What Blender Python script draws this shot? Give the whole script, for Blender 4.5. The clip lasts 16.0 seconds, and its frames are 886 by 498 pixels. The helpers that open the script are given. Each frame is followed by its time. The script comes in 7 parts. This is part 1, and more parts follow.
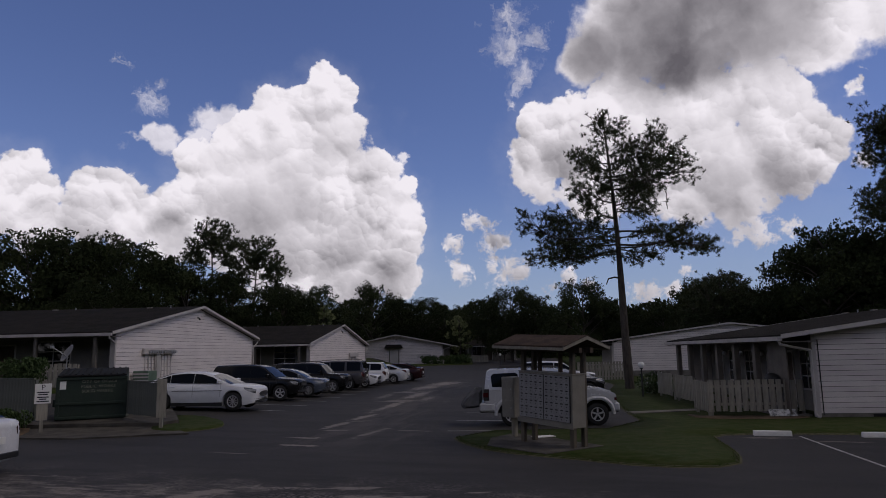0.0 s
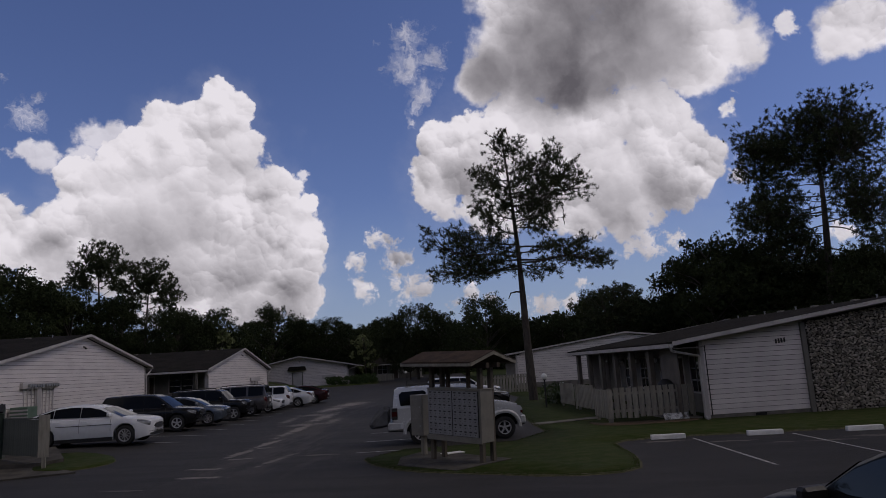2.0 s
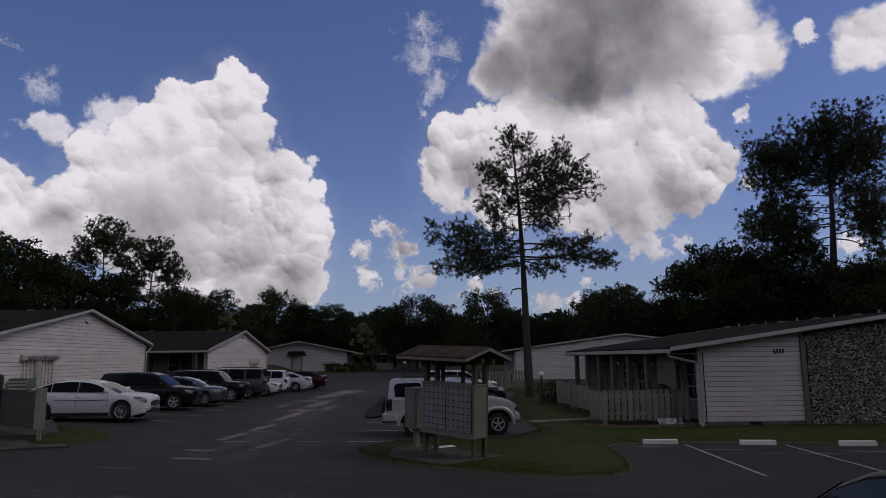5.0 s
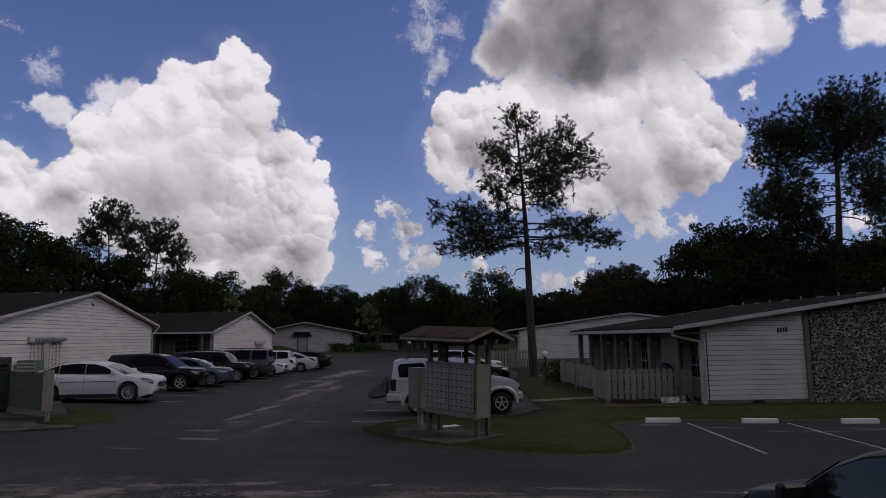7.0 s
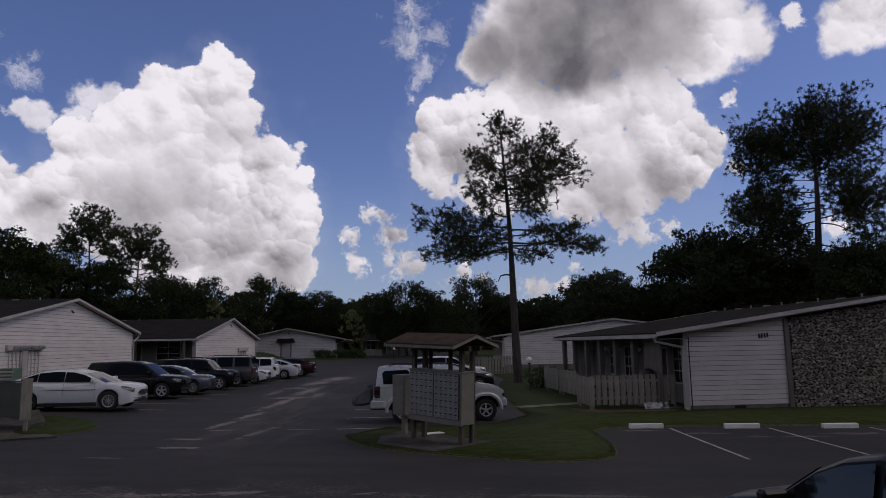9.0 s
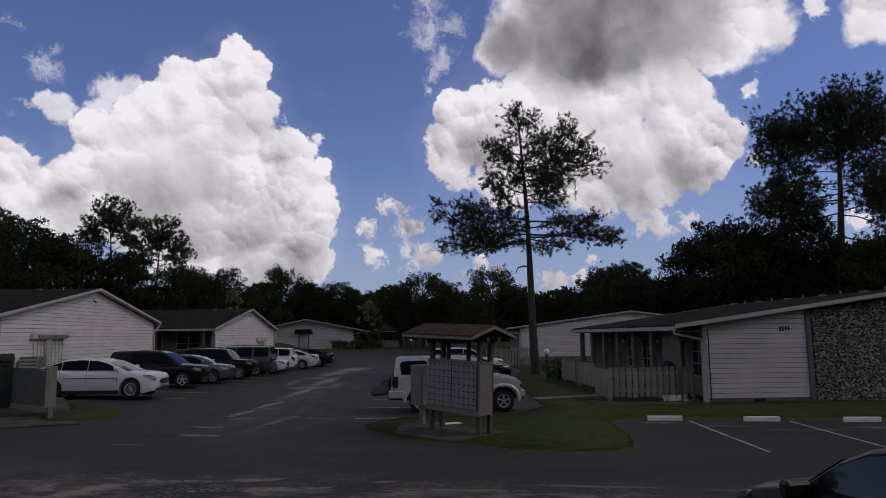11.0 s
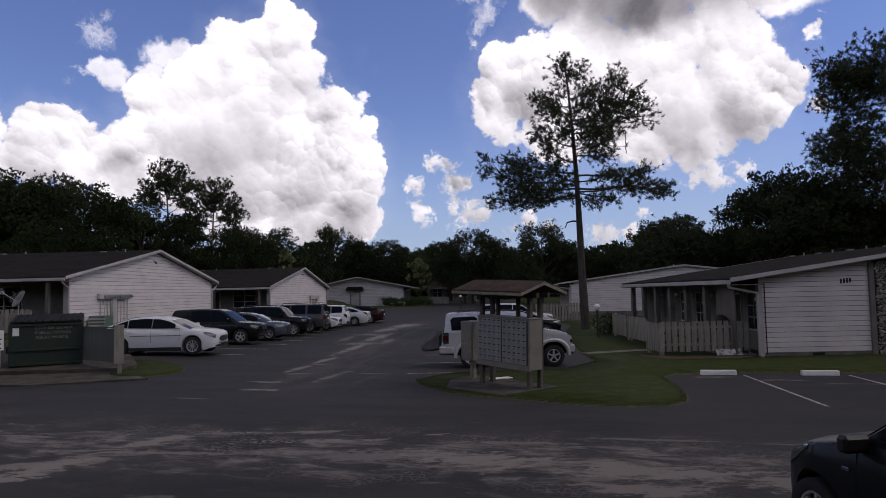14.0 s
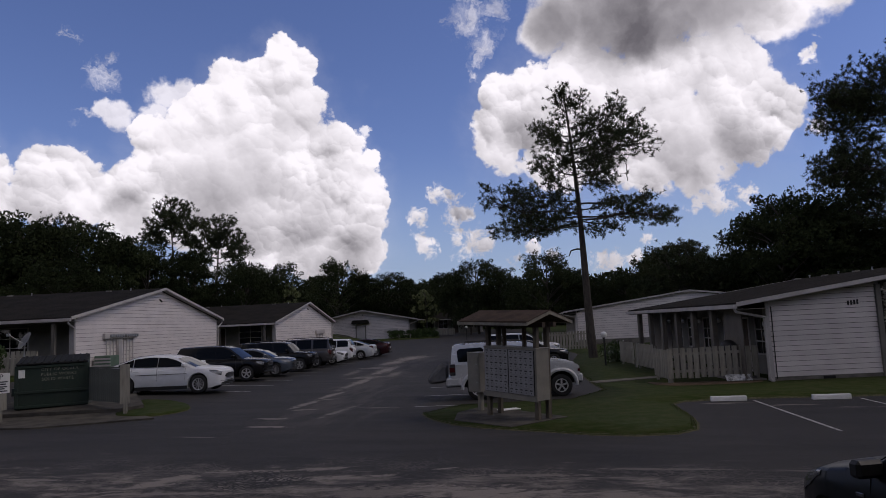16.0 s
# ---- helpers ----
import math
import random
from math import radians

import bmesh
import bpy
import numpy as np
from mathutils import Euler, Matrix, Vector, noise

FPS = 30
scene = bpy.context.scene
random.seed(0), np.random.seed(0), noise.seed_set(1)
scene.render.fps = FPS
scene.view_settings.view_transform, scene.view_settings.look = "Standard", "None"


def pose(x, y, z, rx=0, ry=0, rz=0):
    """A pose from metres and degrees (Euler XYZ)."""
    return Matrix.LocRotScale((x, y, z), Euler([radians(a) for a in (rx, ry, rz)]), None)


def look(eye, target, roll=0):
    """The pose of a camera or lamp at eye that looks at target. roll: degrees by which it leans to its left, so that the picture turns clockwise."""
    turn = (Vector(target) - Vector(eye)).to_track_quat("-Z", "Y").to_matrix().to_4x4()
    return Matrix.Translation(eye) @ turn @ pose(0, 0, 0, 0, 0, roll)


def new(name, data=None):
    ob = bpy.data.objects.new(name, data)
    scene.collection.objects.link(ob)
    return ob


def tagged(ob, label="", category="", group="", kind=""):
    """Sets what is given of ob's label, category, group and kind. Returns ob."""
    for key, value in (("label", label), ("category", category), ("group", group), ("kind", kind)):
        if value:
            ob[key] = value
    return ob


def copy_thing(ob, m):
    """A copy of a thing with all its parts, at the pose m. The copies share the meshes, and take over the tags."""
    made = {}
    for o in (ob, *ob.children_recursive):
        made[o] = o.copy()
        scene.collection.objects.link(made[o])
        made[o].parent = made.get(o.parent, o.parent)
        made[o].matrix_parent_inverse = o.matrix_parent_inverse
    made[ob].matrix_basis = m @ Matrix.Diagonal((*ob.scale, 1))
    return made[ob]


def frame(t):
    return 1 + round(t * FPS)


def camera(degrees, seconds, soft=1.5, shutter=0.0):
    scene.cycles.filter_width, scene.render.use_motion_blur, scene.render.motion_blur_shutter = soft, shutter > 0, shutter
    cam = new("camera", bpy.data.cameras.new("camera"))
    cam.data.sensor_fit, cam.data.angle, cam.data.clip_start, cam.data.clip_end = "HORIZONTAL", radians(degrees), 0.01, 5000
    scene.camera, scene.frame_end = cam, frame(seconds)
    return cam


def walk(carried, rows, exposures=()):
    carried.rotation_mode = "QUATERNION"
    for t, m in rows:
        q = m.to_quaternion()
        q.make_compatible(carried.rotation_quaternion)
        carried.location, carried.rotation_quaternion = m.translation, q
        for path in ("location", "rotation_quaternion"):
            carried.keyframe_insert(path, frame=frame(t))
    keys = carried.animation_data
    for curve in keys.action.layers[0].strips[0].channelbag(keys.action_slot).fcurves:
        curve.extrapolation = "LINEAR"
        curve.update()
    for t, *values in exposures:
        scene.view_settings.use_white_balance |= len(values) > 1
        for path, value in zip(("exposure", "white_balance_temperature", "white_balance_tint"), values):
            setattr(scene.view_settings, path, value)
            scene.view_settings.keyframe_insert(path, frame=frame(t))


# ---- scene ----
cam = camera(66.01, 16.0, soft=0.4)
EYE = 2.45
# seconds, offset of the eye in metres, yaw, pitch, roll
ROWS = [
    (0.0, -0.035, 0.025, -0.081, -0.38, 8.57, 1.00),
    (0.5, -0.034, -0.029, -0.075, 2.49, 8.66, 1.01),
    (1.0, -0.050, -0.031, -0.063, -2.84, 9.73, 3.15),
    (1.5, -0.090, 0.020, -0.055, -7.91, 9.68, 2.09),
    (2.0, -0.108, 0.041, -0.055, -8.24, 9.72, 3.44),
    (2.5, -0.089, 0.021, -0.054, -6.36, 11.14, 4.79),
    (3.0, -0.099, -0.023, -0.051, -6.74, 9.38, 3.44),
    (3.5, -0.110, 0.015, -0.051, -7.48, 8.01, 0.65),
    (6.0, 0.050, 0.025, 0.031, -8.52, 9.59, 0.82),
    (6.5, 0.034, 0.022, 0.016, -8.19, 8.50, 1.15),
    (7.0, 0.044, 0.016, 0.025, -7.83, 7.38, 0.81),
    (7.5, 0.030, 0.034, 0.024, -8.95, 6.47, 0.67),
    (8.0, 0.083, 0.044, 0.038, -9.29, 6.73, 0.77),
    (8.5, 0.051, 0.029, 0.026, -9.40, 7.82, 0.69),
    (9.0, 0.048, 0.008, 0.048, -9.12, 7.85, 1.00),
    (11.5, 0.004, 0.010, 0.001, -6.54, 6.56, 0.27),
    (12.0, 0.079, 0.012, -0.015, -4.43, 4.63, 0.54),
    (12.5, 0.017, 0.003, 0.025, -3.54, 1.58, 3.27),
    (13.0, 0.100, -0.013, 0.036, -5.37, 2.21, 3.08),
    (13.5, 0.025, -0.050, 0.030, -2.60, 3.94, 3.44),
    (14.0, -0.004, -0.020, 0.030, -3.63, 3.61, 1.27),
    (14.5, 0.019, -0.012, 0.018, -4.00, 4.90, 1.20),
    (15.0, 0.025, -0.004, 0.029, -4.67, 5.06, 1.65),
    (15.5, 0.050, 0.019, 0.027, -5.86, 5.21, 1.42),
    (16.0, 0.007, -0.055, 0.042, -3.14, 6.23, 2.65),
]
walk(cam, [(t, pose(x, y, EYE + z, 90 + pitch, roll, yaw)) for t, x, y, z, yaw, pitch, roll in ROWS],
     exposures=[(0.0, -0.44, 6450, 15), (1.5, -0.60, 6450, 15), (3.5, -0.60, 6450, 15), (6.5, -0.54, 6450, 15), (8.0, -0.46, 6450, 15), (9.2, -0.45, 6450, 15), (11.5, -0.42, 6450, 15), (12.0, -0.34, 6450, 15), (12.5, -0.12, 6450, 15), (13.0, 0.02, 6450, 15), (13.5, 0.02, 6450, 15), (14.5, -0.12, 6450, 15), (16.0, -0.24, 6450, 15)])

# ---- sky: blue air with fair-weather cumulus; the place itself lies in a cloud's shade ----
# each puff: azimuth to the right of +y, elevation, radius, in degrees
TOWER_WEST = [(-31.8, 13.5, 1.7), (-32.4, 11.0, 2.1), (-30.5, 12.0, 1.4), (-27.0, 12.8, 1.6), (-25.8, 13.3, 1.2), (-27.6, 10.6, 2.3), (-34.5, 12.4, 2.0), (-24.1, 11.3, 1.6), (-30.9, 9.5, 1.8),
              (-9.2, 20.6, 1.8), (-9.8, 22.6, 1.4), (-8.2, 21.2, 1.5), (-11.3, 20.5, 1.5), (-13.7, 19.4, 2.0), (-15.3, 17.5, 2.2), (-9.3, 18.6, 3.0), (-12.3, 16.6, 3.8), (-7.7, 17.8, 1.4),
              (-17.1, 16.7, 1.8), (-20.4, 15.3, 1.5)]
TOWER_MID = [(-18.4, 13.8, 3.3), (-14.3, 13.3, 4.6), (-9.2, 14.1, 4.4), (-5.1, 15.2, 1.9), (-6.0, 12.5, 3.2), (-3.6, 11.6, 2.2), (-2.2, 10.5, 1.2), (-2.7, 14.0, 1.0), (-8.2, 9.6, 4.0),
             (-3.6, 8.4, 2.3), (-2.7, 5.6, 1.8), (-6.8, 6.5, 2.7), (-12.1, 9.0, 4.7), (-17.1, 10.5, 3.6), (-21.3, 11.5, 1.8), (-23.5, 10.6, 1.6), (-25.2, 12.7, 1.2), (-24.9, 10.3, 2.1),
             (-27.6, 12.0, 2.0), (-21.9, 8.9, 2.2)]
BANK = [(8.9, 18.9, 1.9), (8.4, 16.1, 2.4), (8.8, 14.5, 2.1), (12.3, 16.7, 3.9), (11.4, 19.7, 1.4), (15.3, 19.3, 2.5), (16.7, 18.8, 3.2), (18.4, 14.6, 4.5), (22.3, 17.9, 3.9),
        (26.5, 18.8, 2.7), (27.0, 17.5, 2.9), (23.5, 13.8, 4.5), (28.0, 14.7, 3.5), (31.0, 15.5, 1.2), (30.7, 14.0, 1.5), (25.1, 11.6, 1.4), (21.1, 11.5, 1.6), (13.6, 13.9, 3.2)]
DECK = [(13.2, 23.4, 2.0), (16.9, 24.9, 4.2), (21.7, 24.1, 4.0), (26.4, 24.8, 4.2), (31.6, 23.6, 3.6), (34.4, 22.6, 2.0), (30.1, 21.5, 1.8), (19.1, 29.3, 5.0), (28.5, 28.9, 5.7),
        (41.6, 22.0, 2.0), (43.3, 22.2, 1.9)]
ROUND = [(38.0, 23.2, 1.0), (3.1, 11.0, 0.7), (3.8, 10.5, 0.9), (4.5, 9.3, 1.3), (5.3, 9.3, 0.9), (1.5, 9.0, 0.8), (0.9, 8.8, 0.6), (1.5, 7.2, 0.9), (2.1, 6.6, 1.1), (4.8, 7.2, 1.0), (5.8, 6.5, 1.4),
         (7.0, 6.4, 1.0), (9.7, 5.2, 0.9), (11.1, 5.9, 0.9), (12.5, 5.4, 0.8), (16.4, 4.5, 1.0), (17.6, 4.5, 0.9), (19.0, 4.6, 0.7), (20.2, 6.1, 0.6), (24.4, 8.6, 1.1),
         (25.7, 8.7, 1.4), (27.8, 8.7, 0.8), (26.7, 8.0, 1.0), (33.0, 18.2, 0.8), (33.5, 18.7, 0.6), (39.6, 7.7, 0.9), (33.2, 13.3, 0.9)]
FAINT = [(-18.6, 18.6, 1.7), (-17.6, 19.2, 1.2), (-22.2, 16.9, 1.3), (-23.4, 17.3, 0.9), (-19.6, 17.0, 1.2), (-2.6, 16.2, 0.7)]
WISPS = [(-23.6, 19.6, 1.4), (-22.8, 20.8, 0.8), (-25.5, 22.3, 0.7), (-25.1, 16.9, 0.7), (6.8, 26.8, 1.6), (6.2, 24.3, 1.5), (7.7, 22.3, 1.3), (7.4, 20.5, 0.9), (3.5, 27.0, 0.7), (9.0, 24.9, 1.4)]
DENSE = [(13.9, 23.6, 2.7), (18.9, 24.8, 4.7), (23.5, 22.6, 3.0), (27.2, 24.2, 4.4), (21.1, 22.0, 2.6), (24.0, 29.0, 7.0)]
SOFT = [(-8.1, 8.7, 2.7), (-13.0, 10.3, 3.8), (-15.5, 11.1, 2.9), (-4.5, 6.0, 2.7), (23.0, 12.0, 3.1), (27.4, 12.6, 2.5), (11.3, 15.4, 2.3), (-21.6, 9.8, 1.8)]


class Graph:
    """A short hand for node trees."""

    def __init__(self, tree):
        self.tree = tree

    def node(self, kind, **settings):
        n = self.tree.nodes.new(kind)
        for key, value in settings.items():
            if key == "op":
                n.operation = value
            elif key == "blend":
                n.blend_type = value
        return n

    def put(self, n, i, value):
        if isinstance(value, bpy.types.NodeSocket):
            self.tree.links.new(value, n.inputs[i])
        elif value is not None:
            n.inputs[i].default_value = value

    def math(self, op, a, b=None, c=None, clamp=False):
        n = self.node("ShaderNodeMath", op=op)
        n.use_clamp = clamp
        for i, v in enumerate((a, b, c)):
            self.put(n, i, v)
        return n.outputs[0]

    def vec(self, op, a, b=None, out=0):
        n = self.node("ShaderNodeVectorMath", op=op)
        self.put(n, 0, a)
        self.put(n, 1, b)
        return n.outputs[out]

    def noise(self, v, scale, detail=4, rough=0.55, dist=0.0):
        n = self.node("ShaderNodeTexNoise")
        self.put(n, "Vector", v)
        n.inputs["Scale"].default_value = scale
        n.inputs["Detail"].default_value = detail
        n.inputs["Roughness"].default_value = rough
        n.inputs["Distortion"].default_value = dist
        return n.outputs["Fac"]

    def cells(self, v, scale, rnd=1.0, out="Distance", smooth=0.0):
        n = self.node("ShaderNodeTexVoronoi")
        if smooth:
            n.feature = "SMOOTH_F1"
            n.inputs["Smoothness"].default_value = smooth
        self.put(n, "Vector", v)
        n.inputs["Scale"].default_value = scale
        n.inputs["Randomness"].default_value = rnd
        return n.outputs[out]

    def step(self, v, lo, hi, a=0.0, b=1.0):
        n = self.node("ShaderNodeMapRange")
        n.interpolation_type = "SMOOTHSTEP"
        for i, x in enumerate((v, lo, hi, a, b)):
            self.put(n, i, x)
        return n.outputs[0]

    def mix(self, f, a, b, blend="MIX"):
        n = self.node("ShaderNodeMix")
        n.data_type = "RGBA"
        n.blend_type = blend
        for i, v in ((0, f), (6, a), (7, b)):
            if isinstance(v, tuple):
                v = (*v[:3], 1.0)
            self.put(n, i, v)
        return n.outputs[2]


def heading(az, el):
    a, e = radians(az), radians(el)
    return (math.sin(a) * math.cos(e), math.cos(a) * math.cos(e), math.sin(e))


world = bpy.data.worlds.new("sky")
scene.world = world
world.use_nodes = True
world.node_tree.nodes.clear()
g = Graph(world.node_tree)
SUN_EL, SUN_AZ = 52.0, 98.0
sky = g.node("ShaderNodeTexSky")
sky.sky_type = "NISHITA"
sky.sun_disc = False
sky.sun_elevation, sky.sun_rotation = radians(SUN_EL), radians(SUN_AZ)
sky.air_density, sky.dust_density, sky.ozone_density = 1.0, 0.4, 2.5
way = g.node("ShaderNodeTexCoord").outputs["Generated"]


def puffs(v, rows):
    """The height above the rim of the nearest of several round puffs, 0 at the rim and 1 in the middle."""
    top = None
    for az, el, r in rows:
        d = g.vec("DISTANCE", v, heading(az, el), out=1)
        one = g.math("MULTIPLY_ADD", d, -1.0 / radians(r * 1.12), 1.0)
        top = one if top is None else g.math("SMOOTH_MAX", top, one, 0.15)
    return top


def wander(v, scale, detail, amount):
    """The direction, led astray by noise."""
    n = g.node("ShaderNodeTexNoise")
    g.put(n, "Vector", v)
    n.inputs["Scale"].default_value, n.inputs["Detail"].default_value, n.inputs["Roughness"].default_value = scale, detail, 0.6
    w = g.vec("MULTIPLY_ADD", n.outputs["Color"], (amount, amount, amount))
    w.node.inputs[2].default_value = (-amount / 2, -amount / 2, -amount / 2)
    return g.vec("ADD", v, w)


LIGHT = Vector((0.45, -0.25, 0.86)).normalized()


def lobe(v, scale):
    """Cauliflower heads of one size: how far they bulge, and how they face the light."""
    n = g.node("ShaderNodeTexVoronoi")
    n.feature = "SMOOTH_F1"
    n.inputs["Smoothness"].default_value = 0.25
    g.put(n, "Vector", v)
    n.inputs["Scale"].default_value = scale
    d = g.vec("SUBTRACT", v, n.outputs["Position"])
    return n.outputs["Distance"], g.math("MULTIPLY", g.vec("DOT_PRODUCT", d, tuple(LIGHT), out=1), scale)


astray = wander(way, 10.0, 6.0, 0.050)
rough = wander(wander(way, 22.0, 3.0, 0.022), 70.0, 4.0, 0.012)
heads = [lobe(rough, k) for k in (17.0, 41.0, 98.0)]
bulge = g.math("ADD", g.math("MULTIPLY_ADD", heads[0][0], -0.75, g.math("MULTIPLY", heads[1][0], -0.45)), g.math("MULTIPLY_ADD", heads[2][0], -0.25, 0.78))
lit = g.math("ADD", g.math("MULTIPLY_ADD", heads[0][1], 0.32, g.math("MULTIPLY", heads[1][1], 0.18)), g.math("MULTIPLY", heads[2][1], 0.09))
grain = g.noise(way, 30.0, 8, 0.62)
# beyond the puffs named above the same kind of cloud goes on all round
elsewhere = g.math("MULTIPLY_ADD", g.noise(way, 2.2, 2), 5.0, -2.45)
side = g.vec("DOT_PRODUCT", way, heading(5.0, 12.0), out=1)
elsewhere = g.math("SUBTRACT", elsewhere, g.math("MULTIPLY", g.step(side, 0.70, 0.84), 4.0))
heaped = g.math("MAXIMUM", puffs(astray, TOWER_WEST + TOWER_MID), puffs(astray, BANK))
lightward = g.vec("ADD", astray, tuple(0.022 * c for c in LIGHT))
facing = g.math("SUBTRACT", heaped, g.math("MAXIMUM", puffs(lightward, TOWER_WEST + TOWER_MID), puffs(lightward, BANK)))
facing = g.math("MINIMUM", g.math("MAXIMUM", facing, -0.5), 0.4)
calm = g.step(g.noise(way, 9.0, 3), 0.38, 0.62)
field = g.math("MAXIMUM", heaped, elsewhere)
field = g.math("ADD", g.math("MULTIPLY_ADD", bulge, 0.55, field), g.math("MULTIPLY_ADD", grain, 0.7, -0.36))
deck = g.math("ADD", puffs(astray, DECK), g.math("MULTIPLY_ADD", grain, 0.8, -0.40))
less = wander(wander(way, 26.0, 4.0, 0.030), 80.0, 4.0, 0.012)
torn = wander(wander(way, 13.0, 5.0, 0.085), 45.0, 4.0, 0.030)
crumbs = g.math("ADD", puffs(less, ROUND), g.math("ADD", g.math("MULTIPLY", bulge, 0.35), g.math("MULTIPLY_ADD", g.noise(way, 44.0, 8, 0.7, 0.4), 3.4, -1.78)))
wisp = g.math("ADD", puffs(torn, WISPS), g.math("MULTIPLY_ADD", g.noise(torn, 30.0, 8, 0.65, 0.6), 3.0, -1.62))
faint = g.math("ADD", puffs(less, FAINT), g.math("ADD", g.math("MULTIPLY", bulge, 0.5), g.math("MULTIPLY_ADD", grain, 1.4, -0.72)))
cover = g.math("MAXIMUM", g.step(field, 0.0, 0.16), g.step(deck, -0.05, 0.30))
cover = g.math("MAXIMUM", cover, g.math("MULTIPLY", g.step(crumbs, 0.0, 0.6), 0.95))
cover = g.math("MAXIMUM", cover, g.math("MULTIPLY", g.step(wisp, -0.1, 1.0), 0.62))
cover = g.math("MAXIMUM", cover, g.math("MULTIPLY", g.step(faint, 0.0, 0.45), 0.80))
haze = g.math("MULTIPLY", g.step(g.math("ADD", field, g.noise(way, 9.0, 6)), -0.2, 0.9), 0.08)
cover = g.math("MAXIMUM", cover, haze)
height = g.vec("DOT_PRODUCT", way, (0, 0, 1), out=1)
# overhead, out of view, the cloud cover is closed to dim the place
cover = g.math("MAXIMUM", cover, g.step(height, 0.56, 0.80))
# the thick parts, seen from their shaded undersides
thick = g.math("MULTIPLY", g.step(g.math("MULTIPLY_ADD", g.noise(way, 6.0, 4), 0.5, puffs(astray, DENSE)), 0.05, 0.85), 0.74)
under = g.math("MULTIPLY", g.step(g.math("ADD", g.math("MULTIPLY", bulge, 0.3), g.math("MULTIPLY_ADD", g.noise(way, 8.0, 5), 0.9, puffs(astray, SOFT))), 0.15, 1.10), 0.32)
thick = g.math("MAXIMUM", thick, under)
# the unseen overhead part is greyed further to cut light from above
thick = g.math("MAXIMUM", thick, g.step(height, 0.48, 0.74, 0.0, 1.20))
low = g.step(height, 0.06, 0.20, 0.10, 0.0)
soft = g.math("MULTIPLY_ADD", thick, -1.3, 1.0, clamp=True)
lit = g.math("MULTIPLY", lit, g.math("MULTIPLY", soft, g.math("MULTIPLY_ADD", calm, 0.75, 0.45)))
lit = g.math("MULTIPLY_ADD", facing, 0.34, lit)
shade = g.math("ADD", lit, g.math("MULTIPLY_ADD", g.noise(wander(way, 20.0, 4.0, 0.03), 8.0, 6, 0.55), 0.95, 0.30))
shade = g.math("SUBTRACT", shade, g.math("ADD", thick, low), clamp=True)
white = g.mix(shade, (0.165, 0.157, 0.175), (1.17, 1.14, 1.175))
tint = g.mix(1.0, sky.outputs[0], (0.088, 0.088, 0.117), "MULTIPLY")
pale = g.step(height, 0.26, 0.05, 0.0, 0.5)
tint = g.mix(pale, tint, (0.37, 0.49, 0.66))
colour = g.mix(cover, tint, white)
back = g.node("ShaderNodeBackground")
g.put(back, 0, colour)
back.inputs[1].default_value = 1.0
g.tree.links.new(back.outputs[0], g.node("ShaderNodeOutputWorld").inputs[0])

sun = new("sun", bpy.data.lights.new("sun", "SUN"))
sun.data.energy, sun.data.angle, sun.data.color = 0.85, radians(25), (1.0, 0.90, 0.78)
sun.matrix_world = look(tuple(60 * c for c in heading(SUN_AZ, SUN_EL)), (0, 0, 0))

# ---- materials ----
def material(name, base, rough=0.7, metal=0.0, second=None, patch=0.6, grain=40.0, bump=0.15, vary=0.0, coat=0.0, spec=0.5, stretch=(1, 1, 1), island=False):
    """A surface of two tones: patches about `patch` metres wide with fine grain over them. vary: from piece to piece."""
    m = bpy.data.materials.new(name)
    m.use_nodes = True
    k = Graph(m.node_tree)
    b = m.node_tree.nodes["Principled BSDF"]
    v = k.vec("MULTIPLY", k.node("ShaderNodeTexCoord").outputs["Object"], stretch)
    second = second or tuple(0.72 * c for c in base)
    f = k.step(k.noise(v, 1.0 / patch, 5, 0.6), 0.35, 0.68)
    fine = k.noise(v, grain, 3, 0.6)
    col = k.mix(f, base, second)
    col = k.mix(k.math("MULTIPLY", fine, 0.5), col, tuple(0.55 * c for c in base))
    if vary:
        r = k.node("ShaderNodeNewGeometry").outputs["Random Per Island"] if island else k.node("ShaderNodeObjectInfo").outputs["Random"]
        col = k.mix(1.0, col, k.math("MULTIPLY_ADD", r, 2 * vary, 1.0 - vary), "MULTIPLY")
    k.put(b, "Base Color", col)
    k.put(b, "Roughness", k.math("MULTIPLY_ADD", fine, 0.25, rough - 0.12))
    b.inputs["Metallic"].default_value = metal
    b.inputs["Specular IOR Level"].default_value = spec
    b.inputs["Coat Weight"].default_value = coat
    b.inputs["Coat Roughness"].default_value = 0.04
    if bump:
        n = k.node("ShaderNodeBump")
        n.inputs["Strength"].default_value = bump
        n.inputs["Distance"].default_value = 0.02
        k.put(n, "Height", fine)
        k.tree.links.new(n.outputs[0], b.inputs["Normal"])
    return m


def clear(name, tint, rough=0.02, alpha=0.75):
    """Tinted window glass: a dark pane that lets some light through and mirrors the sky."""
    m = bpy.data.materials.new(name)
    m.use_nodes = True
    b = m.node_tree.nodes["Principled BSDF"]
    b.inputs["Base Color"].default_value = (*tint, 1)
    b.inputs["Roughness"].default_value = rough
    b.inputs["Transmission Weight"].default_value = alpha
    b.inputs["IOR"].default_value = 1.5
    return m


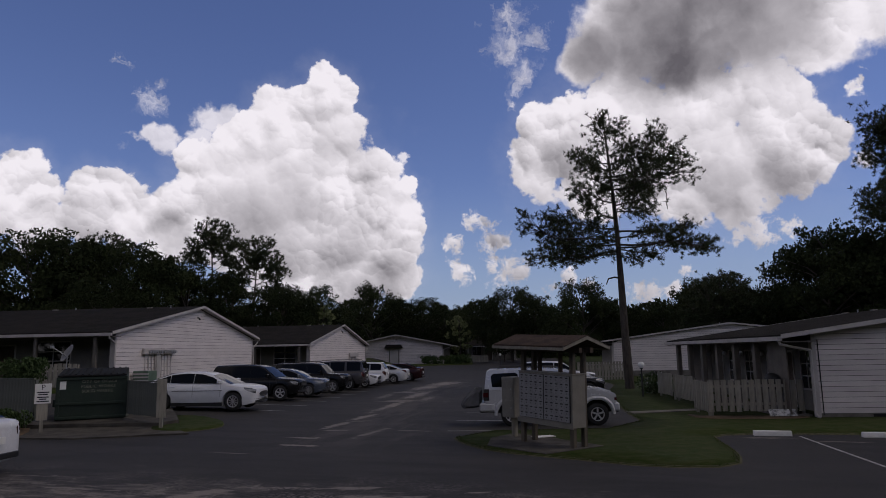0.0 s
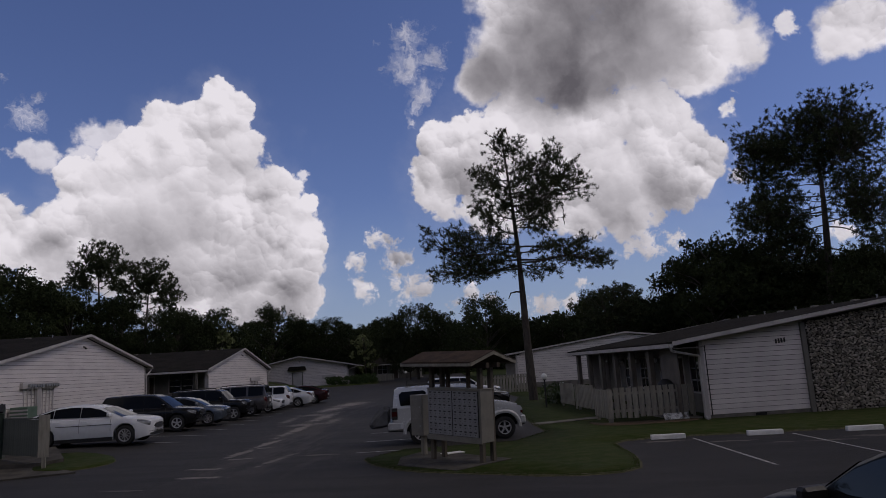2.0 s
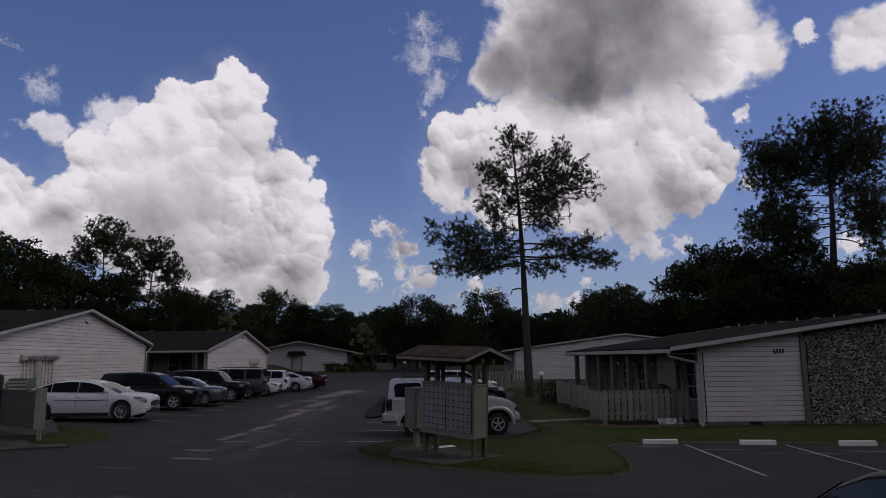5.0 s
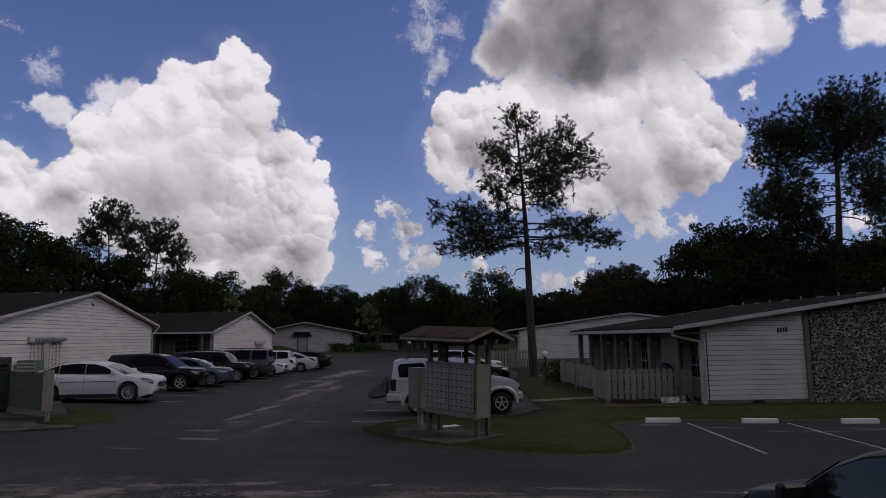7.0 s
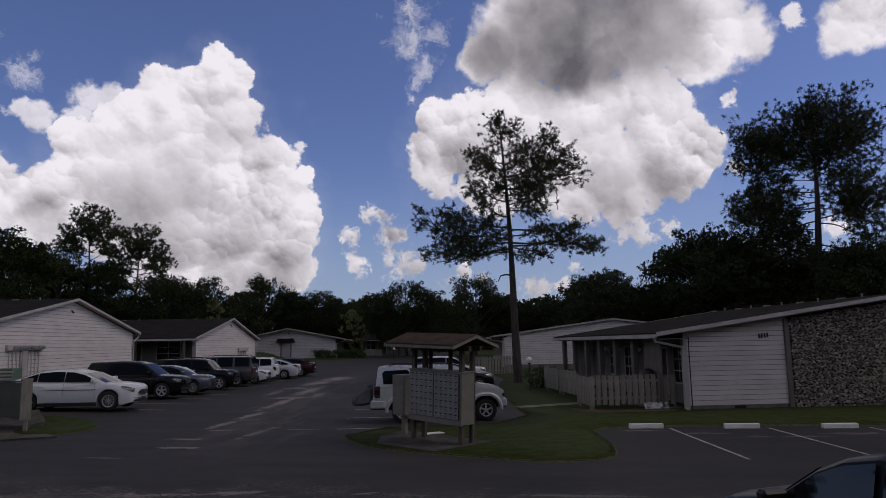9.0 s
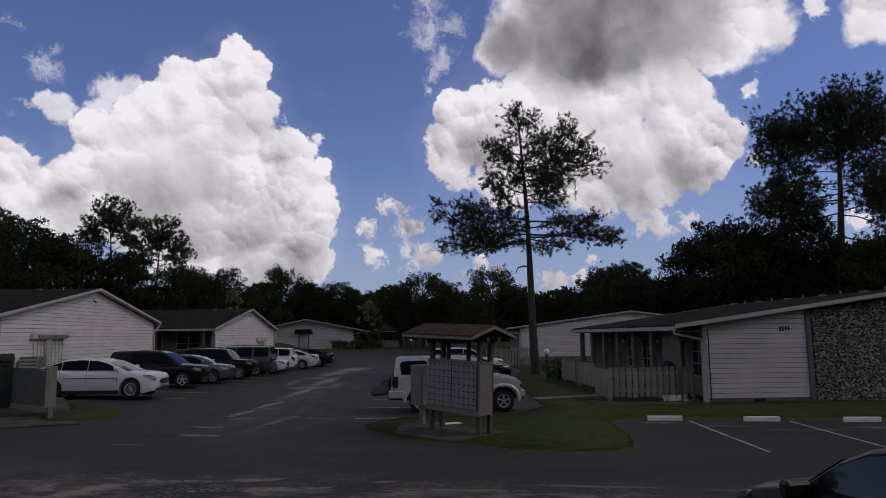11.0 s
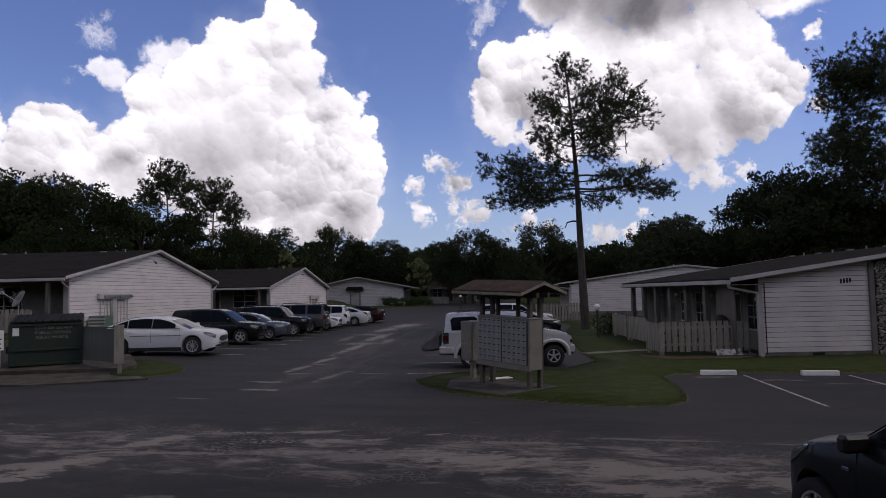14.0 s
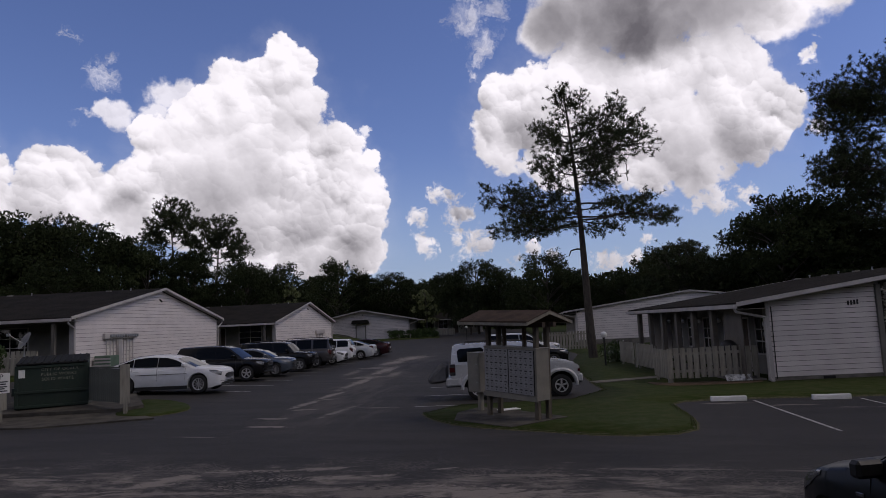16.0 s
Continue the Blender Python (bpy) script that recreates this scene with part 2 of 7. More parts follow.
# sand and scuffs on the road: x, y, half length, half width, turn in degrees, strength
LANE_SCUFFS = [(0.7, 12.07, 0.42, 0.06, 8, 0.9), (-3.9, 20.2, 0.75, 0.16, -26, 0.8), (-3.65, 18.5, 0.85, 0.15, -24, 0.9), (-3.45, 23.6, 1.4, 0.14, 75, 0.8), (-2.85, 26.3, 1.6, 0.16, 77, 0.9), (-2.2, 31.5, 3.6, 0.2, 80, 0.9),
               (-1.2, 39.5, 4.4, 0.3, 80, 0.9), (-2.1, 21.1, 1.5, 0.1, 72, 0.6), (-5.3, 17.4, 0.8, 0.07, -22, 0.5), (-0.95, 21.5, 0.8, 0.09, -28, 0.45), (-0.9, 47.0, 4.0, 0.5, 78, 0.9), (0.4, 52.0, 4.0, 0.7, 76, 0.9),
               (-2.0, 34.5, 1.2, 0.5, 10, 0.7)]
STREET_SCUFFS = [(-1.9, 42.0, 1.2, 0.6, 5, 0.7), (-0.6, 36.0, 2.6, 0.2, 82, 0.6), (-3.0, 38.5, 3.0, 0.2, 84, 0.5), (-2.9, 24.8, 0.5, 0.12, -10, 0.7), (-3.35, 22.0, 0.5, 0.1, -15, 0.7), (-1.5, 11.85, 1.5, 0.16, -4, 0.85),
                 (-0.6, 10.7, 1.0, 0.42, -10, 0.55), (1.0, 10.2, 1.6, 0.5, -20, 0.85), (-3.9, 11.4, 1.8, 0.1, -12, 0.7), (-5.5, 10.85, 1.5, 0.3, 12, 0.75), (-6.9, 13.2, 1.3, 0.08, -18, 0.7), (3.2, 9.2, 1.8, 0.45, -24, 0.8),
                 (5.4, 8.2, 2.2, 0.5, -18, 0.7)]
BAY_SCUFFS = [(2.9, 8.4, 1.0, 0.3, -20, 0.7), (1.8, 11.2, 1.2, 0.12, -14, 0.6), (-3.2, 8.9, 0.5, 0.12, -10, 0.45), (-9.2, 12.6, 2.0, 0.3, -14, 0.6), (9.9, 17.3, 0.9, 0.1, -15, 0.5), (11.5, 16.2, 1.2, 0.12, -18, 0.4),
              (8.5, 18.3, 0.8, 0.12, -12, 0.6), (13.4, 16.2, 1.0, 0.2, -16, 0.4), (4.2, 11.0, 1.5, 0.08, -18, 0.5), (-5.35, 10.6, 1.3, 0.36, 68, 0.9), (-4.3, 12.3, 1.2, 0.3, 38, 0.85), (-2.2, 12.7, 1.7, 0.16, -4, 0.8)]


def asphalt_material():
    m = bpy.data.materials.new("worn asphalt")
    m.use_nodes = True
    k = Graph(m.node_tree)
    b = m.node_tree.nodes["Principled BSDF"]
    v = k.node("ShaderNodeTexCoord").outputs["Object"]
    sep = k.node("ShaderNodeSeparateXYZ")
    k.put(sep, 0, v)
    x, y = sep.outputs[0], sep.outputs[1]
    big = k.math("ADD", k.math("MULTIPLY", k.noise(v, 0.22, 5, 0.6), 0.5), k.math("MULTIPLY", k.noise(k.vec("MULTIPLY", v, (0.5, 1.6, 1.0)), 0.8, 7, 0.7), 0.5))
    fine = k.noise(v, 55.0, 3, 0.7)
    slant = k.node("ShaderNodeMapping")
    k.put(slant, 0, v)
    slant.inputs["Rotation"].default_value = (0, 0, radians(18))
    streak = k.noise(k.vec("MULTIPLY", slant.outputs[0], (0.62, 1.5, 1.0)), 1.5, 12, 0.76, 0.5)
    tone = k.noise(k.vec("MULTIPLY", slant.outputs[0], (0.25, 1.0, 1.0)), 0.9, 8, 0.7)
    col = k.mix(k.step(big, 0.40, 0.60), (0.0205, 0.0195, 0.0200), (0.0415, 0.0388, 0.0382))
    col = k.mix(k.step(tone, 0.42, 0.62, 0.0, 0.55), col, (0.064, 0.059, 0.057))
    # sand that the wheels have dragged along the street
    bend = k.math("MULTIPLY_ADD", k.noise(v, 0.25, 3), 1.6, -0.8)
    across = k.math("ABSOLUTE", k.math("SUBTRACT", k.math("ADD", k.math("MULTIPLY_ADD", x, 0.33, y), bend), 10.6))
    band = k.step(across, 2.6, 0.4)
    sand = k.math("MULTIPLY", k.step(k.math("MULTIPLY_ADD", band, 0.15, streak), 0.58, 0.80), k.step(across, 4.0, 1.8, 0.0, 0.85))
    # and up the middle of the lane between the parked cars
    lane = k.math("ABSOLUTE", k.math("ADD", k.math("SUBTRACT", x, k.math("MULTIPLY_ADD", y, 0.115, -5.0)), bend))
    along = k.node("ShaderNodeMapping")
    k.put(along, 0, v)
    along.inputs["Rotation"].default_value = (0, 0, radians(14))
    lanes = k.noise(k.vec("MULTIPLY", along.outputs[0], (1.5, 0.22, 1.0)), 1.0, 11, 0.76, 0.3)
    drag = k.math("MULTIPLY", k.step(k.math("MULTIPLY_ADD", k.step(lane, 2.6, 0.2), 0.16, lanes), 0.60, 0.68), k.step(lane, 3.4, 1.2))
    drag = k.math("MULTIPLY", drag, k.math("MULTIPLY", k.step(y, 15.5, 21.0, 0.0, 0.12), k.step(y, 60.0, 52.0)))
    wear = k.noise(k.vec("MULTIPLY", v, (0.7, 1.6, 1.0)), 2.2, 9, 0.78, 0.3)
    for sx, sy, half, wide, turn, strength in LANE_SCUFFS + STREET_SCUFFS + BAY_SCUFFS:
        wide *= 1.9 if sy > 21 else 1.3
        c, s = math.cos(radians(turn)), math.sin(radians(turn))
        dx, dy = k.math("SUBTRACT", x, sx), k.math("SUBTRACT", y, sy)
        u = k.math("MULTIPLY_ADD", dx, c / half, k.math("MULTIPLY", dy, s / half))
        w = k.math("MULTIPLY_ADD", dx, -s / wide, k.math("MULTIPLY", dy, c / wide))
        d = k.math("SQRT", k.math("MULTIPLY_ADD", u, u, k.math("MULTIPLY", w, w)))
        one = k.math("MULTIPLY", k.step(k.math("SUBTRACT", k.math("MULTIPLY_ADD", wear, 4.6, -1.62), d), -0.12, 0.22), strength)
        drag = k.math("MAXIMUM", drag, one)
    mesh = k.node("ShaderNodeTexVoronoi")
    mesh.feature = "DISTANCE_TO_EDGE"
    k.put(mesh, "Vector", v)
    mesh.inputs["Scale"].default_value = 8.0
    craze = k.math("MULTIPLY", k.step(mesh.outputs["Distance"], 0.10, 0.02), k.math("MULTIPLY", k.step(k.noise(v, 0.5, 4), 0.46, 0.62), k.step(across, 3.4, 1.4)))
    sand = k.math("MAXIMUM", sand, k.math("MULTIPLY", craze, 0.4))
    dirt = k.math("MULTIPLY", k.math("MAXIMUM", sand, drag), k.math("MULTIPLY_ADD", fine, 1.2, 0.25), clamp=True)
    # darker tone towards the east, from about x = 7
    col = k.mix(k.step(k.math("MULTIPLY_ADD", k.noise(v, 0.8, 4), 1.6, x), 6.6, 8.2, 0.0, 0.30), col, (0.016, 0.0155, 0.0165))
    # cracks
    edge = k.node("ShaderNodeTexVoronoi")
    edge.feature = "DISTANCE_TO_EDGE"
    k.put(edge, "Vector", v)
    edge.inputs["Scale"].default_value = 1.6
    near = k.vec("DISTANCE", v, (-2.6, 11.9, 0.0), out=1)
    patch = k.math("MULTIPLY", k.step(mesh.outputs["Distance"], 0.16, 0.04), k.step(k.math("MULTIPLY_ADD", k.noise(v, 2.0, 4), 1.6, near), 1.9, 1.3))
    line = k.math("MULTIPLY", k.step(edge.outputs["Distance"], 0.012, 0.0), k.step(k.noise(v, 0.3, 3), 0.56, 0.66))
    line = k.math("MAXIMUM", line, patch)
    col = k.mix(line, col, (0.015, 0.015, 0.016))
    col = k.mix(k.step(fine, 0.40, 0.62, 0.0, 0.85), col, (0.014, 0.014, 0.015))
    speck = k.noise(v, 14.0, 4, 0.7)
    col = k.mix(k.step(speck, 0.60, 0.74, 0.0, 0.5), col, (0.15, 0.14, 0.13))
    dirt = k.math("MULTIPLY", dirt, k.math("SUBTRACT", 1.0, line))
    col = k.mix(dirt, col, (0.27, 0.238, 0.214))
    k.put(b, "Base Color", col)
    k.put(b, "Roughness", k.math("MULTIPLY_ADD", big, 0.2, 0.72))
    b.inputs["Specular IOR Level"].default_value = 0.3
    n = k.node("ShaderNodeBump")
    n.inputs["Strength"].default_value, n.inputs["Distance"].default_value = 0.5, 0.012
    k.put(n, "Height", k.math("SUBTRACT", fine, line))
    k.tree.links.new(n.outputs[0], b.inputs["Normal"])
    return m


ASPHALT = asphalt_material()
GRASS = material("mown grass", (0.030, 0.049, 0.010), 0.9, second=(0.060, 0.067, 0.026), patch=0.40, grain=16, bump=0.6, spec=0.08)
SOIL = material("bare soil", (0.12, 0.085, 0.06), 0.95, second=(0.16, 0.12, 0.08), patch=0.5, grain=30, bump=0.6, spec=0.1)
BLADE = material("grass blades", (0.048, 0.078, 0.016), 0.8, second=(0.066, 0.084, 0.024), patch=2.0, grain=10, bump=0, spec=0.2)
CONCRETE = material("weathered concrete", (0.20, 0.185, 0.165), 0.9, second=(0.10, 0.094, 0.085), patch=0.7, grain=50, bump=0.4, spec=0.2)
CONCRETE_DARK = material("dark stained concrete", (0.100, 0.092, 0.080), 0.9, second=(0.045, 0.042, 0.038), patch=0.5, grain=50, bump=0.4, spec=0.2)
SIDING = material("painted siding", (0.70, 0.645, 0.63), 0.6, second=(0.60, 0.55, 0.54), patch=1.3, grain=25, bump=0.08, vary=0.04, stretch=(1, 1, 3))
TRIM = material("painted trim", (0.50, 0.47, 0.46), 0.6, second=(0.37, 0.345, 0.335), patch=0.9, grain=20, bump=0.08)
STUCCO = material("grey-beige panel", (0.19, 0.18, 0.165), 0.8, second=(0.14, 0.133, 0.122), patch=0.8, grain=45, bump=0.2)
SHINGLE = material("asphalt shingles", (0.026, 0.023, 0.020), 0.95, second=(0.014, 0.013, 0.012), patch=0.9, grain=22, bump=0.9, spec=0.04)
BROWN_SHINGLE = material("brown shingles", (0.085, 0.062, 0.05), 0.95, second=(0.045, 0.036, 0.031), patch=0.35, grain=22, bump=0.9, spec=0.05)
OLDWOOD = material("weathered fence wood", (0.32, 0.30, 0.255), 0.85, second=(0.21, 0.195, 0.165), patch=0.35, grain=30, bump=0.4, vary=0.13, stretch=(4, 4, 0.6), spec=0.2)
DARKWOOD = material("dark stained wood", (0.10, 0.075, 0.06), 0.85, second=(0.06, 0.05, 0.042), patch=0.4, grain=30, bump=0.4, vary=0.12, stretch=(4, 4, 0.6), spec=0.2)
# darkened so that the porch's shade is part of the colour
PORCH = material("shaded porch paint", (0.135, 0.12, 0.105), 0.75, second=(0.09, 0.08, 0.07), patch=0.5, grain=25, bump=0.1)
STONE = material("rubble stone", (0.44, 0.40, 0.345), 0.9, second=(0.17, 0.155, 0.135), patch=0.07, grain=35, bump=0.7, vary=0.55, spec=0.2)
STONE_FAR = material("rubble stone rest", (0.44, 0.40, 0.345), 0.9, second=(0.17, 0.155, 0.135), patch=0.07, grain=35, bump=0.7, vary=0.55, spec=0.2, island=True)
MORTAR = material("mortar", (0.05, 0.045, 0.04), 0.95, grain=60, bump=0.5, spec=0.1)
BARK = material("pine bark", (0.085, 0.074, 0.064), 0.95, second=(0.045, 0.04, 0.036), patch=0.25, grain=14, bump=1.0, stretch=(2.5, 2.5, 0.7), spec=0.1)
NEEDLE = material("pine needles", (0.030, 0.044, 0.017), 0.75, second=(0.048, 0.054, 0.021), patch=1.2, grain=8, bump=0, spec=0.25)
LEAF = material("broad leaves", (0.023, 0.033, 0.012), 0.75, second=(0.034, 0.043, 0.015), patch=2.2, grain=5, bump=0, spec=0.12)
# the same leaves with shade put into their colour
LEAF_SHADED = material("shaded leaves", (0.018, 0.026, 0.010), 0.78, second=(0.026, 0.034, 0.012), patch=2.2, grain=5, bump=0, spec=0.10)
HEDGE = material("hedge leaves", (0.05, 0.085, 0.025), 0.7, second=(0.03, 0.05, 0.016), patch=0.3, grain=9, bump=0, spec=0.25)
PALE_LEAF = material("yellowing frond leaves", (0.17, 0.19, 0.08), 0.7, second=(0.10, 0.12, 0.05), patch=0.5, grain=9, bump=0, spec=0.25)
GLASS = clear("window glass", (0.012, 0.013, 0.014), 0.03, 0.0)
# near-black for hollows and gaps, their shade put into the colour
DARK = material("unlit hollow black", (0.012, 0.012, 0.013), 0.9, bump=0)
WHITE_PAINT = material("traffic paint", (0.90, 0.90, 0.88), 0.8, second=(0.70, 0.70, 0.68), patch=0.30, grain=35, bump=0.3)
LINE_PAINT = material("worn line paint", (0.52, 0.52, 0.51), 0.85, second=(0.10, 0.10, 0.10), patch=0.16, grain=25, bump=0.2)
BLACK_PLASTIC = material("black plastic", (0.016, 0.016, 0.017), 0.55, bump=0.05)
RUBBER = material("tyre rubber", (0.018, 0.018, 0.018), 0.85, bump=0.1)
ALLOY = material("alloy", (0.62, 0.62, 0.63), 0.35, metal=0.3, grain=15, bump=0.02, second=(0.45, 0.45, 0.46))
CHROME = material("chrome", (0.75, 0.75, 0.76), 0.12, metal=1.0, bump=0)
STEEL = material("galvanised steel", (0.38, 0.39, 0.40), 0.5, metal=0.6, patch=0.2, bump=0.05)

# ---- small builders ----
def part(name, bm, mat, parent=None, label="", smooth=False):
    me = bpy.data.meshes.new(name)
    bm.to_mesh(me)
    bm.free()
    me.materials.append(mat)
    if smooth:
        for p in me.polygons:
            p.use_smooth = True
    ob = new(name, me)
    ob.parent = parent
    if label:
        ob["label"] = label
    return ob


def share(name, me, parent, m):
    """A further piece on a mesh that others use too."""
    ob = new(name, me)
    ob.parent = parent
    ob.matrix_basis = m
    return ob


def thing(name, m, label, category, group="", kind=""):
    ob = new(name)
    ob.matrix_world = m
    ob.empty_display_size = 0.2
    return tagged(ob, label, category, group, kind)


def box(bm, x0, x1, y0, y1, z0, z1, m=None, bevel=0.0):
    co = [(x0, y0, z0), (x1, y0, z0), (x1, y1, z0), (x0, y1, z0), (x0, y0, z1), (x1, y0, z1), (x1, y1, z1), (x0, y1, z1)]
    vs = [bm.verts.new(m @ Vector(c) if m else c) for c in co]
    fs = [bm.faces.new([vs[i] for i in f]) for f in ((3, 2, 1, 0), (4, 5, 6, 7), (0, 1, 5, 4), (1, 2, 6, 5), (2, 3, 7, 6), (3, 0, 4, 7))]
    if bevel:
        es = {e for f in fs for e in f.edges}
        bmesh.ops.bevel(bm, geom=list(es), offset=bevel, segments=1, affect="EDGES")
    return bm


def boxed(*a, **k):
    return box(bmesh.new(), *a, **k)


def tube(bm, a, b, ra, rb=None, n=8, cap=True):
    """A round bar from a to b."""
    a, b = Vector(a), Vector(b)
    rb = ra if rb is None else rb
    q = (b - a).to_track_quat("Z", "Y")
    rings = []
    for p, r in ((a, ra), (b, rb)):
        rings.append([bm.verts.new(p + q @ Vector((r * math.cos(2 * math.pi * i / n), r * math.sin(2 * math.pi * i / n), 0))) for i in range(n)])
    for i in range(n):
        bm.faces.new((rings[0][i], rings[0][(i + 1) % n], rings[1][(i + 1) % n], rings[1][i]))
    if cap:
        bm.faces.new(rings[0][::-1])
        bm.faces.new(rings[1])
    return bm


def pipe(bm, pts, r, n=6):
    for a, b in zip(pts, pts[1:]):
        tube(bm, a, b, r, r, n)
    return bm


def prism(bm, outline, depth, m=None):
    """A flat outline in x and z, pushed along y by depth."""
    a = [bm.verts.new(m @ Vector((x, 0, z)) if m else (x, 0, z)) for x, z in outline]
    b = [bm.verts.new(m @ Vector((x, depth, z)) if m else (x, depth, z)) for x, z in outline]
    bm.faces.new(a)
    bm.faces.new(b[::-1])
    for i in range(len(a)):
        j = (i + 1) % len(a)
        bm.faces.new((a[j], a[i], b[i], b[j]))
    bmesh.ops.recalc_face_normals(bm, faces=bm.faces)
    return bm


def ease(t):
    t = min(1.0, max(0.0, t))
    return t * t * (3 - 2 * t)


def rise(x, y):
    """The ground's height: a level lot, a grassy bank under the western houses, and a gentle climb far off."""
    bank = ease((-x - 13.6 + 0.115 * (y - 32)) / 2.6) * ease((y - 24) / 6)
    return 0.22 * ease((-x - 3.5) / 8) * ease((y - 20) / 8) + 0.72 * bank + 0.017 * max(0.0, y - 55) ** 1.0 * ease((y - 50) / 20)


def words(text, size, mat, parent, m, name="lettering", space=1.0):
    cu = bpy.data.curves.new(name, "FONT")
    cu.body, cu.size, cu.align_x, cu.align_y, cu.extrude, cu.space_character = text, size, "CENTER", "CENTER", 0.001, space
    ob = bpy.data.objects.new(name, cu)
    me = bpy.data.meshes.new_from_object(ob)
    bpy.data.objects.remove(ob)
    me.materials.append(mat)
    ob = new(name, me)
    ob.parent = parent
    ob.matrix_basis = m
    return ob


# ---- ground ----
def spread(lo, hi, near, step, far):
    """Grid lines: `step` apart within `near`, then wider and wider to `far`."""
    lines = list(np.arange(lo, hi + 1e-6, step))
    d = step
    while lines[-1] < far:
        d *= 1.5
        lines.append(lines[-1] + d)
    d = step
    while lines[0] > -near:
        d *= 1.5
        lines.insert(0, lines[0] - d)
    return lines


def sheet(xs, ys, lift):
    bm = bmesh.new()
    rows = [[bm.verts.new((x, y, rise(x, y if y < 160 else 160) + lift)) for x in xs] for y in ys]
    for a, b in zip(rows, rows[1:]):
        for i in range(len(xs) - 1):
            bm.faces.new((a[i], a[i + 1], b[i + 1], b[i]))
    return bm


def patch(outline, lift, cell, skirt=0.06):
    """A piece of ground inside an outline, laid over the lot, with a low edge."""
    bm = bmesh.new()
    vs = [bm.verts.new((x, y, 0)) for x, y in outline]
    face = bm.faces.new(vs)
    if face.normal.z < 0 or sum(a[0] * b[1] - b[0] * a[1] for a, b in zip(outline, outline[1:] + outline[:1])) < 0:
        face.normal_flip()
    bmesh.ops.triangulate(bm, faces=[face])
    for _ in range(6):
        long = [e for e in bm.edges if e.calc_length() > cell]
        if not long:
            break
        bmesh.ops.subdivide_edges(bm, edges=long, cuts=1)
        bmesh.ops.triangulate(bm, faces=bm.faces)
    for v in bm.verts:
        v.co.z = rise(v.co.x, v.co.y) + lift + 0.012 * noise.noise((v.co.x * 1.3, v.co.y * 1.3, 0))
    rim = [e for e in bm.edges if e.is_boundary]
    out = bmesh.ops.extrude_edge_only(bm, edges=rim)["geom"]
    for v in out:
        if isinstance(v, bmesh.types.BMVert):
            v.co.z -= skirt + lift
            v.co += Vector((0.03 * noise.noise(v.co * 3.1), 0.03 * noise.noise(v.co * 2.7 + Vector((9, 0, 0))), 0))
    bmesh.ops.recalc_face_normals(bm, faces=bm.faces)
    return bm


def rounded(outline, times=2):
    """Cuts the corners of an outline twice over, so that it curves."""
    for _ in range(times):
        out = []
        for a, b in zip(outline, outline[1:] + outline[:1]):
            out += [(0.75 * a[0] + 0.25 * b[0], 0.75 * a[1] + 0.25 * b[1]), (0.25 * a[0] + 0.75 * b[0], 0.25 * a[1] + 0.75 * b[1])]
        outline = out
    return outline


xs, ys = spread(-40, 40, 2500, 2.0, 2500), spread(-20, 160, 2500, 2.0, 3000)
tagged(part("ground", sheet(xs, ys, -0.06), GRASS, smooth=True), "flat grassy ground reaching to the woods", "ground", kind="structure")
xs, ys = list(np.arange(-64, 65, 1.0)), list(np.arange(3.4, 121, 1.0))
tagged(part("road", sheet(xs, ys, 0.0), ASPHALT, smooth=True), "worn dark asphalt lot streaked with pale sand", "road", kind="structure")

LAWN = rounded([(0.35, 19.8), (0.55, 18.2), (1.3, 16.6), (2.6, 15.55), (4.3, 14.1), (5.9, 14.0), (6.6, 15.6), (7.0, 17.6), (7.3, 18.9), (8.6, 19.0)], 1)
LAWN = LAWN[:-2] + [(8.6, 19.15), (14.0, 17.7), (20.0, 16.2), (34.0, 13.0), (62.0, 8.0), (63.0, 119.0), (20.0, 119.0), (14.0, 70.0), (12.6, 58.0),
                    (11.6, 46.0), (8.6, 36.0), (7.3, 28.0), (6.9, 25.6), (6.6, 23.0), (5.0, 20.9), (1.6, 20.9)]
tagged(part("lawn", patch(LAWN, 0.03, 2.5), GRASS, smooth=True), "thin mown lawn with an uneven edge beside the lot", "lawn", kind="structure")
BANK_LAWN = [(-13.6, 30.5), (-12.8, 40.0), (-11.6, 52.0), (-9.8, 66.0), (-7.4, 84.0), (-2.5, 90.0), (4.5, 92.0), (6.0, 119.0), (-63.0, 119.0), (-63.0, 29.5), (-17.0, 29.5)]
tagged(part("bank_lawn", patch(BANK_LAWN, 0.06, 2.5), GRASS, smooth=True), "grass bank rising to the houses behind the parked cars", "lawn", kind="structure")
TIP = rounded([(-9.6, 24.4), (-9.4, 22.4), (-8.2, 21.9), (-7.2, 22.8), (-7.4, 24.2), (-8.4, 25.6), (-10.0, 26.4)], 2)
tagged(part("grass_island", patch(TIP, 0.06, 0.8), GRASS, smooth=True), "small rounded grass island by the fence post", "lawn", kind="structure")

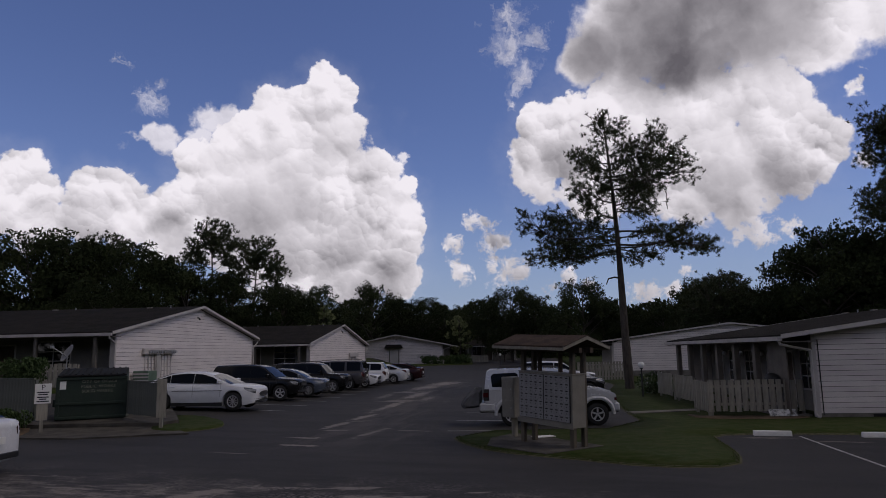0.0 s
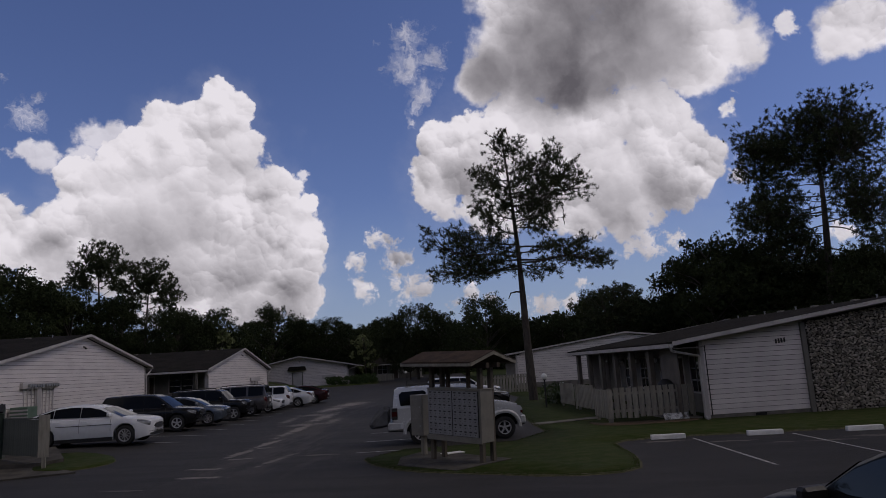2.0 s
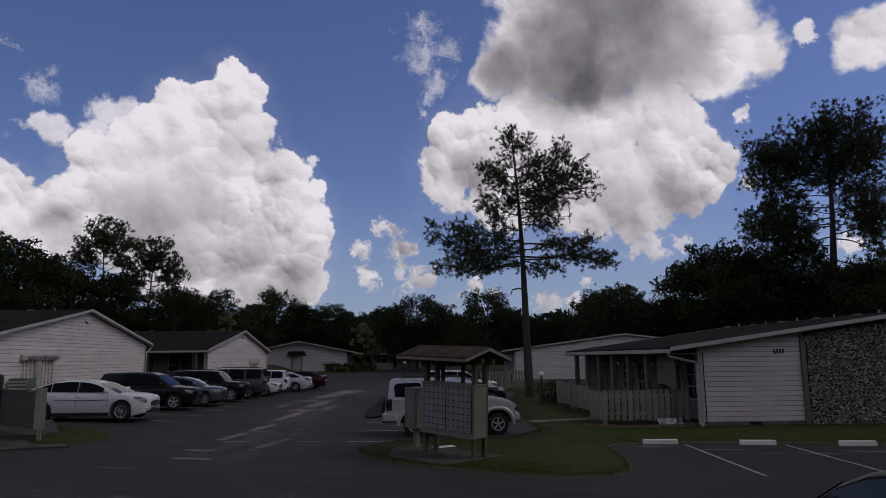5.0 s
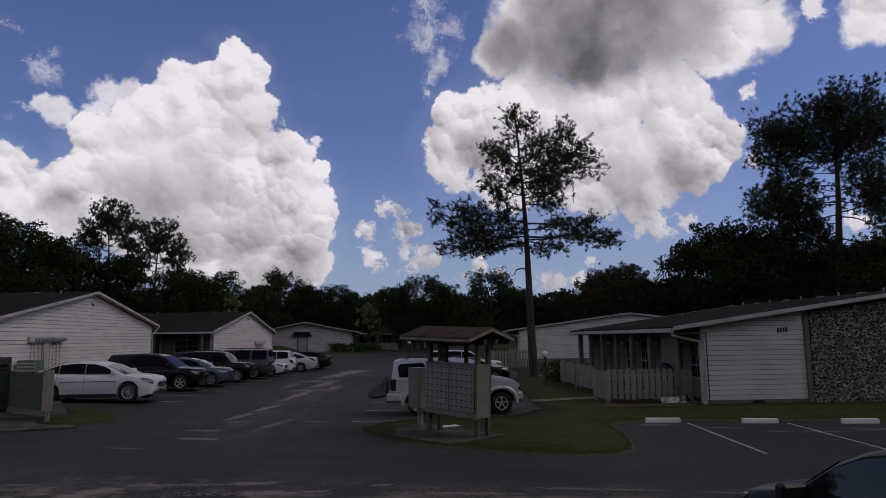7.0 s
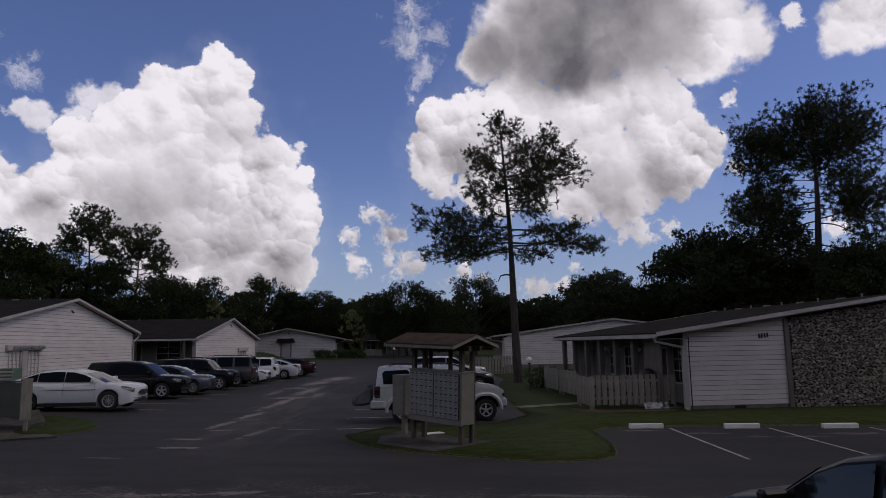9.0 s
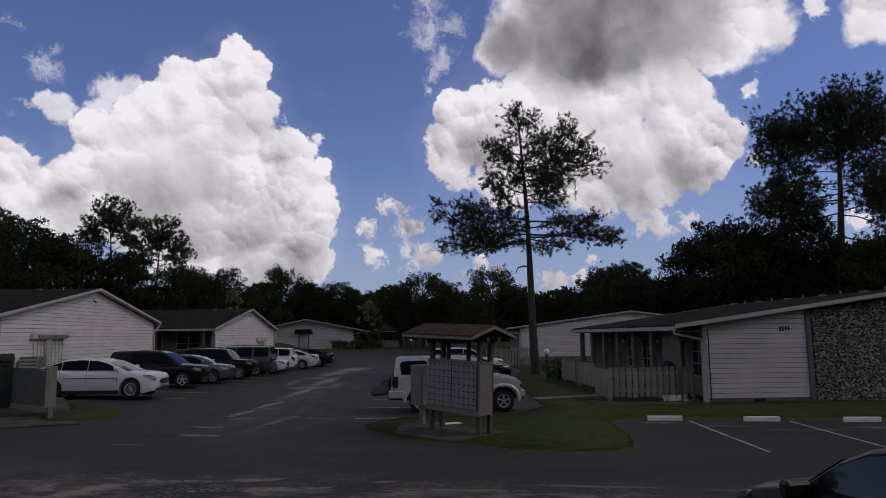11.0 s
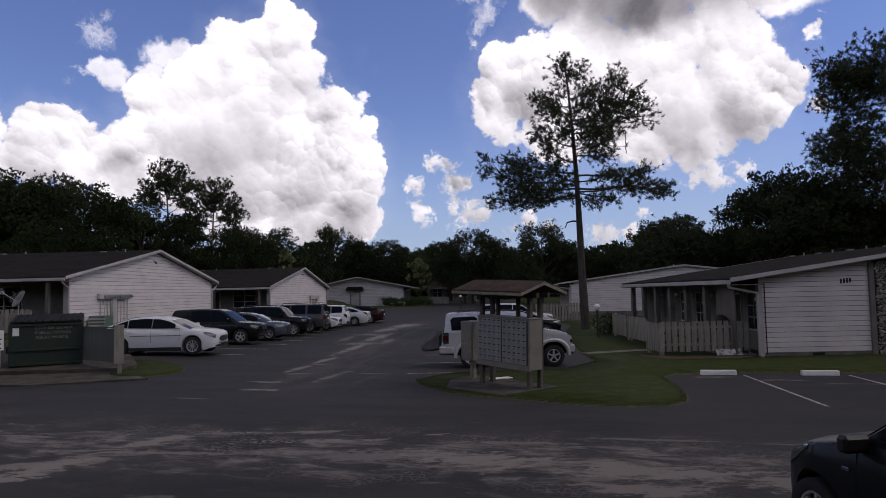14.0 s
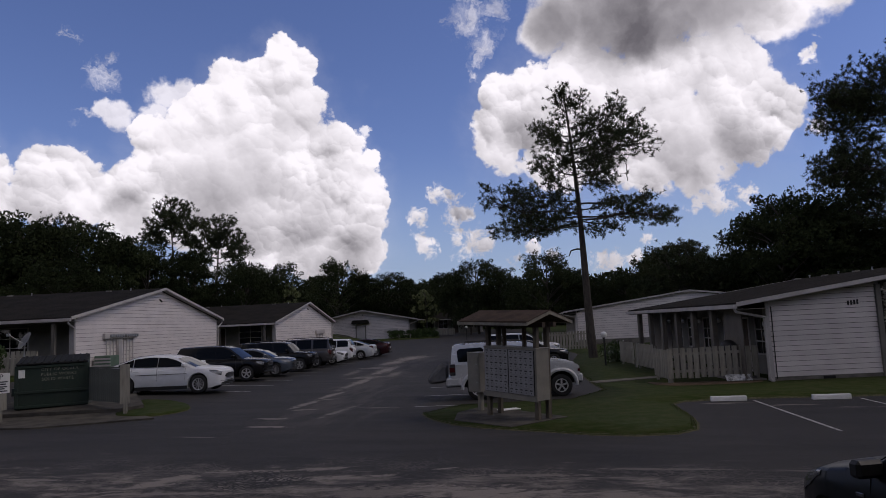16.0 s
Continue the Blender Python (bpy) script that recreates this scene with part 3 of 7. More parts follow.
# ---- houses ----
def wall_panel(bm, x0, x1, z0, z1, thick, holes):
    """A wall in x and z with holes (x0, x1, z0, z1) cut through it, thick along +y: one closed skin."""
    xs = sorted({x0, x1, *(h[0] for h in holes), *(h[1] for h in holes)})
    zs = sorted({z0, z1, *(h[2] for h in holes), *(h[3] for h in holes)})
    solid = {(i, j) for i in range(len(xs) - 1) for j in range(len(zs) - 1)
             if not any(h[0] <= xs[i] and xs[i + 1] <= h[1] and h[2] <= zs[j] and zs[j + 1] <= h[3] for h in holes)}
    made = {}

    def v(i, j, y):
        if (i, j, y) not in made:
            made[i, j, y] = bm.verts.new((xs[i], y, zs[j]))
        return made[i, j, y]

    for i, j in solid:
        ring = [(i, j), (i + 1, j), (i + 1, j + 1), (i, j + 1)]
        bm.faces.new([v(*c, 0) for c in ring])
        bm.faces.new([v(*c, thick) for c in ring[::-1]])
        for (a, b), n in zip(zip(ring, ring[1:] + ring[:1]), ((i, j - 1), (i + 1, j), (i, j + 1), (i - 1, j))):
            if n not in solid:
                bm.faces.new((v(*b, 0), v(*a, 0), v(*a, thick), v(*b, thick)))
    bmesh.ops.recalc_face_normals(bm, faces=bm.faces)
    return bm


def clad(parent, z0, span, board=0.2, lap=0.018, mat=None, x=0.0):
    """Lap siding on a wall that faces +x: one board a course, its ends cut to the slope. span(z): from and to, in y, at that height."""
    z = z0
    while True:
        top_z = z + board - 0.012
        (a, b), (c, d) = span(z), span(top_z)
        if b - a < 0.3:
            break
        if d < c:
            c = d = (c + d) / 2
        bm = bmesh.new()
        co = [(x + 0.002, a, z), (x + 0.02 + lap, a, z), (x + 0.016, c, top_z), (x + 0.002, b, z), (x + 0.02 + lap, b, z), (x + 0.016, d, top_z)]
        v = [bm.verts.new(p) for p in co]
        for f in ((0, 1, 2), (5, 4, 3), (1, 4, 5, 2), (0, 3, 4, 1), (2, 5, 3, 0)):
            bm.faces.new([v[i] for i in f])
        part("board", bm, mat or SIDING, parent)
        z += board
    return z


def window(parent, x0, x1, z0, z1, y, cols=2, rows=2, mat=None):
    """A window that faces -y in a wall at y: frame, bars and one pane a light."""
    mat = mat or TRIM
    w = part("window", wall_panel(bmesh.new(), x0 - 0.06, x1 + 0.06, z0 - 0.06, z1 + 0.06, 0.06, [(x0, x1, z0, z1)]), mat, parent, "painted window frame")
    w.location.y = y - 0.03
    for i in range(cols):
        for j in range(rows):
            a, b = x0 + (x1 - x0) * i / cols, x0 + (x1 - x0) * (i + 1) / cols
            c, d = z0 + (z1 - z0) * j / rows, z0 + (z1 - z0) * (j + 1) / rows
            part("pane", boxed(a + 0.02, b - 0.02, 0.035, 0.045, c + 0.02, d - 0.02), GLASS, w, "dark window glass")
    bars = bmesh.new()
    for i in range(1, cols):
        a = x0 + (x1 - x0) * i / cols
        box(bars, a - 0.022, a + 0.022, 0.012, 0.05, z0, z1)
    for j in range(1, rows):
        c = z0 + (z1 - z0) * j / rows
        box(bars, x0, x1, 0.016, 0.052, c - 0.022, c + 0.022)
    part("glazing_bar", bars, mat, w)
    return w


def house(label, origin, turn, length, width, eave, ridge, base=0.0, over=0.55, over_front=1.1, board=0.2, front=(), siding=None, downpipes=(True, True), group="houses", vents=4, post_y=(), recess=1.5, verge=0.34):
    """A long low house. Local frame: the gable wall stands at x=0 and faces +x, from y=0 (front) to y=width; the house runs to x=-length.
    front: openings of the front wall (kind, x0, x1, z0, z1). siding: (from y, to y) of the boards on the gable."""
    h = thing("house", pose(*origin, 0, 0, turn), label, "house", group)
    mid = width / 2
    slope = (ridge - eave) / mid

    def under(y):
        return eave - 0.05 + slope * (mid - abs(y - mid))

    gable = part("gable_wall", prism(bmesh.new(), [(0, base - 0.6), (width, base - 0.6), (width, under(width)), (mid, under(mid)), (0, under(0))], 0.2, pose(0, 0, 0, 0, 0, 90)), TRIM, h, "pale painted gable wall")
    a, b = siding or (0.0, width)
    # near-black sheet behind the boards, painting the shade in their gaps
    felt = [(a + 0.1, base + 0.05), (b - 0.1, base + 0.05), (b - 0.1, under(b - 0.1) - 0.03)] + ([(mid, under(mid) - 0.03)] if a < mid < b else []) + [(a + 0.1, under(a + 0.1) - 0.03)]
    part("felt", prism(bmesh.new(), felt, 0.003, pose(0.004, 0, 0, 0, 0, 90)), DARK, gable)

    def span(z):
        run = (under(mid) - 0.015 - z) / slope
        return max(a + 0.12, mid - run), min(b - 0.12, mid + run)

    clad(gable, base + 0.1, span, board)
    for y0 in (a, b - 0.12):
        z1 = min(under(y0), under(y0 + 0.12)) - 0.005
        part("corner_board", boxed(0.006, 0.055, y0, y0 + 0.12, base - 0.1, z1), TRIM, gable)
    part("foundation", boxed(0.001, 0.03, 0.0, width, base - 0.6, base + 0.098), CONCRETE, gable)
    part("gable_wall", prism(bmesh.new(), [(0, base - 0.6), (width, base - 0.6), (width, under(width)), (mid, under(mid)), (0, under(0))], 0.2, pose(-length + 0.2, 0, 0, 0, 0, 90)), TRIM, h)
    holes = [(-length + 0.0 + f[1], -length + f[2], base + f[3], base + f[4]) for f in front]
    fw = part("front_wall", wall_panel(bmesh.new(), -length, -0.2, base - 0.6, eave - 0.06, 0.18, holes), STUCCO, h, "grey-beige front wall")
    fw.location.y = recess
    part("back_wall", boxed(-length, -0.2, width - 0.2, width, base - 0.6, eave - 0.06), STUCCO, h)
    # black panel in place of the unlit rooms behind the openings
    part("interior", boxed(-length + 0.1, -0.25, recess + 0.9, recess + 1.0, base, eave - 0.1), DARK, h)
    for f, o in zip(front, holes):
        if f[0] == "window":
            window(fw, *o, 0.0, 2, 3 if f[4] - f[3] > 1.3 else 2)
        elif f[0] == "door":
            d = part("door", boxed(o[0] + 0.03, o[1] - 0.03, 0.05, 0.1, o[2], o[3] - 0.03), DARKWOOD, fw, "dark front door")
            part("handle", tube(bmesh.new(), (o[0] + 0.1, -0.01, o[2] + 1.0), (o[0] + 0.1, 0.05, o[2] + 1.0), 0.03, n=8), STEEL, d)
            part("door_frame", wall_panel(bmesh.new(), o[0] - 0.08, o[1] + 0.08, o[2], o[3] + 0.08, 0.05, [(o[0], o[1], o[2], o[3])]), TRIM, fw).location.y = -0.03
        elif f[0] == "cooler":
            c = part("air_conditioner", boxed(o[0], o[1], -0.12, 0.1, o[2], o[3], bevel=0.02), BLACK_PLASTIC, fw, "dark through-wall air conditioner")
            for i in range(6):
                z = o[2] + (o[3] - o[2]) * (i + 0.5) / 6
                part("slat", boxed(o[0] + 0.03, o[1] - 0.03, -0.135, -0.12, z - 0.012, z + 0.012), STEEL, c)
    # roof: two slabs that reach past the walls
    roof = bmesh.new()
    t = 0.11
    y0, y1 = -over_front, width + over
    for ya, za, yb, zb in ((y0, eave - slope * over_front, mid, ridge), (mid, ridge, y1, eave - slope * over)):
        prism(roof, [(ya, za), (yb, zb), (yb, zb + t), (ya, za + t)], length + 2 * verge, pose(-length - verge, 0, 0, 0, 0, 0) @ Matrix(((0, 1, 0, 0), (1, 0, 0, 0), (0, 0, 1, 0), (0, 0, 0, 1))))
    roof = part("roof", roof, SHINGLE, h, "dark weathered shingle roof")
    for i in range(vents):
        x = -1.6 - (length - 3) * i / max(1, vents - 1)
        y = mid - 0.45
        z = ridge - slope * 0.45 + t
        v = bmesh.new()
        tube(v, (x, y, z - 0.02), (x, y, z + 0.11), 0.035, n=8)
        tube(v, (x, y, z + 0.11), (x, y, z + 0.14), 0.05, n=8)
        part("roof_vent", v, STEEL, roof)
        part("roof_vent", boxed(x - 1.5, x - 1.2, y - 0.1, y + 0.15, z - 0.05, z + 0.06, bevel=0.02), STUCCO, roof)
    # rake boards, fascia and gutter
    for ya, za, yb, zb in ((y0 - 0.02, eave - slope * over_front, mid, ridge), (mid, ridge, y1 + 0.02, eave - slope * over)):
        for x in (verge - 0.005, -length - verge - 0.035):
            part("rake_board", prism(bmesh.new(), [(ya, za - 0.02), (yb, zb - 0.02), (yb, zb + t + 0.01), (ya, za + t + 0.01)], -0.04, pose(x, 0, 0, 0, 0, 90)), TRIM, roof, "pale rake board")
        part("rake_soffit", prism(bmesh.new(), [(ya, za - 0.022), (yb, zb - 0.022), (yb, zb - 0.006), (ya, za - 0.006)], -(verge - 0.11), pose(0.06, 0, 0, 0, 0, 90)), TRIM, roof)
    soffit = bmesh.new()
    z = eave - slope * over_front
    box(soffit, -length - verge, verge, y0 + 0.01, -0.012, z - 0.13, z - 0.105)
    box(soffit, -length + 0.21, -0.21, -0.012, recess - 0.01, z - 0.13, z - 0.105)
    part("soffit", soffit, PORCH, roof)
    gut = bmesh.new()
    box(gut, -length - verge, verge, y0 - 0.13, y0 - 0.003, z - 0.09, z + 0.05)
    part("gutter", gut, TRIM, roof, "pale metal gutter", )
    gut = bmesh.new()
    z2 = eave - slope * over
    box(gut, -length - verge, verge, y1 + 0.003, y1 + 0.13, z2 - 0.09, z2 + 0.05)
    part("gutter", gut, TRIM, roof)
    if downpipes[0]:
        part("downpipe", pipe(bmesh.new(), [(verge - 0.12, y0 - 0.06, z - 0.05), (verge - 0.12, y0 - 0.02, z - 0.2), (0.09, -0.06, z - 0.42), (0.09, -0.06, base + 0.05), (0.3, -0.06, base - 0.02)], 0.045), TRIM, roof, "pale downpipe")
    if downpipes[1]:
        part("downpipe", pipe(bmesh.new(), [(verge - 0.12, y1 + 0.06, z2 - 0.05), (verge - 0.12, y1 + 0.02, z2 - 0.2), (0.09, width + 0.08, z2 - 0.55), (0.09, width + 0.08, base + 0.05), (0.3, width + 0.08, base - 0.02)], 0.045), TRIM, roof, "pale downpipe")
    for x in post_y:
        part("porch_post", boxed(x - 0.08, x + 0.08, -over_front + 0.12, -over_front + 0.28, base - 0.3, z - 0.1, bevel=0.01), PORCH, h, "painted porch post")
    return h


WIN = [("window", 1.0, 2.8, 0.85, 2.25), ("door", 4.0, 4.95, 0.0, 2.1), ("window", 6.4, 8.2, 0.85, 2.25), ("cooler", 6.9, 7.6, 0.25, 0.65)]


def fronts(length, pitch=9.0):
    out = []
    n = int((length - 1) // pitch)
    for i in range(n):
        out += [(f[0], f[1] + i * pitch, f[2] + i * pitch, f[3], f[4]) for f in WIN]
    return out


H1 = house("long low house with pale lap siding on a grass bank", (-15.65, 33.3, 0), -5.6, 27.5, 18.1, 3.62, 5.30, base=0.93, front=[(f[0], 27.5 - f[2] - 2.2, 27.5 - f[1] - 2.2, f[3], f[4]) for f in fronts(27)], over_front=0.75, vents=5, post_y=(-0.6, -3.6, -6.6, -12, -18))
H2 = house("low house with pale siding and a brown-grey shingle roof", (-10.3, 54.8, 0), -7.0, 22.0, 19.4, 3.25, 4.95, base=0.75, front=[(f[0], 22 - f[2] - 0.6, 22 - f[1] - 0.6, f[3], f[4]) for f in fronts(22)], vents=4, over_front=0.8, post_y=(-0.6, -4.2))
H3 = house("distant low house with pale siding and a hooded door", (-12.2, 97.0, 0), -95.0, 26.0, 12.8, 3.46, 4.74, base=0.62, vents=2, over=1.2, verge=1.2, over_front=0.4, front=())
H4 = house("low house with pale siding and a wide gable behind a fence", (15.0, 59.5, 0), -101.0, 22.0, 19.4, 3.06, 4.30, base=0.40, vents=3, over_front=1.1, front=fronts(20))
H5 = house("low house with white lap siding beside a rubble stone wall", (12.37, 22.9, 0), -95.0, 14.2, 17.0, 2.78, 3.95, base=0.06, recess=0.9, over=0.7, verge=0.6, over_front=1.15, board=0.172, siding=(0.0, 3.9), vents=5,
           front=[("window", 1.2, 2.2, 0.75, 2.1), ("window", 3.2, 4.2, 0.75, 2.1), ("window", 5.4, 6.4, 0.75, 2.1), ("window", 8.0, 9.0, 0.75, 2.1), ("door", 9.6, 10.5, 0.0, 2.05), ("window", 11.2, 12.2, 0.75, 2.1)])

H6 = house("distant low house with a dark recessed front among trees", (12.0, 108.0, 0), 0.0, 7.5, 8.0, 3.35, 4.1, base=0.95, vents=1, over_front=1.2, recess=0.4, front=[("window", 0.8, 2.2, 0.8, 2.1), ("door", 3.0, 3.9, 0.0, 2.05), ("window", 4.8, 6.2, 0.8, 2.1)])

# ---- trees ----
def leaves(bm, centre, radius, count, size, rng, flat=0.75):
    for _ in range(count):
        d = Vector((rng.gauss(0, 1), rng.gauss(0, 1), rng.gauss(0, 1)))
        d.normalize()
        p = centre + Vector((d.x, d.y, d.z * flat)) * radius * (0.55 + 0.45 * rng.random())
        q = Euler((rng.uniform(0, 6.3), rng.uniform(0, 6.3), rng.uniform(0, 6.3))).to_matrix()
        s = size * rng.uniform(0.6, 1.3)
        bm.faces.new([bm.verts.new(p + q @ Vector(c) * s) for c in ((-0.5, 0, 0), (0, -0.32, 0.08), (0.5, 0, 0), (0, 0.32, -0.08))])


def limb(bm, pts, r0, r1, n=6):
    rings = []
    for i, p in enumerate(pts):
        a, b = pts[max(0, i - 1)], pts[min(len(pts) - 1, i + 1)]
        q = (b - a).to_track_quat("Z", "Y")
        r = r0 + (r1 - r0) * i / (len(pts) - 1)
        rings.append([bm.verts.new(p + q @ Vector((r * math.cos(6.2832 * k / n), r * math.sin(6.2832 * k / n), 0))) for k in range(n)])
    for a, b in zip(rings, rings[1:]):
        for k in range(n):
            bm.faces.new((a[k], a[(k + 1) % n], b[(k + 1) % n], b[k]))


def broad_tree(seed, height, spread_r, mat, bare=0.16, clumps=70, per=210, size=0.19):
    """A broad-leaved tree: trunk with limbs, and a crown of boughs, each a knot of small leaf clumps, so that the outline is lumpy."""
    rng = random.Random(seed)
    wood, crown = bmesh.new(), bmesh.new()
    top = Vector((rng.uniform(-0.4, 0.4), rng.uniform(-0.4, 0.4), height * 0.8))
    r = 0.022 * height
    limb(wood, [Vector((0, 0, -0.5)), Vector((0.05, 0, height * 0.2)), Vector((0.2, 0.1, height * 0.45)), top], r, r * 0.25, 8)
    for i in range(clumps):
        a = rng.uniform(0, 6.283)
        f = bare + (1 - bare) * (rng.random() ** 0.8)
        reach = spread_r * (math.sin(math.pi * min(1.0, 0.22 + 0.72 * (f - bare) / (1 - bare))) ** 0.75) * rng.uniform(0.40, 1.10)
        c = Vector((reach * math.cos(a), reach * math.sin(a), height * (0.02 + 0.90 * f)))
        if i % 3 == 0:
            s = Vector((0.15, 0.1, max(height * 0.16, c.z - reach * 0.7)))
            limb(wood, [s, s.lerp(c, 0.5) + Vector((0, 0, 0.3)), c], r * 0.35, r * 0.06, 5)
        big = spread_r * rng.uniform(0.15, 0.27)
        leaves(crown, c, big * 0.8, per // 3, size * 1.25, rng)
        for _ in range(5):
            d = Vector((rng.gauss(0, 1), rng.gauss(0, 1), rng.gauss(0.4, 0.8))).normalized() * big * rng.uniform(0.6, 1.15)
            leaves(crown, c + d, big * rng.uniform(0.28, 0.5), per // 7, size, rng, 0.9)
    t = thing("tree", Matrix(), "broad-leaved tree with a dense dark green crown", "tree", "trees behind the houses")
    part("trunk", wood, BARK, t, "dark bark", smooth=True)
    part("crown", crown, mat, t)
    return t


def tuft(bm, p, d, size, rng, blades, broad=0.055):
    """A round brush of needles about a twig's end."""
    d = d.normalized()
    for _ in range(blades):
        s = Vector((rng.gauss(0, 1), rng.gauss(0, 1), rng.gauss(0, 1)))
        e = (d * 0.35 + s.normalized() * 0.9).normalized() * size * rng.uniform(0.6, 1.1)
        w = e.cross(Vector((rng.gauss(0, 1), rng.gauss(0, 1), rng.gauss(0, 1)))).normalized() * size * broad
        o = p + d * rng.uniform(-0.3, 0.3) * size
        bm.faces.new([bm.verts.new(o - w), bm.verts.new(o + w), bm.verts.new(o + e + w * 0.35), bm.verts.new(o + e - w * 0.35)])


def pine(seed, height, limbs, base_r, lean=(0, 0), size=0.30, blades=26, kinks=0.22, thickly=1.0, broad=0.055):
    """A tall pine. limbs: height at the stem, then reach to the side and height of the tip, depth of the foliage on it, and the part of
    its length that is bare. Boughs fork from each limb's outer part, and every bough ends in brushes of needles."""
    rng = random.Random(seed)
    wood, crown = bmesh.new(), bmesh.new()

    def stem(z):
        f = z / height
        return Vector((lean[0] * f + kinks * math.sin(5 * f + seed), lean[1] * f + kinks * math.cos(4 * f), z))

    limb(wood, [stem(height * i / 12) - Vector((0, 0, 0.4 if i == 0 else 0)) for i in range(13)], base_r, base_r * 0.12, 10)
    for k, (root, tx, tz, deep, bare) in enumerate(limbs):
        s = stem(root)
        depth = (0.25 + 0.45 * rng.random()) * max(1.2, abs(tx)) * (1 if k % 2 else -1)
        tip = Vector((tx, depth, tz))
        length = (tip - s).length
        wave = rng.uniform(0, 6)
        pts = []
        for i in range(10):
            f = i / 9
            q = s.lerp(tip, f)
            q.z = s.z + (tip.z - s.z) * f ** 1.5 + 0.055 * length * math.sin(7 * f + wave) * f
            q.x += 0.03 * length * math.sin(9 * f + wave) * f
            q.y += 0.04 * length * math.cos(6 * f + wave) * f
            pts.append(q)
        limb(wood, pts, 0.030 + 0.007 * length, 0.012, 6)
        for _ in range(int(thickly * (6 + 30.0 * length * (1 - bare) * deep))):
            f = bare + (1 - bare) * rng.random() ** 0.8
            i = min(8, int(f * 9))
            p = pts[i].lerp(pts[i + 1], f * 9 - i)
            swell = deep * (0.75 + 0.7 * math.sin(math.pi * min(1.0, 0.15 + 0.8 * (f - bare) / (1.001 - bare))))
            e = p + Vector((rng.gauss(0, 0.60), rng.gauss(0, 0.9), rng.uniform(-0.85, 1.35))) * swell
            bow = (e - p).length
            r = pts[max(0, i - 1)]
            m = r.lerp(e, 0.55) + Vector((rng.gauss(0, 0.08), rng.gauss(0, 0.08), rng.gauss(-0.05, 0.06))) * bow
            limb(wood, [r, m, e], 0.010 + 0.008 * bow, 0.006, 3)
            out = (e - m).normalized() * 0.6 + Vector((0, 0, 0.6))
            tuft(crown, e, out, size * rng.uniform(0.85, 1.2), rng, blades, broad)
            for _ in range(rng.choice((1, 2, 2, 3))):
                o = e + Vector((rng.gauss(0, 1), rng.gauss(0, 1), rng.gauss(0, 0.8))) * size * 1.1
                limb(wood, [m.lerp(e, 0.7), o], 0.008, 0.005, 3)
                tuft(crown, o, out + Vector((rng.gauss(0, 0.5), rng.gauss(0, 0.5), 0)), size * rng.uniform(0.7, 1.05), rng, blades, broad)
    t = thing("pine_tree", Matrix(), "tall pine with a bare trunk and an open needled crown", "tree")
    part("trunk", wood, BARK, t, "grey-brown scaly bark", smooth=True)
    part("crown", crown, NEEDLE, t, "dark green needles")
    return t


# the pine on the lawn: an open crown in storeys, heaviest low down, with one long limb to either side
HIGH = [(15.2, -1.5, 15.9, 0.45, 0.3), (15.6, 0.4, 16.0, 0.35, 0.3), (15.9, -0.9, 16.5, 0.35, 0.0), (13.7, -3.0, 14.7, 0.45, 0.4), (13.2, -2.3, 13.8, 0.40, 0.4), (14.2, 1.2, 15.1, 0.30, 0.4), (13.2, 2.6, 15.1, 0.45, 0.4),
        (12.6, 4.0, 14.4, 0.55, 0.4), (12.0, 4.3, 12.7, 0.55, 0.4), (12.8, 2.2, 13.9, 0.55, 0.3), (12.2, -2.3, 13.0, 0.38, 0.35), (13.6, 0.5, 14.3, 0.45, 0.2), (11.2, -3.0, 11.9, 0.40, 0.4), (12.0, -1.4, 12.3, 0.40, 0.2),
        (11.0, 2.2, 11.4, 0.60, 0.3), (11.6, 1.3, 12.0, 0.45, 0.2), (10.6, 1.8, 10.5, 0.40, 0.3)]
LOW = [(9.6, -4.9, 10.8, 0.55, 0.5), (8.8, -6.2, 9.5, 0.60, 0.5), (8.2, -6.4, 8.2, 0.45, 0.45), (8.0, -4.6, 7.6, 0.40, 0.5), (8.6, -4.2, 9.2, 0.65, 0.4), (10.2, -2.4, 11.0, 0.30, 0.45), (9.0, -2.0, 9.9, 0.50, 0.3),
       (8.2, -1.8, 8.3, 0.40, 0.4), (9.4, 4.6, 9.7, 0.25, 0.5), (9.0, 2.3, 9.2, 0.25, 0.4), (8.6, 5.5, 8.6, 0.45, 0.6), (8.4, 4.6, 8.0, 0.35, 0.65), (8.3, 2.3, 7.8, 0.32, 0.4), (7.9, 1.0, 7.5, 0.28, 0.3)]
HIGH = [(a, b * 0.94, c, d * 1.08, e * 0.5) for a, b, c, d, e in HIGH]
LOW = [(a, b * 0.95, c, d, e * 0.75) for a, b, c, d, e in LOW]
p = pine(11, 16.6, HIGH + LOW, 0.285, lean=(-0.8, 0), size=0.20, blades=22, kinks=0.10, thickly=1.4, broad=0.065)
p.matrix_world = pose(11.3, 40.8, 0.02, 0, 0, -16)
moss = bmesh.new()
for i in range(14):
    z = 12.0 - 0.10 * i
    x = 2.65 + 0.03 * math.sin(i * 1.7)
    tube(moss, (x, 0, z), (x + 0.02 * math.sin(i), 0.01, z - 0.11), 0.035, 0.02, 4)
part("hanging_moss", moss, BARK, p, "hanging grey moss")
stub = bmesh.new()
limb(stub, [Vector((-0.2, 0, 6.55)), Vector((-0.65, 0, 6.62)), Vector((-1.0, 0, 6.55)), Vector((-1.15, 0, 6.2))], 0.07, 0.03, 6)
part("broken_limb", stub, BARK, p, "bare broken limb")

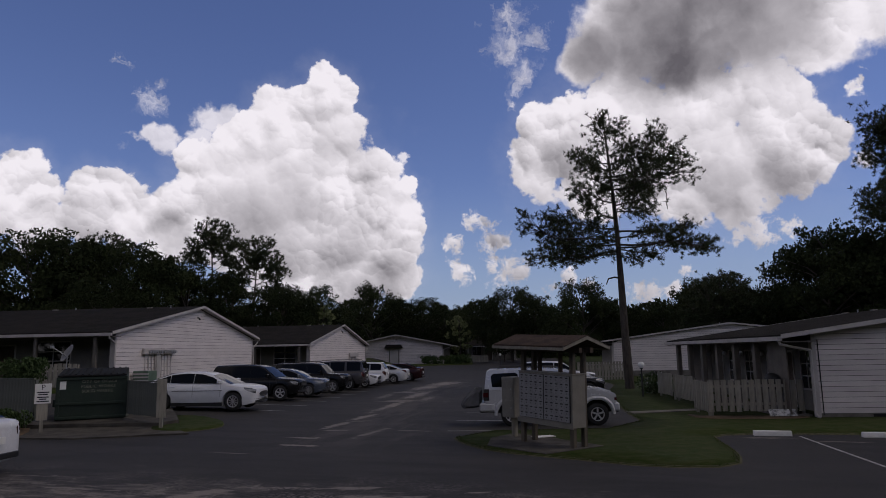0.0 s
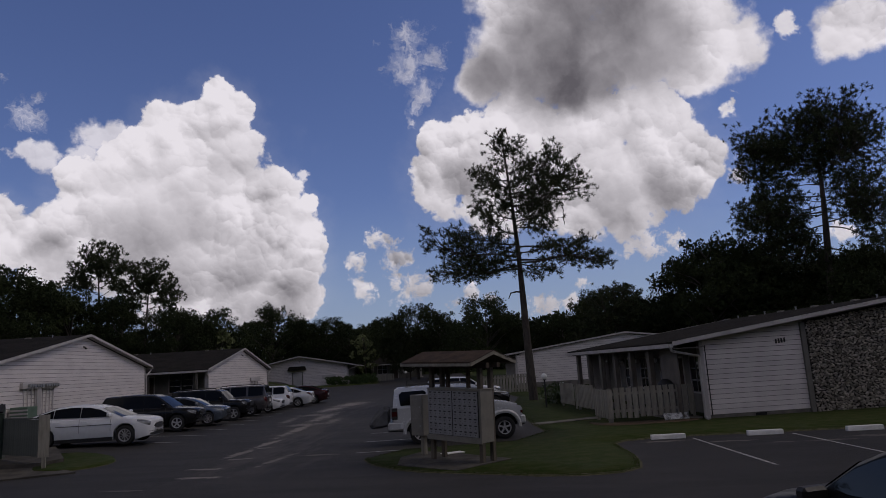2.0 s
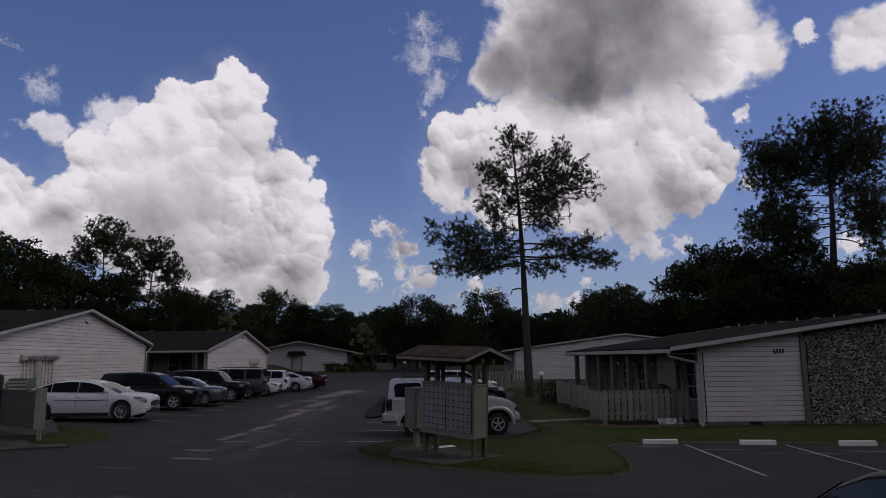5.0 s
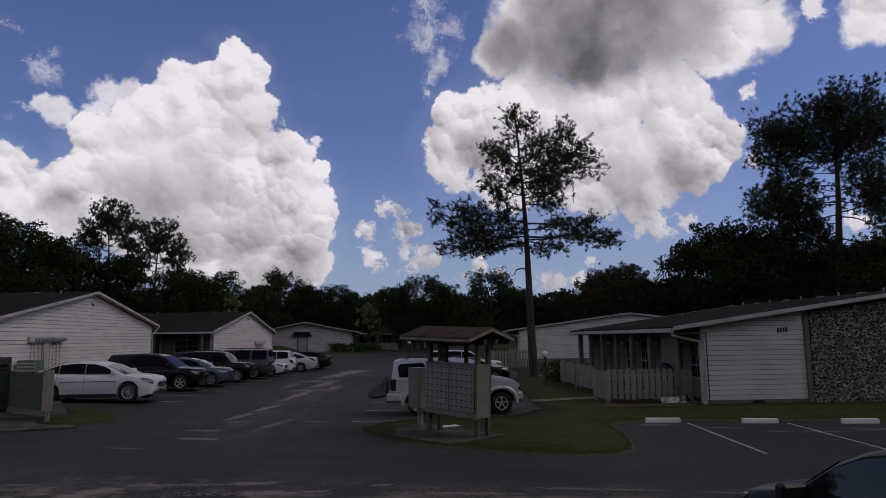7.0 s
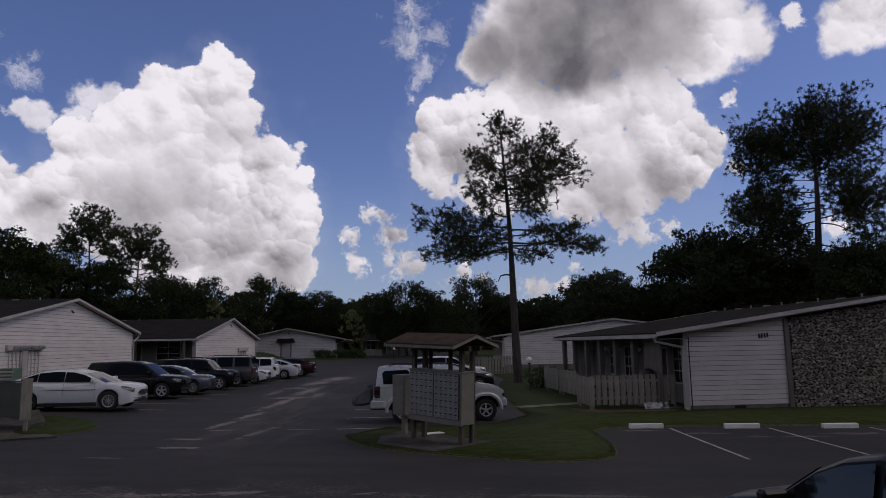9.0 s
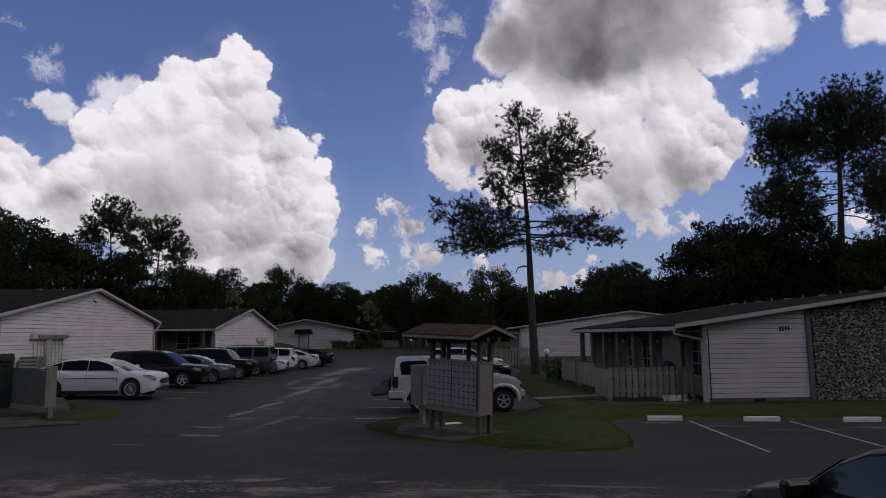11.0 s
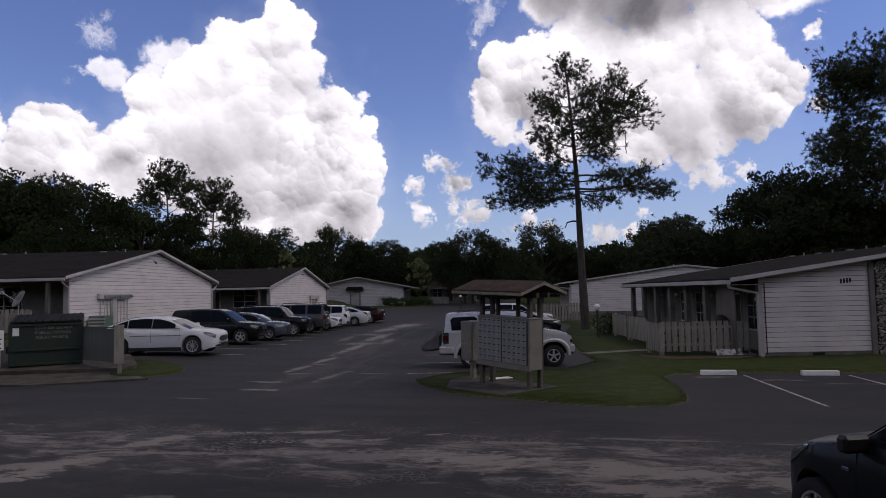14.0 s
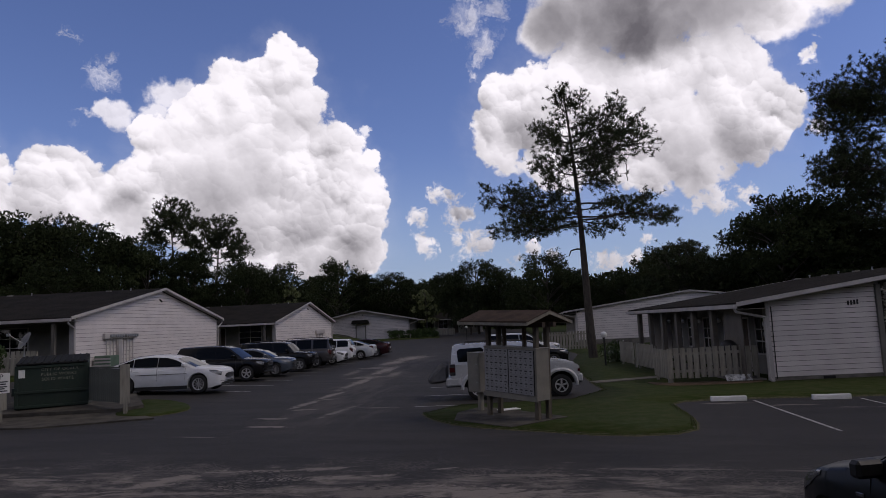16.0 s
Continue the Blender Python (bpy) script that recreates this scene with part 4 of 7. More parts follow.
# the tall pine at the eastern edge: an umbrella of foliage over a gap, and heavy boughs below it
UMBRELLA = [(22.0, 1.4, 26.6, 1.1, 0.4), (22.0, -0.6, 25.9, 0.9, 0.4), (21.5, -2.6, 24.9, 1.0, 0.4), (21.0, -4.8, 24.8, 0.9, 0.45), (20.5, -6.0, 23.5, 0.9, 0.5), (20.0, -7.0, 22.1, 0.7, 0.55), (20.4, -5.2, 22.2, 0.8, 0.5),
            (20.8, -3.2, 22.9, 1.1, 0.35), (21.5, 3.4, 26.0, 1.2, 0.4), (21.0, 5.0, 24.8, 1.3, 0.4), (20.0, 5.2, 22.4, 1.2, 0.4), (20.5, 2.6, 23.2, 1.3, 0.3), (20.0, -1.0, 21.4, 0.8, 0.2), (19.6, 1.2, 21.6, 0.9, 0.3), (22.0, 0.4, 24.6, 1.2, 0.2)]
UNDER = [(17.6, -5.4, 19.5, 0.6, 0.7), (18.6, -3.4, 19.6, 0.4, 0.55), (16.6, -6.4, 17.6, 1.0, 0.5), (16.0, -6.6, 16.0, 0.9, 0.5), (15.8, -4.6, 17.2, 1.0, 0.4), (17.0, -2.4, 18.2, 0.6, 0.6), (14.8, -5.6, 14.6, 1.0, 0.4),
         (14.0, -3.8, 14.8, 0.9, 0.5), (13.2, -3.0, 12.8, 0.9, 0.4), (12.5, -4.8, 12.4, 1.0, 0.3), (18.2, 3.6, 19.6, 1.1, 0.4), (17.0, 5.0, 18.2, 1.3, 0.4), (16.0, 4.4, 16.2, 0.9, 0.5), (15.0, 6.0, 16.2, 1.3, 0.4),
         (12.6, 5.2, 11.6, 0.7, 0.6), (12.0, 4.4, 10.4, 0.8, 0.5), (14.6, 5.6, 13.4, 0.6, 0.6), (11.5, -1.2, 11.8, 0.7, 0.3)]
p = pine(4, 23.6, [(a - 1.6, b * 0.96, c - 2.2, d * 1.1, e) for a, b, c, d, e in UMBRELLA + UNDER], 0.52, lean=(0.5, 0), size=0.33, blades=20, thickly=0.85, broad=0.08)
p.matrix_world = pose(44.6, 56.8, 0, 0, 0, -38)
FAR = [(15.0, 0.3, 18.6, 0.8, 0.2), (14.8, -2.4, 17.8, 0.8, 0.4), (14.6, 2.5, 17.5, 0.8, 0.4), (13.4, -4.2, 16.0, 0.8, 0.5), (13.4, 4.2, 15.8, 0.8, 0.5), (12.6, -3.2, 14.4, 0.6, 0.5), (12.4, 3.2, 14.0, 0.6, 0.5),
       (12.8, -5.0, 14.2, 0.5, 0.6), (14.0, 0.6, 16.2, 0.7, 0.3)]
FAR = [(a, b * 0.70, c, d * 0.85, e) for a, b, c, d, e in FAR]
far_pine = pine(6, 18.9, FAR, 0.22, size=0.36, blades=18, thickly=0.85, broad=0.10)
far_pine.matrix_world = pose(-28.5, 86, 0.55, 0, 0, 15)
copy_thing(far_pine, pose(-23.0, 86, 0, 0, 0, 195) @ Matrix.Translation((0, 0, -1.6)))
for x, y, z, a in ((-43, 88, -0.6, 60), (-37, 90, -4.0, 220), (-60, 80, -2.5, 20), (27.5, 66, -9.5, 20), (-57.5, 82, -3.5, 130), (9.5, 98, -10.6, 200), (-52, 95, -2, 77)):
    copy_thing(far_pine, pose(x, y, z, 0, 0, a))

# crowns of the woods: x, y, height; each a copy of one of four trees
KINDS = [broad_tree(1, 10.0, 4.6, LEAF), broad_tree(2, 10.0, 3.8, LEAF_SHADED, bare=0.10), broad_tree(3, 10.0, 5.2, LEAF_SHADED, clumps=85), broad_tree(4, 10.0, 4.2, LEAF, bare=0.06, clumps=80)]


def plant(i, x, y, height, turn, wide=1.0):
    s = height / 10.0
    return copy_thing(KINDS[i % 4], pose(x, y, rise(x, y) - 0.1, 0, 0, turn) @ Matrix.Diagonal((s * wide, s * wide, s, 1)))


rng = random.Random(21)
WOODS_WEST = [(-50, 84, 17), (-44, 82, 16), (-39, 84, 15.4), (-34.5, 84, 13.4), (-30, 82, 12.2), (-25, 82, 11.4), (-19, 84, 10.2), (-15, 86, 9.6), (-55, 76, 15), (-62, 70, 15),
              (-36, 74, 9.5), (-24, 96, 10.5), (-10, 104, 11.2), (-6, 106, 9.9), (-2.5, 108, 10.2), (1, 112, 9.3), (4, 116, 8.9), (7, 119, 10.6), (10.5, 98, 11.0), (14, 98, 9.6)]
WOODS_EAST = [(18.5, 88, 10.8), (21.5, 90, 8.5), (25.5, 92, 7.4), (29, 88, 7.8), (32, 84, 10.4), (36, 80, 9.4), (34, 67, 8.6), (36, 62, 13.4), (40, 62, 12.5), (47, 64, 10),
              (54, 60, 12), (30.5, 74, 10.2), (45, 52, 10.5), (52, 50, 12), (41.0, 68, 14.2), (44, 66, 11.5), (49, 62, 11.5), (41, 68, 12.5), (54, 66, 12.5), (57, 58, 12)]
for i, (x, y, h) in enumerate(WOODS_WEST + WOODS_EAST):
    plant(i, x, y, h, rng.uniform(0, 360), rng.uniform(0.95, 1.2))
pale = broad_tree(12, 7.0, 2.4, PALE_LEAF, clumps=24, per=50, size=0.3)
tagged(pale, "small pale yellow-green tree behind the houses", "tree", "pale trees")
pale.matrix_world = pose(-14.2, 84.0, rise(-14.2, 84))
copy_thing(pale, pose(3.2, 102, rise(3.2, 102), 0, 0, 70))
for k in KINDS:
    for o in (*k.children_recursive, k):
        bpy.data.objects.remove(o)
# a second, deeper row that closes the woods ahead; unseen woods added all round block the low sky
deep = bmesh.new()
for i in range(420):
    a = radians(-48 + 100 * i / 149) if i < 150 else radians(52 + 260 * (i - 150) / 269)
    d = rng.uniform(118, 150) if i < 150 else rng.uniform(52, 75)
    x, y = d * math.sin(a), d * math.cos(a)
    top = 7.0 + 4.5 * abs(a) + rng.uniform(-1.5, 1.5) if i < 150 else rng.uniform(14, 19)
    for j in range(5):
        leaves(deep, Vector((x + rng.uniform(-3, 3), y, rise(x, y) + top * (j + 0.5) / 5)), 3.0, 120 if i < 150 else 36, 0.95 if i < 150 else 1.5, rng)
tagged(part("far_woods", deep, LEAF_SHADED), "dense dark woods beyond the houses and an unseen ring added behind", "woods", kind="stuff")

# ---- fixtures of the houses ----
def on_house(h, x, y, z, turn=0):
    return h.matrix_world @ pose(x, y, z, 0, 0, turn)


bpy.context.view_layer.update()

# rubble stone facing on the gable of the eastern house: rough flat stones with dark joints
gable = next(o for o in H5.children if o.name.startswith("gable_wall"))
part("mortar_bed", boxed(0.004, 0.05, 3.92, 16.9, -0.2, 2.72), MORTAR, gable)
part("mortar_bed", prism(bmesh.new(), [(3.92, 2.72), (16.9, 2.72), (16.9, 2.74), (8.5, 3.86), (3.92, 3.22)], 0.046, pose(0.05, 0, 0, 0, 0, 90)), MORTAR, gable)
rng = random.Random(3)


def stone_mesh(seed):
    """A rough flat field stone, 1 x 1 across, to be scaled."""
    r = random.Random(seed)
    bm = bmesh.new()
    n = r.choice((4, 5, 5, 6))
    rim = [(math.cos(6.283 * i / n) * r.uniform(0.42, 0.64), math.sin(6.283 * i / n + r.uniform(-0.3, 0.3)) * r.uniform(0.40, 0.62)) for i in range(n)]
    a = [bm.verts.new((0, y, z)) for y, z in rim]
    b = [bm.verts.new((r.uniform(0.35, 1.0), 0.84 * y, 0.84 * z)) for y, z in rim]
    bm.faces.new(b)
    for i in range(n):
        j = (i + 1) % n
        bm.faces.new((a[i], a[j], b[j], b[i]))
    bmesh.ops.recalc_face_normals(bm, faces=bm.faces)
    me = bpy.data.meshes.new("stone")
    bm.to_mesh(me)
    bm.free()
    me.materials.append(STONE)
    return me


STONES = [stone_mesh(s) for s in range(10)]
rest = bmesh.new()
made = 0
z = -0.02
while z < 3.8:
    tall = rng.uniform(0.04, 0.10)
    y = 3.95 + rng.uniform(0, 0.1)
    while y < 16.8:
        wide = rng.uniform(0.06, 0.22)
        roof = 2.66 + 0.1376 * (8.5 - abs(y - 8.5))
        if z + tall < roof:
            m = Matrix.Translation((0.047, y + wide / 2, z + tall / 2 + rng.uniform(-0.02, 0.02))) @ Matrix.Rotation(rng.uniform(-0.8, 0.8), 4, "X") @ Matrix.Diagonal((rng.uniform(0.02, 0.12), wide * 0.98, tall * 1.05, 1))
            me = STONES[rng.randrange(10)]
            if y < 7.4 and made < 300 and rng.random() < 0.62:
                share("stone", me, gable, m)
                made += 1
            else:
                at = len(rest.verts)
                rest.from_mesh(me)
                rest.verts.ensure_lookup_table()
                for v in rest.verts[at:]:
                    v.co = m @ v.co
        y += wide * 0.97
    z += tall * 0.93
r = part("stone_facing", rest, STONE_FAR, gable, "rough grey-brown rubble stones")
r["kind"] = "stuff"
part("foundation_vent", boxed(0.031, 0.04, 1.75, 2.15, 0.0, 0.13), DARK, gable, "dark vent in the foundation")
for i in range(4):
    part("number_plate", boxed(0.034, 0.05, 2.80 + i * 0.105, 2.86 + i * 0.105, 2.47 + 0.01 * i, 2.63 + 0.01 * i), BLACK_PLASTIC, gable, "black bar")
part("meter_pipe", pipe(bmesh.new(), [(0.045, 0.2, 0.1), (0.045, 0.2, 2.55)], 0.016), BLACK_PLASTIC, gable)
part("corner_post", boxed(0.02, 0.13, 3.76, 3.92, -0.1, 3.16), STUCCO, gable, "grey post between boards and stone")

# porch of the eastern house: posts, hanging lamps, fences with gaps, a folded board on the ground
for x in (-2.6, -4.8, -7.0, -9.2, -11.4, -13.6):
    part("porch_post", boxed(x - 0.16, x + 0.16, -0.95, -0.75, 0.0, 2.5, bevel=0.01), PORCH, H5, "painted porch post")
part("porch_beam", boxed(-14.4, -0.02, -0.98, -0.74, 2.5, 2.62), PORCH, H5)
part("porch_screen", boxed(-1.9, -0.25, -0.72, -0.68, 0.1, 2.5), PORCH, H5, "grey panel at the porch end")
part("porch_floor", boxed(-14, -0.3, -1.05, -0.02, -0.1, 0.1), CONCRETE, H5)
for x in (-3.7, -6.0, -8.1, -10.3):
    lamp = bmesh.new()
    bmesh.ops.create_icosphere(lamp, subdivisions=2, radius=0.09, matrix=Matrix.Translation((x, -0.25, 2.1)))
    part("porch_lamp", lamp, ALLOY, H5, "round pale porch lamp", smooth=True)


def picket_fence(a, b, label, height=1.05, gap=0.16, board=0.165, space=0.055, mat=None, z0=0.0, dog=False, group="porch fences"):
    """A board fence from a to b: rails, posts and single upright boards."""
    a, b = Vector((*a, 0)), Vector((*b, 0))
    d = b - a
    f = thing("fence", Matrix.Translation((a.x, a.y, z0)) @ Matrix.Rotation(math.atan2(d.y, d.x), 4, "Z"), label, "fence", group)
    n = max(1, int(d.length / (board + space)))
    step = d.length / n
    mat = mat or OLDWOOD
    r = random.Random(int(100 * a.x))
    base = boxed(0, step - space, 0, 0.022, gap, gap + height)
    first = part("picket", base, mat, f)
    for i in range(1, n):
        share("picket", first.data, f, pose(i * step, r.uniform(-0.006, 0.006), r.uniform(-0.02, 0.02), 0, r.uniform(-0.7, 0.7), 0))
    for z in (gap + 0.2, gap + height - 0.25):
        part("rail", boxed(0, d.length, 0.024, 0.062, z, z + 0.09), mat, f)
    for x in (0.05, d.length - 0.05):
        part("post", boxed(x - 0.045, x + 0.045, 0.064, 0.154, 0, gap + height - 0.05), mat, f)
    return f


def local(h, x, y):
    p = h.matrix_world @ Vector((x, y, 0))
    return (p.x, p.y)


for x, d in ((-0.55, -3.28), (-5.2, -2.5), (-8.6, -2.5)):
    if x > -1:
        picket_fence(local(H5, x, d), local(H5, x, -0.1), "weathered grey board fence round a porch", z0=0.03)
    picket_fence(local(H5, x - 1.8 if x > -1 else x - 2.9, d), local(H5, x - 0.03, d), "weathered grey board fence along a porch", z0=0.03, height=1.0)
picket_fence((10.6, 53.0), (14.4, 52.6), "pale board fence in front of a house", height=1.35, gap=0.05, group="yard fences")
picket_fence((14.6, 52.6), (16.0, 58.0), "pale board fence beside a house", height=1.35, gap=0.05, group="yard fences")
picket_fence((4.2, 99.0), (7.1, 98.8), "pale low board fence before a distant house", height=0.95, gap=0.05, z0=rise(5.5, 99), group="yard fences")
soil = rounded([local(H5, 0.15, -3.75), local(H5, 0.42, -2.0), local(H5, 0.25, -0.3), local(H5, -0.5, -0.2), local(H5, -0.7, -3.2), local(H5, -1.6, -3.9)], 1)
tagged(part("soil_bed", patch(soil, 0.05, 0.8, 0.03), SOIL, smooth=True), "strip of bare reddish soil along the porch fence", "soil", kind="structure")
bed = bmesh.new()
box(bed, -0.44, 0.44, -0.015, 0.015, 0, 0.26, pose(0, 0, 0, -40, 0, 0))
b = thing("fallen_board", pose(*local(H5, -0.25, -0.95), 0.06, 0, 0, -5), "white peeling board lying against the porch fence", "board")
PEEL = material("peeling white paint", (0.72, 0.72, 0.70), 0.85, second=(0.05, 0.05, 0.05), patch=0.13, grain=20, bump=0.4)
part("panel", bed, PEEL, b)
b = thing("kettle_grill", pose(*local(H5, -1.0, -0.95), 0.1), "dark covered kettle grill on the porch", "grill")
lid = bmesh.new()
bmesh.ops.create_uvsphere(lid, u_segments=14, v_segments=8, radius=0.3, matrix=Matrix.Translation((0, 0, 1.05)))
part("lid", lid, BLACK_PLASTIC, b, smooth=True)
for i in range(3):
    part("leg", tube(bmesh.new(), (0.2 * math.cos(2.1 * i), 0.2 * math.sin(2.1 * i), 0.9), (0.3 * math.cos(2.1 * i), 0.3 * math.sin(2.1 * i), 0), 0.015), BLACK_PLASTIC, b)

# meter bank on the gable of the western house
m = thing("meter_bank", on_house(H1, 0.03, 2.5, 1.0), "bank of electric meters with conduits on the gable", "meter")
part("trough", boxed(0, 0.16, 0, 3.3, 1.5, 1.78, bevel=0.01), TRIM, m)
for i in range(12):
    y = 0.5 + i * 0.235 + (0.12 if i > 5 else 0)
    g1 = tube(bmesh.new(), (0.16, y, 1.64), (0.27, y, 1.64), 0.085, n=10)
    part("meter", g1, STEEL, m, "round glass-fronted meter")
for i in range(9):
    y = 0.3 + i * 0.34
    part("conduit", tube(bmesh.new(), (0.06, y, 0.0), (0.06, y, 1.5), 0.03, n=6), TRIM, m)
part("panel_box", boxed(0, 0.14, 1.35, 1.75, 0.2, 1.5, bevel=0.01), TRIM, m)
m = thing("meter_bank", on_house(H2, 0.03, 12.4, 1.0), "bank of meters on a distant gable", "meter")
part("trough", boxed(0, 0.16, 0, 3.4, 1.05, 1.4, bevel=0.01), TRIM, m)
for i in range(5):
    part("conduit", tube(bmesh.new(), (0.06, 0.3 + 0.6 * i, 0), (0.06, 0.3 + 0.6 * i, 1.05), 0.04, n=6), TRIM, m)
for h, y, z in ((H1, 8.85, 4.7), (H2, 9.6, 4.45), (H3, 6.3, 4.2)):
    lm = thing("flood_lamp", on_house(h, 0.03, y, z), "small twin flood lamp under a gable", "lamp", "gable lamps")
    part("base_plate", boxed(0, 0.05, -0.06, 0.06, -0.06, 0.06), TRIM, lm)
    part("shade", tube(bmesh.new(), (0.05, 0, 0.02), (0.16, 0.01, -0.13), 0.03, 0.06, 10), BLACK_PLASTIC, lm)
# hooded door, meters and hedges of the far house
d = thing("side_door", on_house(H3, 0.03, 6.0, 0.62), "pale door under a small shingled hood", "door")
part("panel", boxed(0, 0.05, -0.55, 0.55, 0, 2.05), TRIM, d)
part("frame", boxed(0, 0.04, -0.75, -0.57, 0, 2.1), STUCCO, d)
part("frame", boxed(0, 0.04, 0.57, 0.75, 0, 2.1), STUCCO, d)
part("hood", prism(bmesh.new(), [(-1.25, 2.35), (1.25, 2.35), (1.0, 2.85), (-1.0, 2.85)], -0.9, pose(0, 0, 0, 0, 0, 90)), SHINGLE, d, "shingled hood")
m = thing("meter_bank", on_house(H3, 0.03, 9.3, 0.8), "small pale meter box on a distant wall", "meter")
part("panel_box", boxed(0, 0.2, 0, 1.9, 0.8, 1.35), TRIM, m)
for x, y, w, h_, a, lb in ((-0.4, 94.6, 2.1, 1.25, -5, "clipped dark green hedge by a far house"), (2.9, 93.8, 1.5, 1.4, 10, "rounded green bush by a far house")):
    bm = bmesh.new()
    for i in range(44):
        leaves(bm, Vector((rng.uniform(-w, w) * 0.9, rng.uniform(-0.5, 0.5), h_ * rng.uniform(0.12, 0.82))), 0.34, 110, 0.14, rng)
    b = thing("hedge", pose(x, y, rise(x, y) + 0.02, 0, 0, a), lb, "hedge", "hedges")
    part("foliage", bm, HEDGE, b)
    part("stem", tube(bmesh.new(), (0, 0, -0.05), (0, 0, h_ * 0.6), 0.06), BARK, b)

# ---- mailbox kiosk on the lawn ----
slab = rounded([(1.15, 17.6), (2.35, 15.95), (3.95, 17.1), (2.9, 18.9), (2.1, 20.0), (1.35, 19.0)], 0)
tagged(part("kiosk_slab", patch(slab, 0.05, 0.6, 0.05), CONCRETE_DARK), "cracked worn concrete pad under the mailboxes", "slab", kind="structure")
K = thing("mailbox_kiosk", pose(2.80, 17.58, 0.04, 0, 2.2, -54.3), "grey cluster mailboxes under a small brown shingled roof", "mailbox")
BOXGREY = material("mailbox enamel", (0.25, 0.235, 0.21), 0.6, second=(0.19, 0.18, 0.16), patch=0.4, grain=25, bump=0.05)
DOORGREY = material("mailbox door", (0.34, 0.34, 0.355), 0.5, metal=0.2, second=(0.28, 0.28, 0.29), patch=0.2, grain=25, bump=0.03, vary=0.05)
POSTWOOD = material("dark weathered post wood", (0.15, 0.13, 0.105), 0.9, second=(0.09, 0.08, 0.07), patch=0.3, grain=30, bump=0.4, stretch=(4, 4, 0.6), spec=0.15)
hw, hd = 0.86, 0.19
for sx in (-hw, hw):
    for sy in (-hd, hd):
        part("post", boxed(sx - 0.06, sx + 0.06, sy - 0.055, sy + 0.055, -0.1, 2.40, bevel=0.008), POSTWOOD, K, "weathered square post")
for sx in (-0.45, 0.28):
    part("post", boxed(sx - 0.04, sx + 0.04, -0.04, 0.04, 1.76, 2.48), DARKWOOD, K)
case = part("case", wall_panel(bmesh.new(), -0.92, 0.96, 0.51, 1.76, 0.44, []), BOXGREY, K, "grey metal case")
case.location.y = -0.30
part("skirt", boxed(-0.94, 0.98, -0.33, -0.301, 0.49, 0.61), BOXGREY, case).location.y = 0.30
part("case_lid", boxed(-0.94, 0.98, -0.02, 0.46, 1.762, 1.785, bevel=0.005), BOXGREY, case)
for bank_x in (-0.87, 0.02):
    bank = part("door_bank", boxed(bank_x - 0.01, bank_x + 0.87, -0.322, -0.301, 0.625, 1.725), BLACK_PLASTIC, K, "dark frame of the mailbox doors")
    for i in range(5):
        for j in range(7):
            w, t = 0.171, 0.1525
            x, z = bank_x + 0.004 + i * w, 0.634 + j * (t + 0.003)
            dr = part("mailbox_door", boxed(x, x + w - 0.003, -0.336, -0.323, z, z + t), DOORGREY, bank)
            part("lock", tube(bmesh.new(), (x + 0.085, -0.342, z + 0.05), (x + 0.085, -0.334, z + 0.05), 0.013, n=6), BLACK_PLASTIC, dr)
            part("name_tag", boxed(x + 0.045, x + 0.13, -0.3375, -0.3365, z + 0.098, z + 0.126), BLACK_PLASTIC, dr)
SWAP = Matrix(((0, 1, 0, 0), (1, 0, 0, 0), (0, 0, 1, 0), (0, 0, 0, 1)))
x0, x1, out, low, high = -1.36, 1.16, 0.80, 2.38, 2.64
roof = bmesh.new()
for s in (-1, 1):
    prism(roof, [(-out * s, low), (0, high), (0, high + 0.05), (-out * s, low + 0.05)], x1 - x0, Matrix.Translation((x0, 0, 0)) @ SWAP)
roof = part("roof", roof, BROWN_SHINGLE, K, "brown shingled gable roof")
pitch = math.atan2(high - low, out)
for s in (-1, 1):
    for x in (x0 - 0.02, x1 - 0.005):
        part("rake_board", prism(bmesh.new(), [(-(out + 0.02) * s, low - 0.03), (0, high - 0.03), (0, high + 0.055), (-(out + 0.02) * s, low + 0.055)], 0.025, Matrix.Translation((x, 0, 0)) @ SWAP), OLDWOOD, roof)
    part("fascia", boxed(x0, x1, -(out + 0.015) * s - 0.012, -(out + 0.015) * s + 0.012, low - 0.03, low + 0.04), OLDWOOD, roof)
    for j in range(5):
        y = -(out - 0.01) * s + 0.157 * j * s
        z = low + 0.062 + math.tan(pitch) * 0.157 * j
        part("shingle_course", boxed(x0 - 0.01, x1 + 0.03, min(y, y + 0.168 * s), max(y, y + 0.168 * s), 0, 0.012, Matrix.Translation((0, 0, z)) @ Matrix.Translation((0, y, 0)) @ Matrix.Rotation(pitch * s, 4, "X") @ Matrix.Translation((0, -y, 0))), BROWN_SHINGLE, roof)
for y in (-0.25, 0.15):
    part("beam", boxed(x0 + 0.03, x1 - 0.02, y, y + 0.10, 2.29, 2.41), DARKWOOD, K)
P = thing("parcel_locker", pose(2.02, 19.2, 0.05, 0, 0, -54.3), "grey parcel locker on a post beside the mailboxes", "mailbox")
part("post", boxed(-0.06, 0.06, -0.06, 0.06, -0.06, 0.5), OLDWOOD, P)
body = part("case", boxed(-0.25, 0.25, -0.22, 0.22, 0.52, 1.60, bevel=0.01), BOXGREY, P)
for z in (0.58, 1.08):
    part("parcel_door", boxed(-0.21, 0.21, -0.236, -0.222, z, z + 0.40), BOXGREY, body)
    part("lock", tube(bmesh.new(), (0.15, -0.245, z + 0.2), (0.15, -0.236, z + 0.2), 0.02, n=8), STEEL, body)
b = thing("paper_scrap", pose(2.75, 18.9, 0.06, 0, 0, 20), "white scrap of board lying on the pad", "litter")
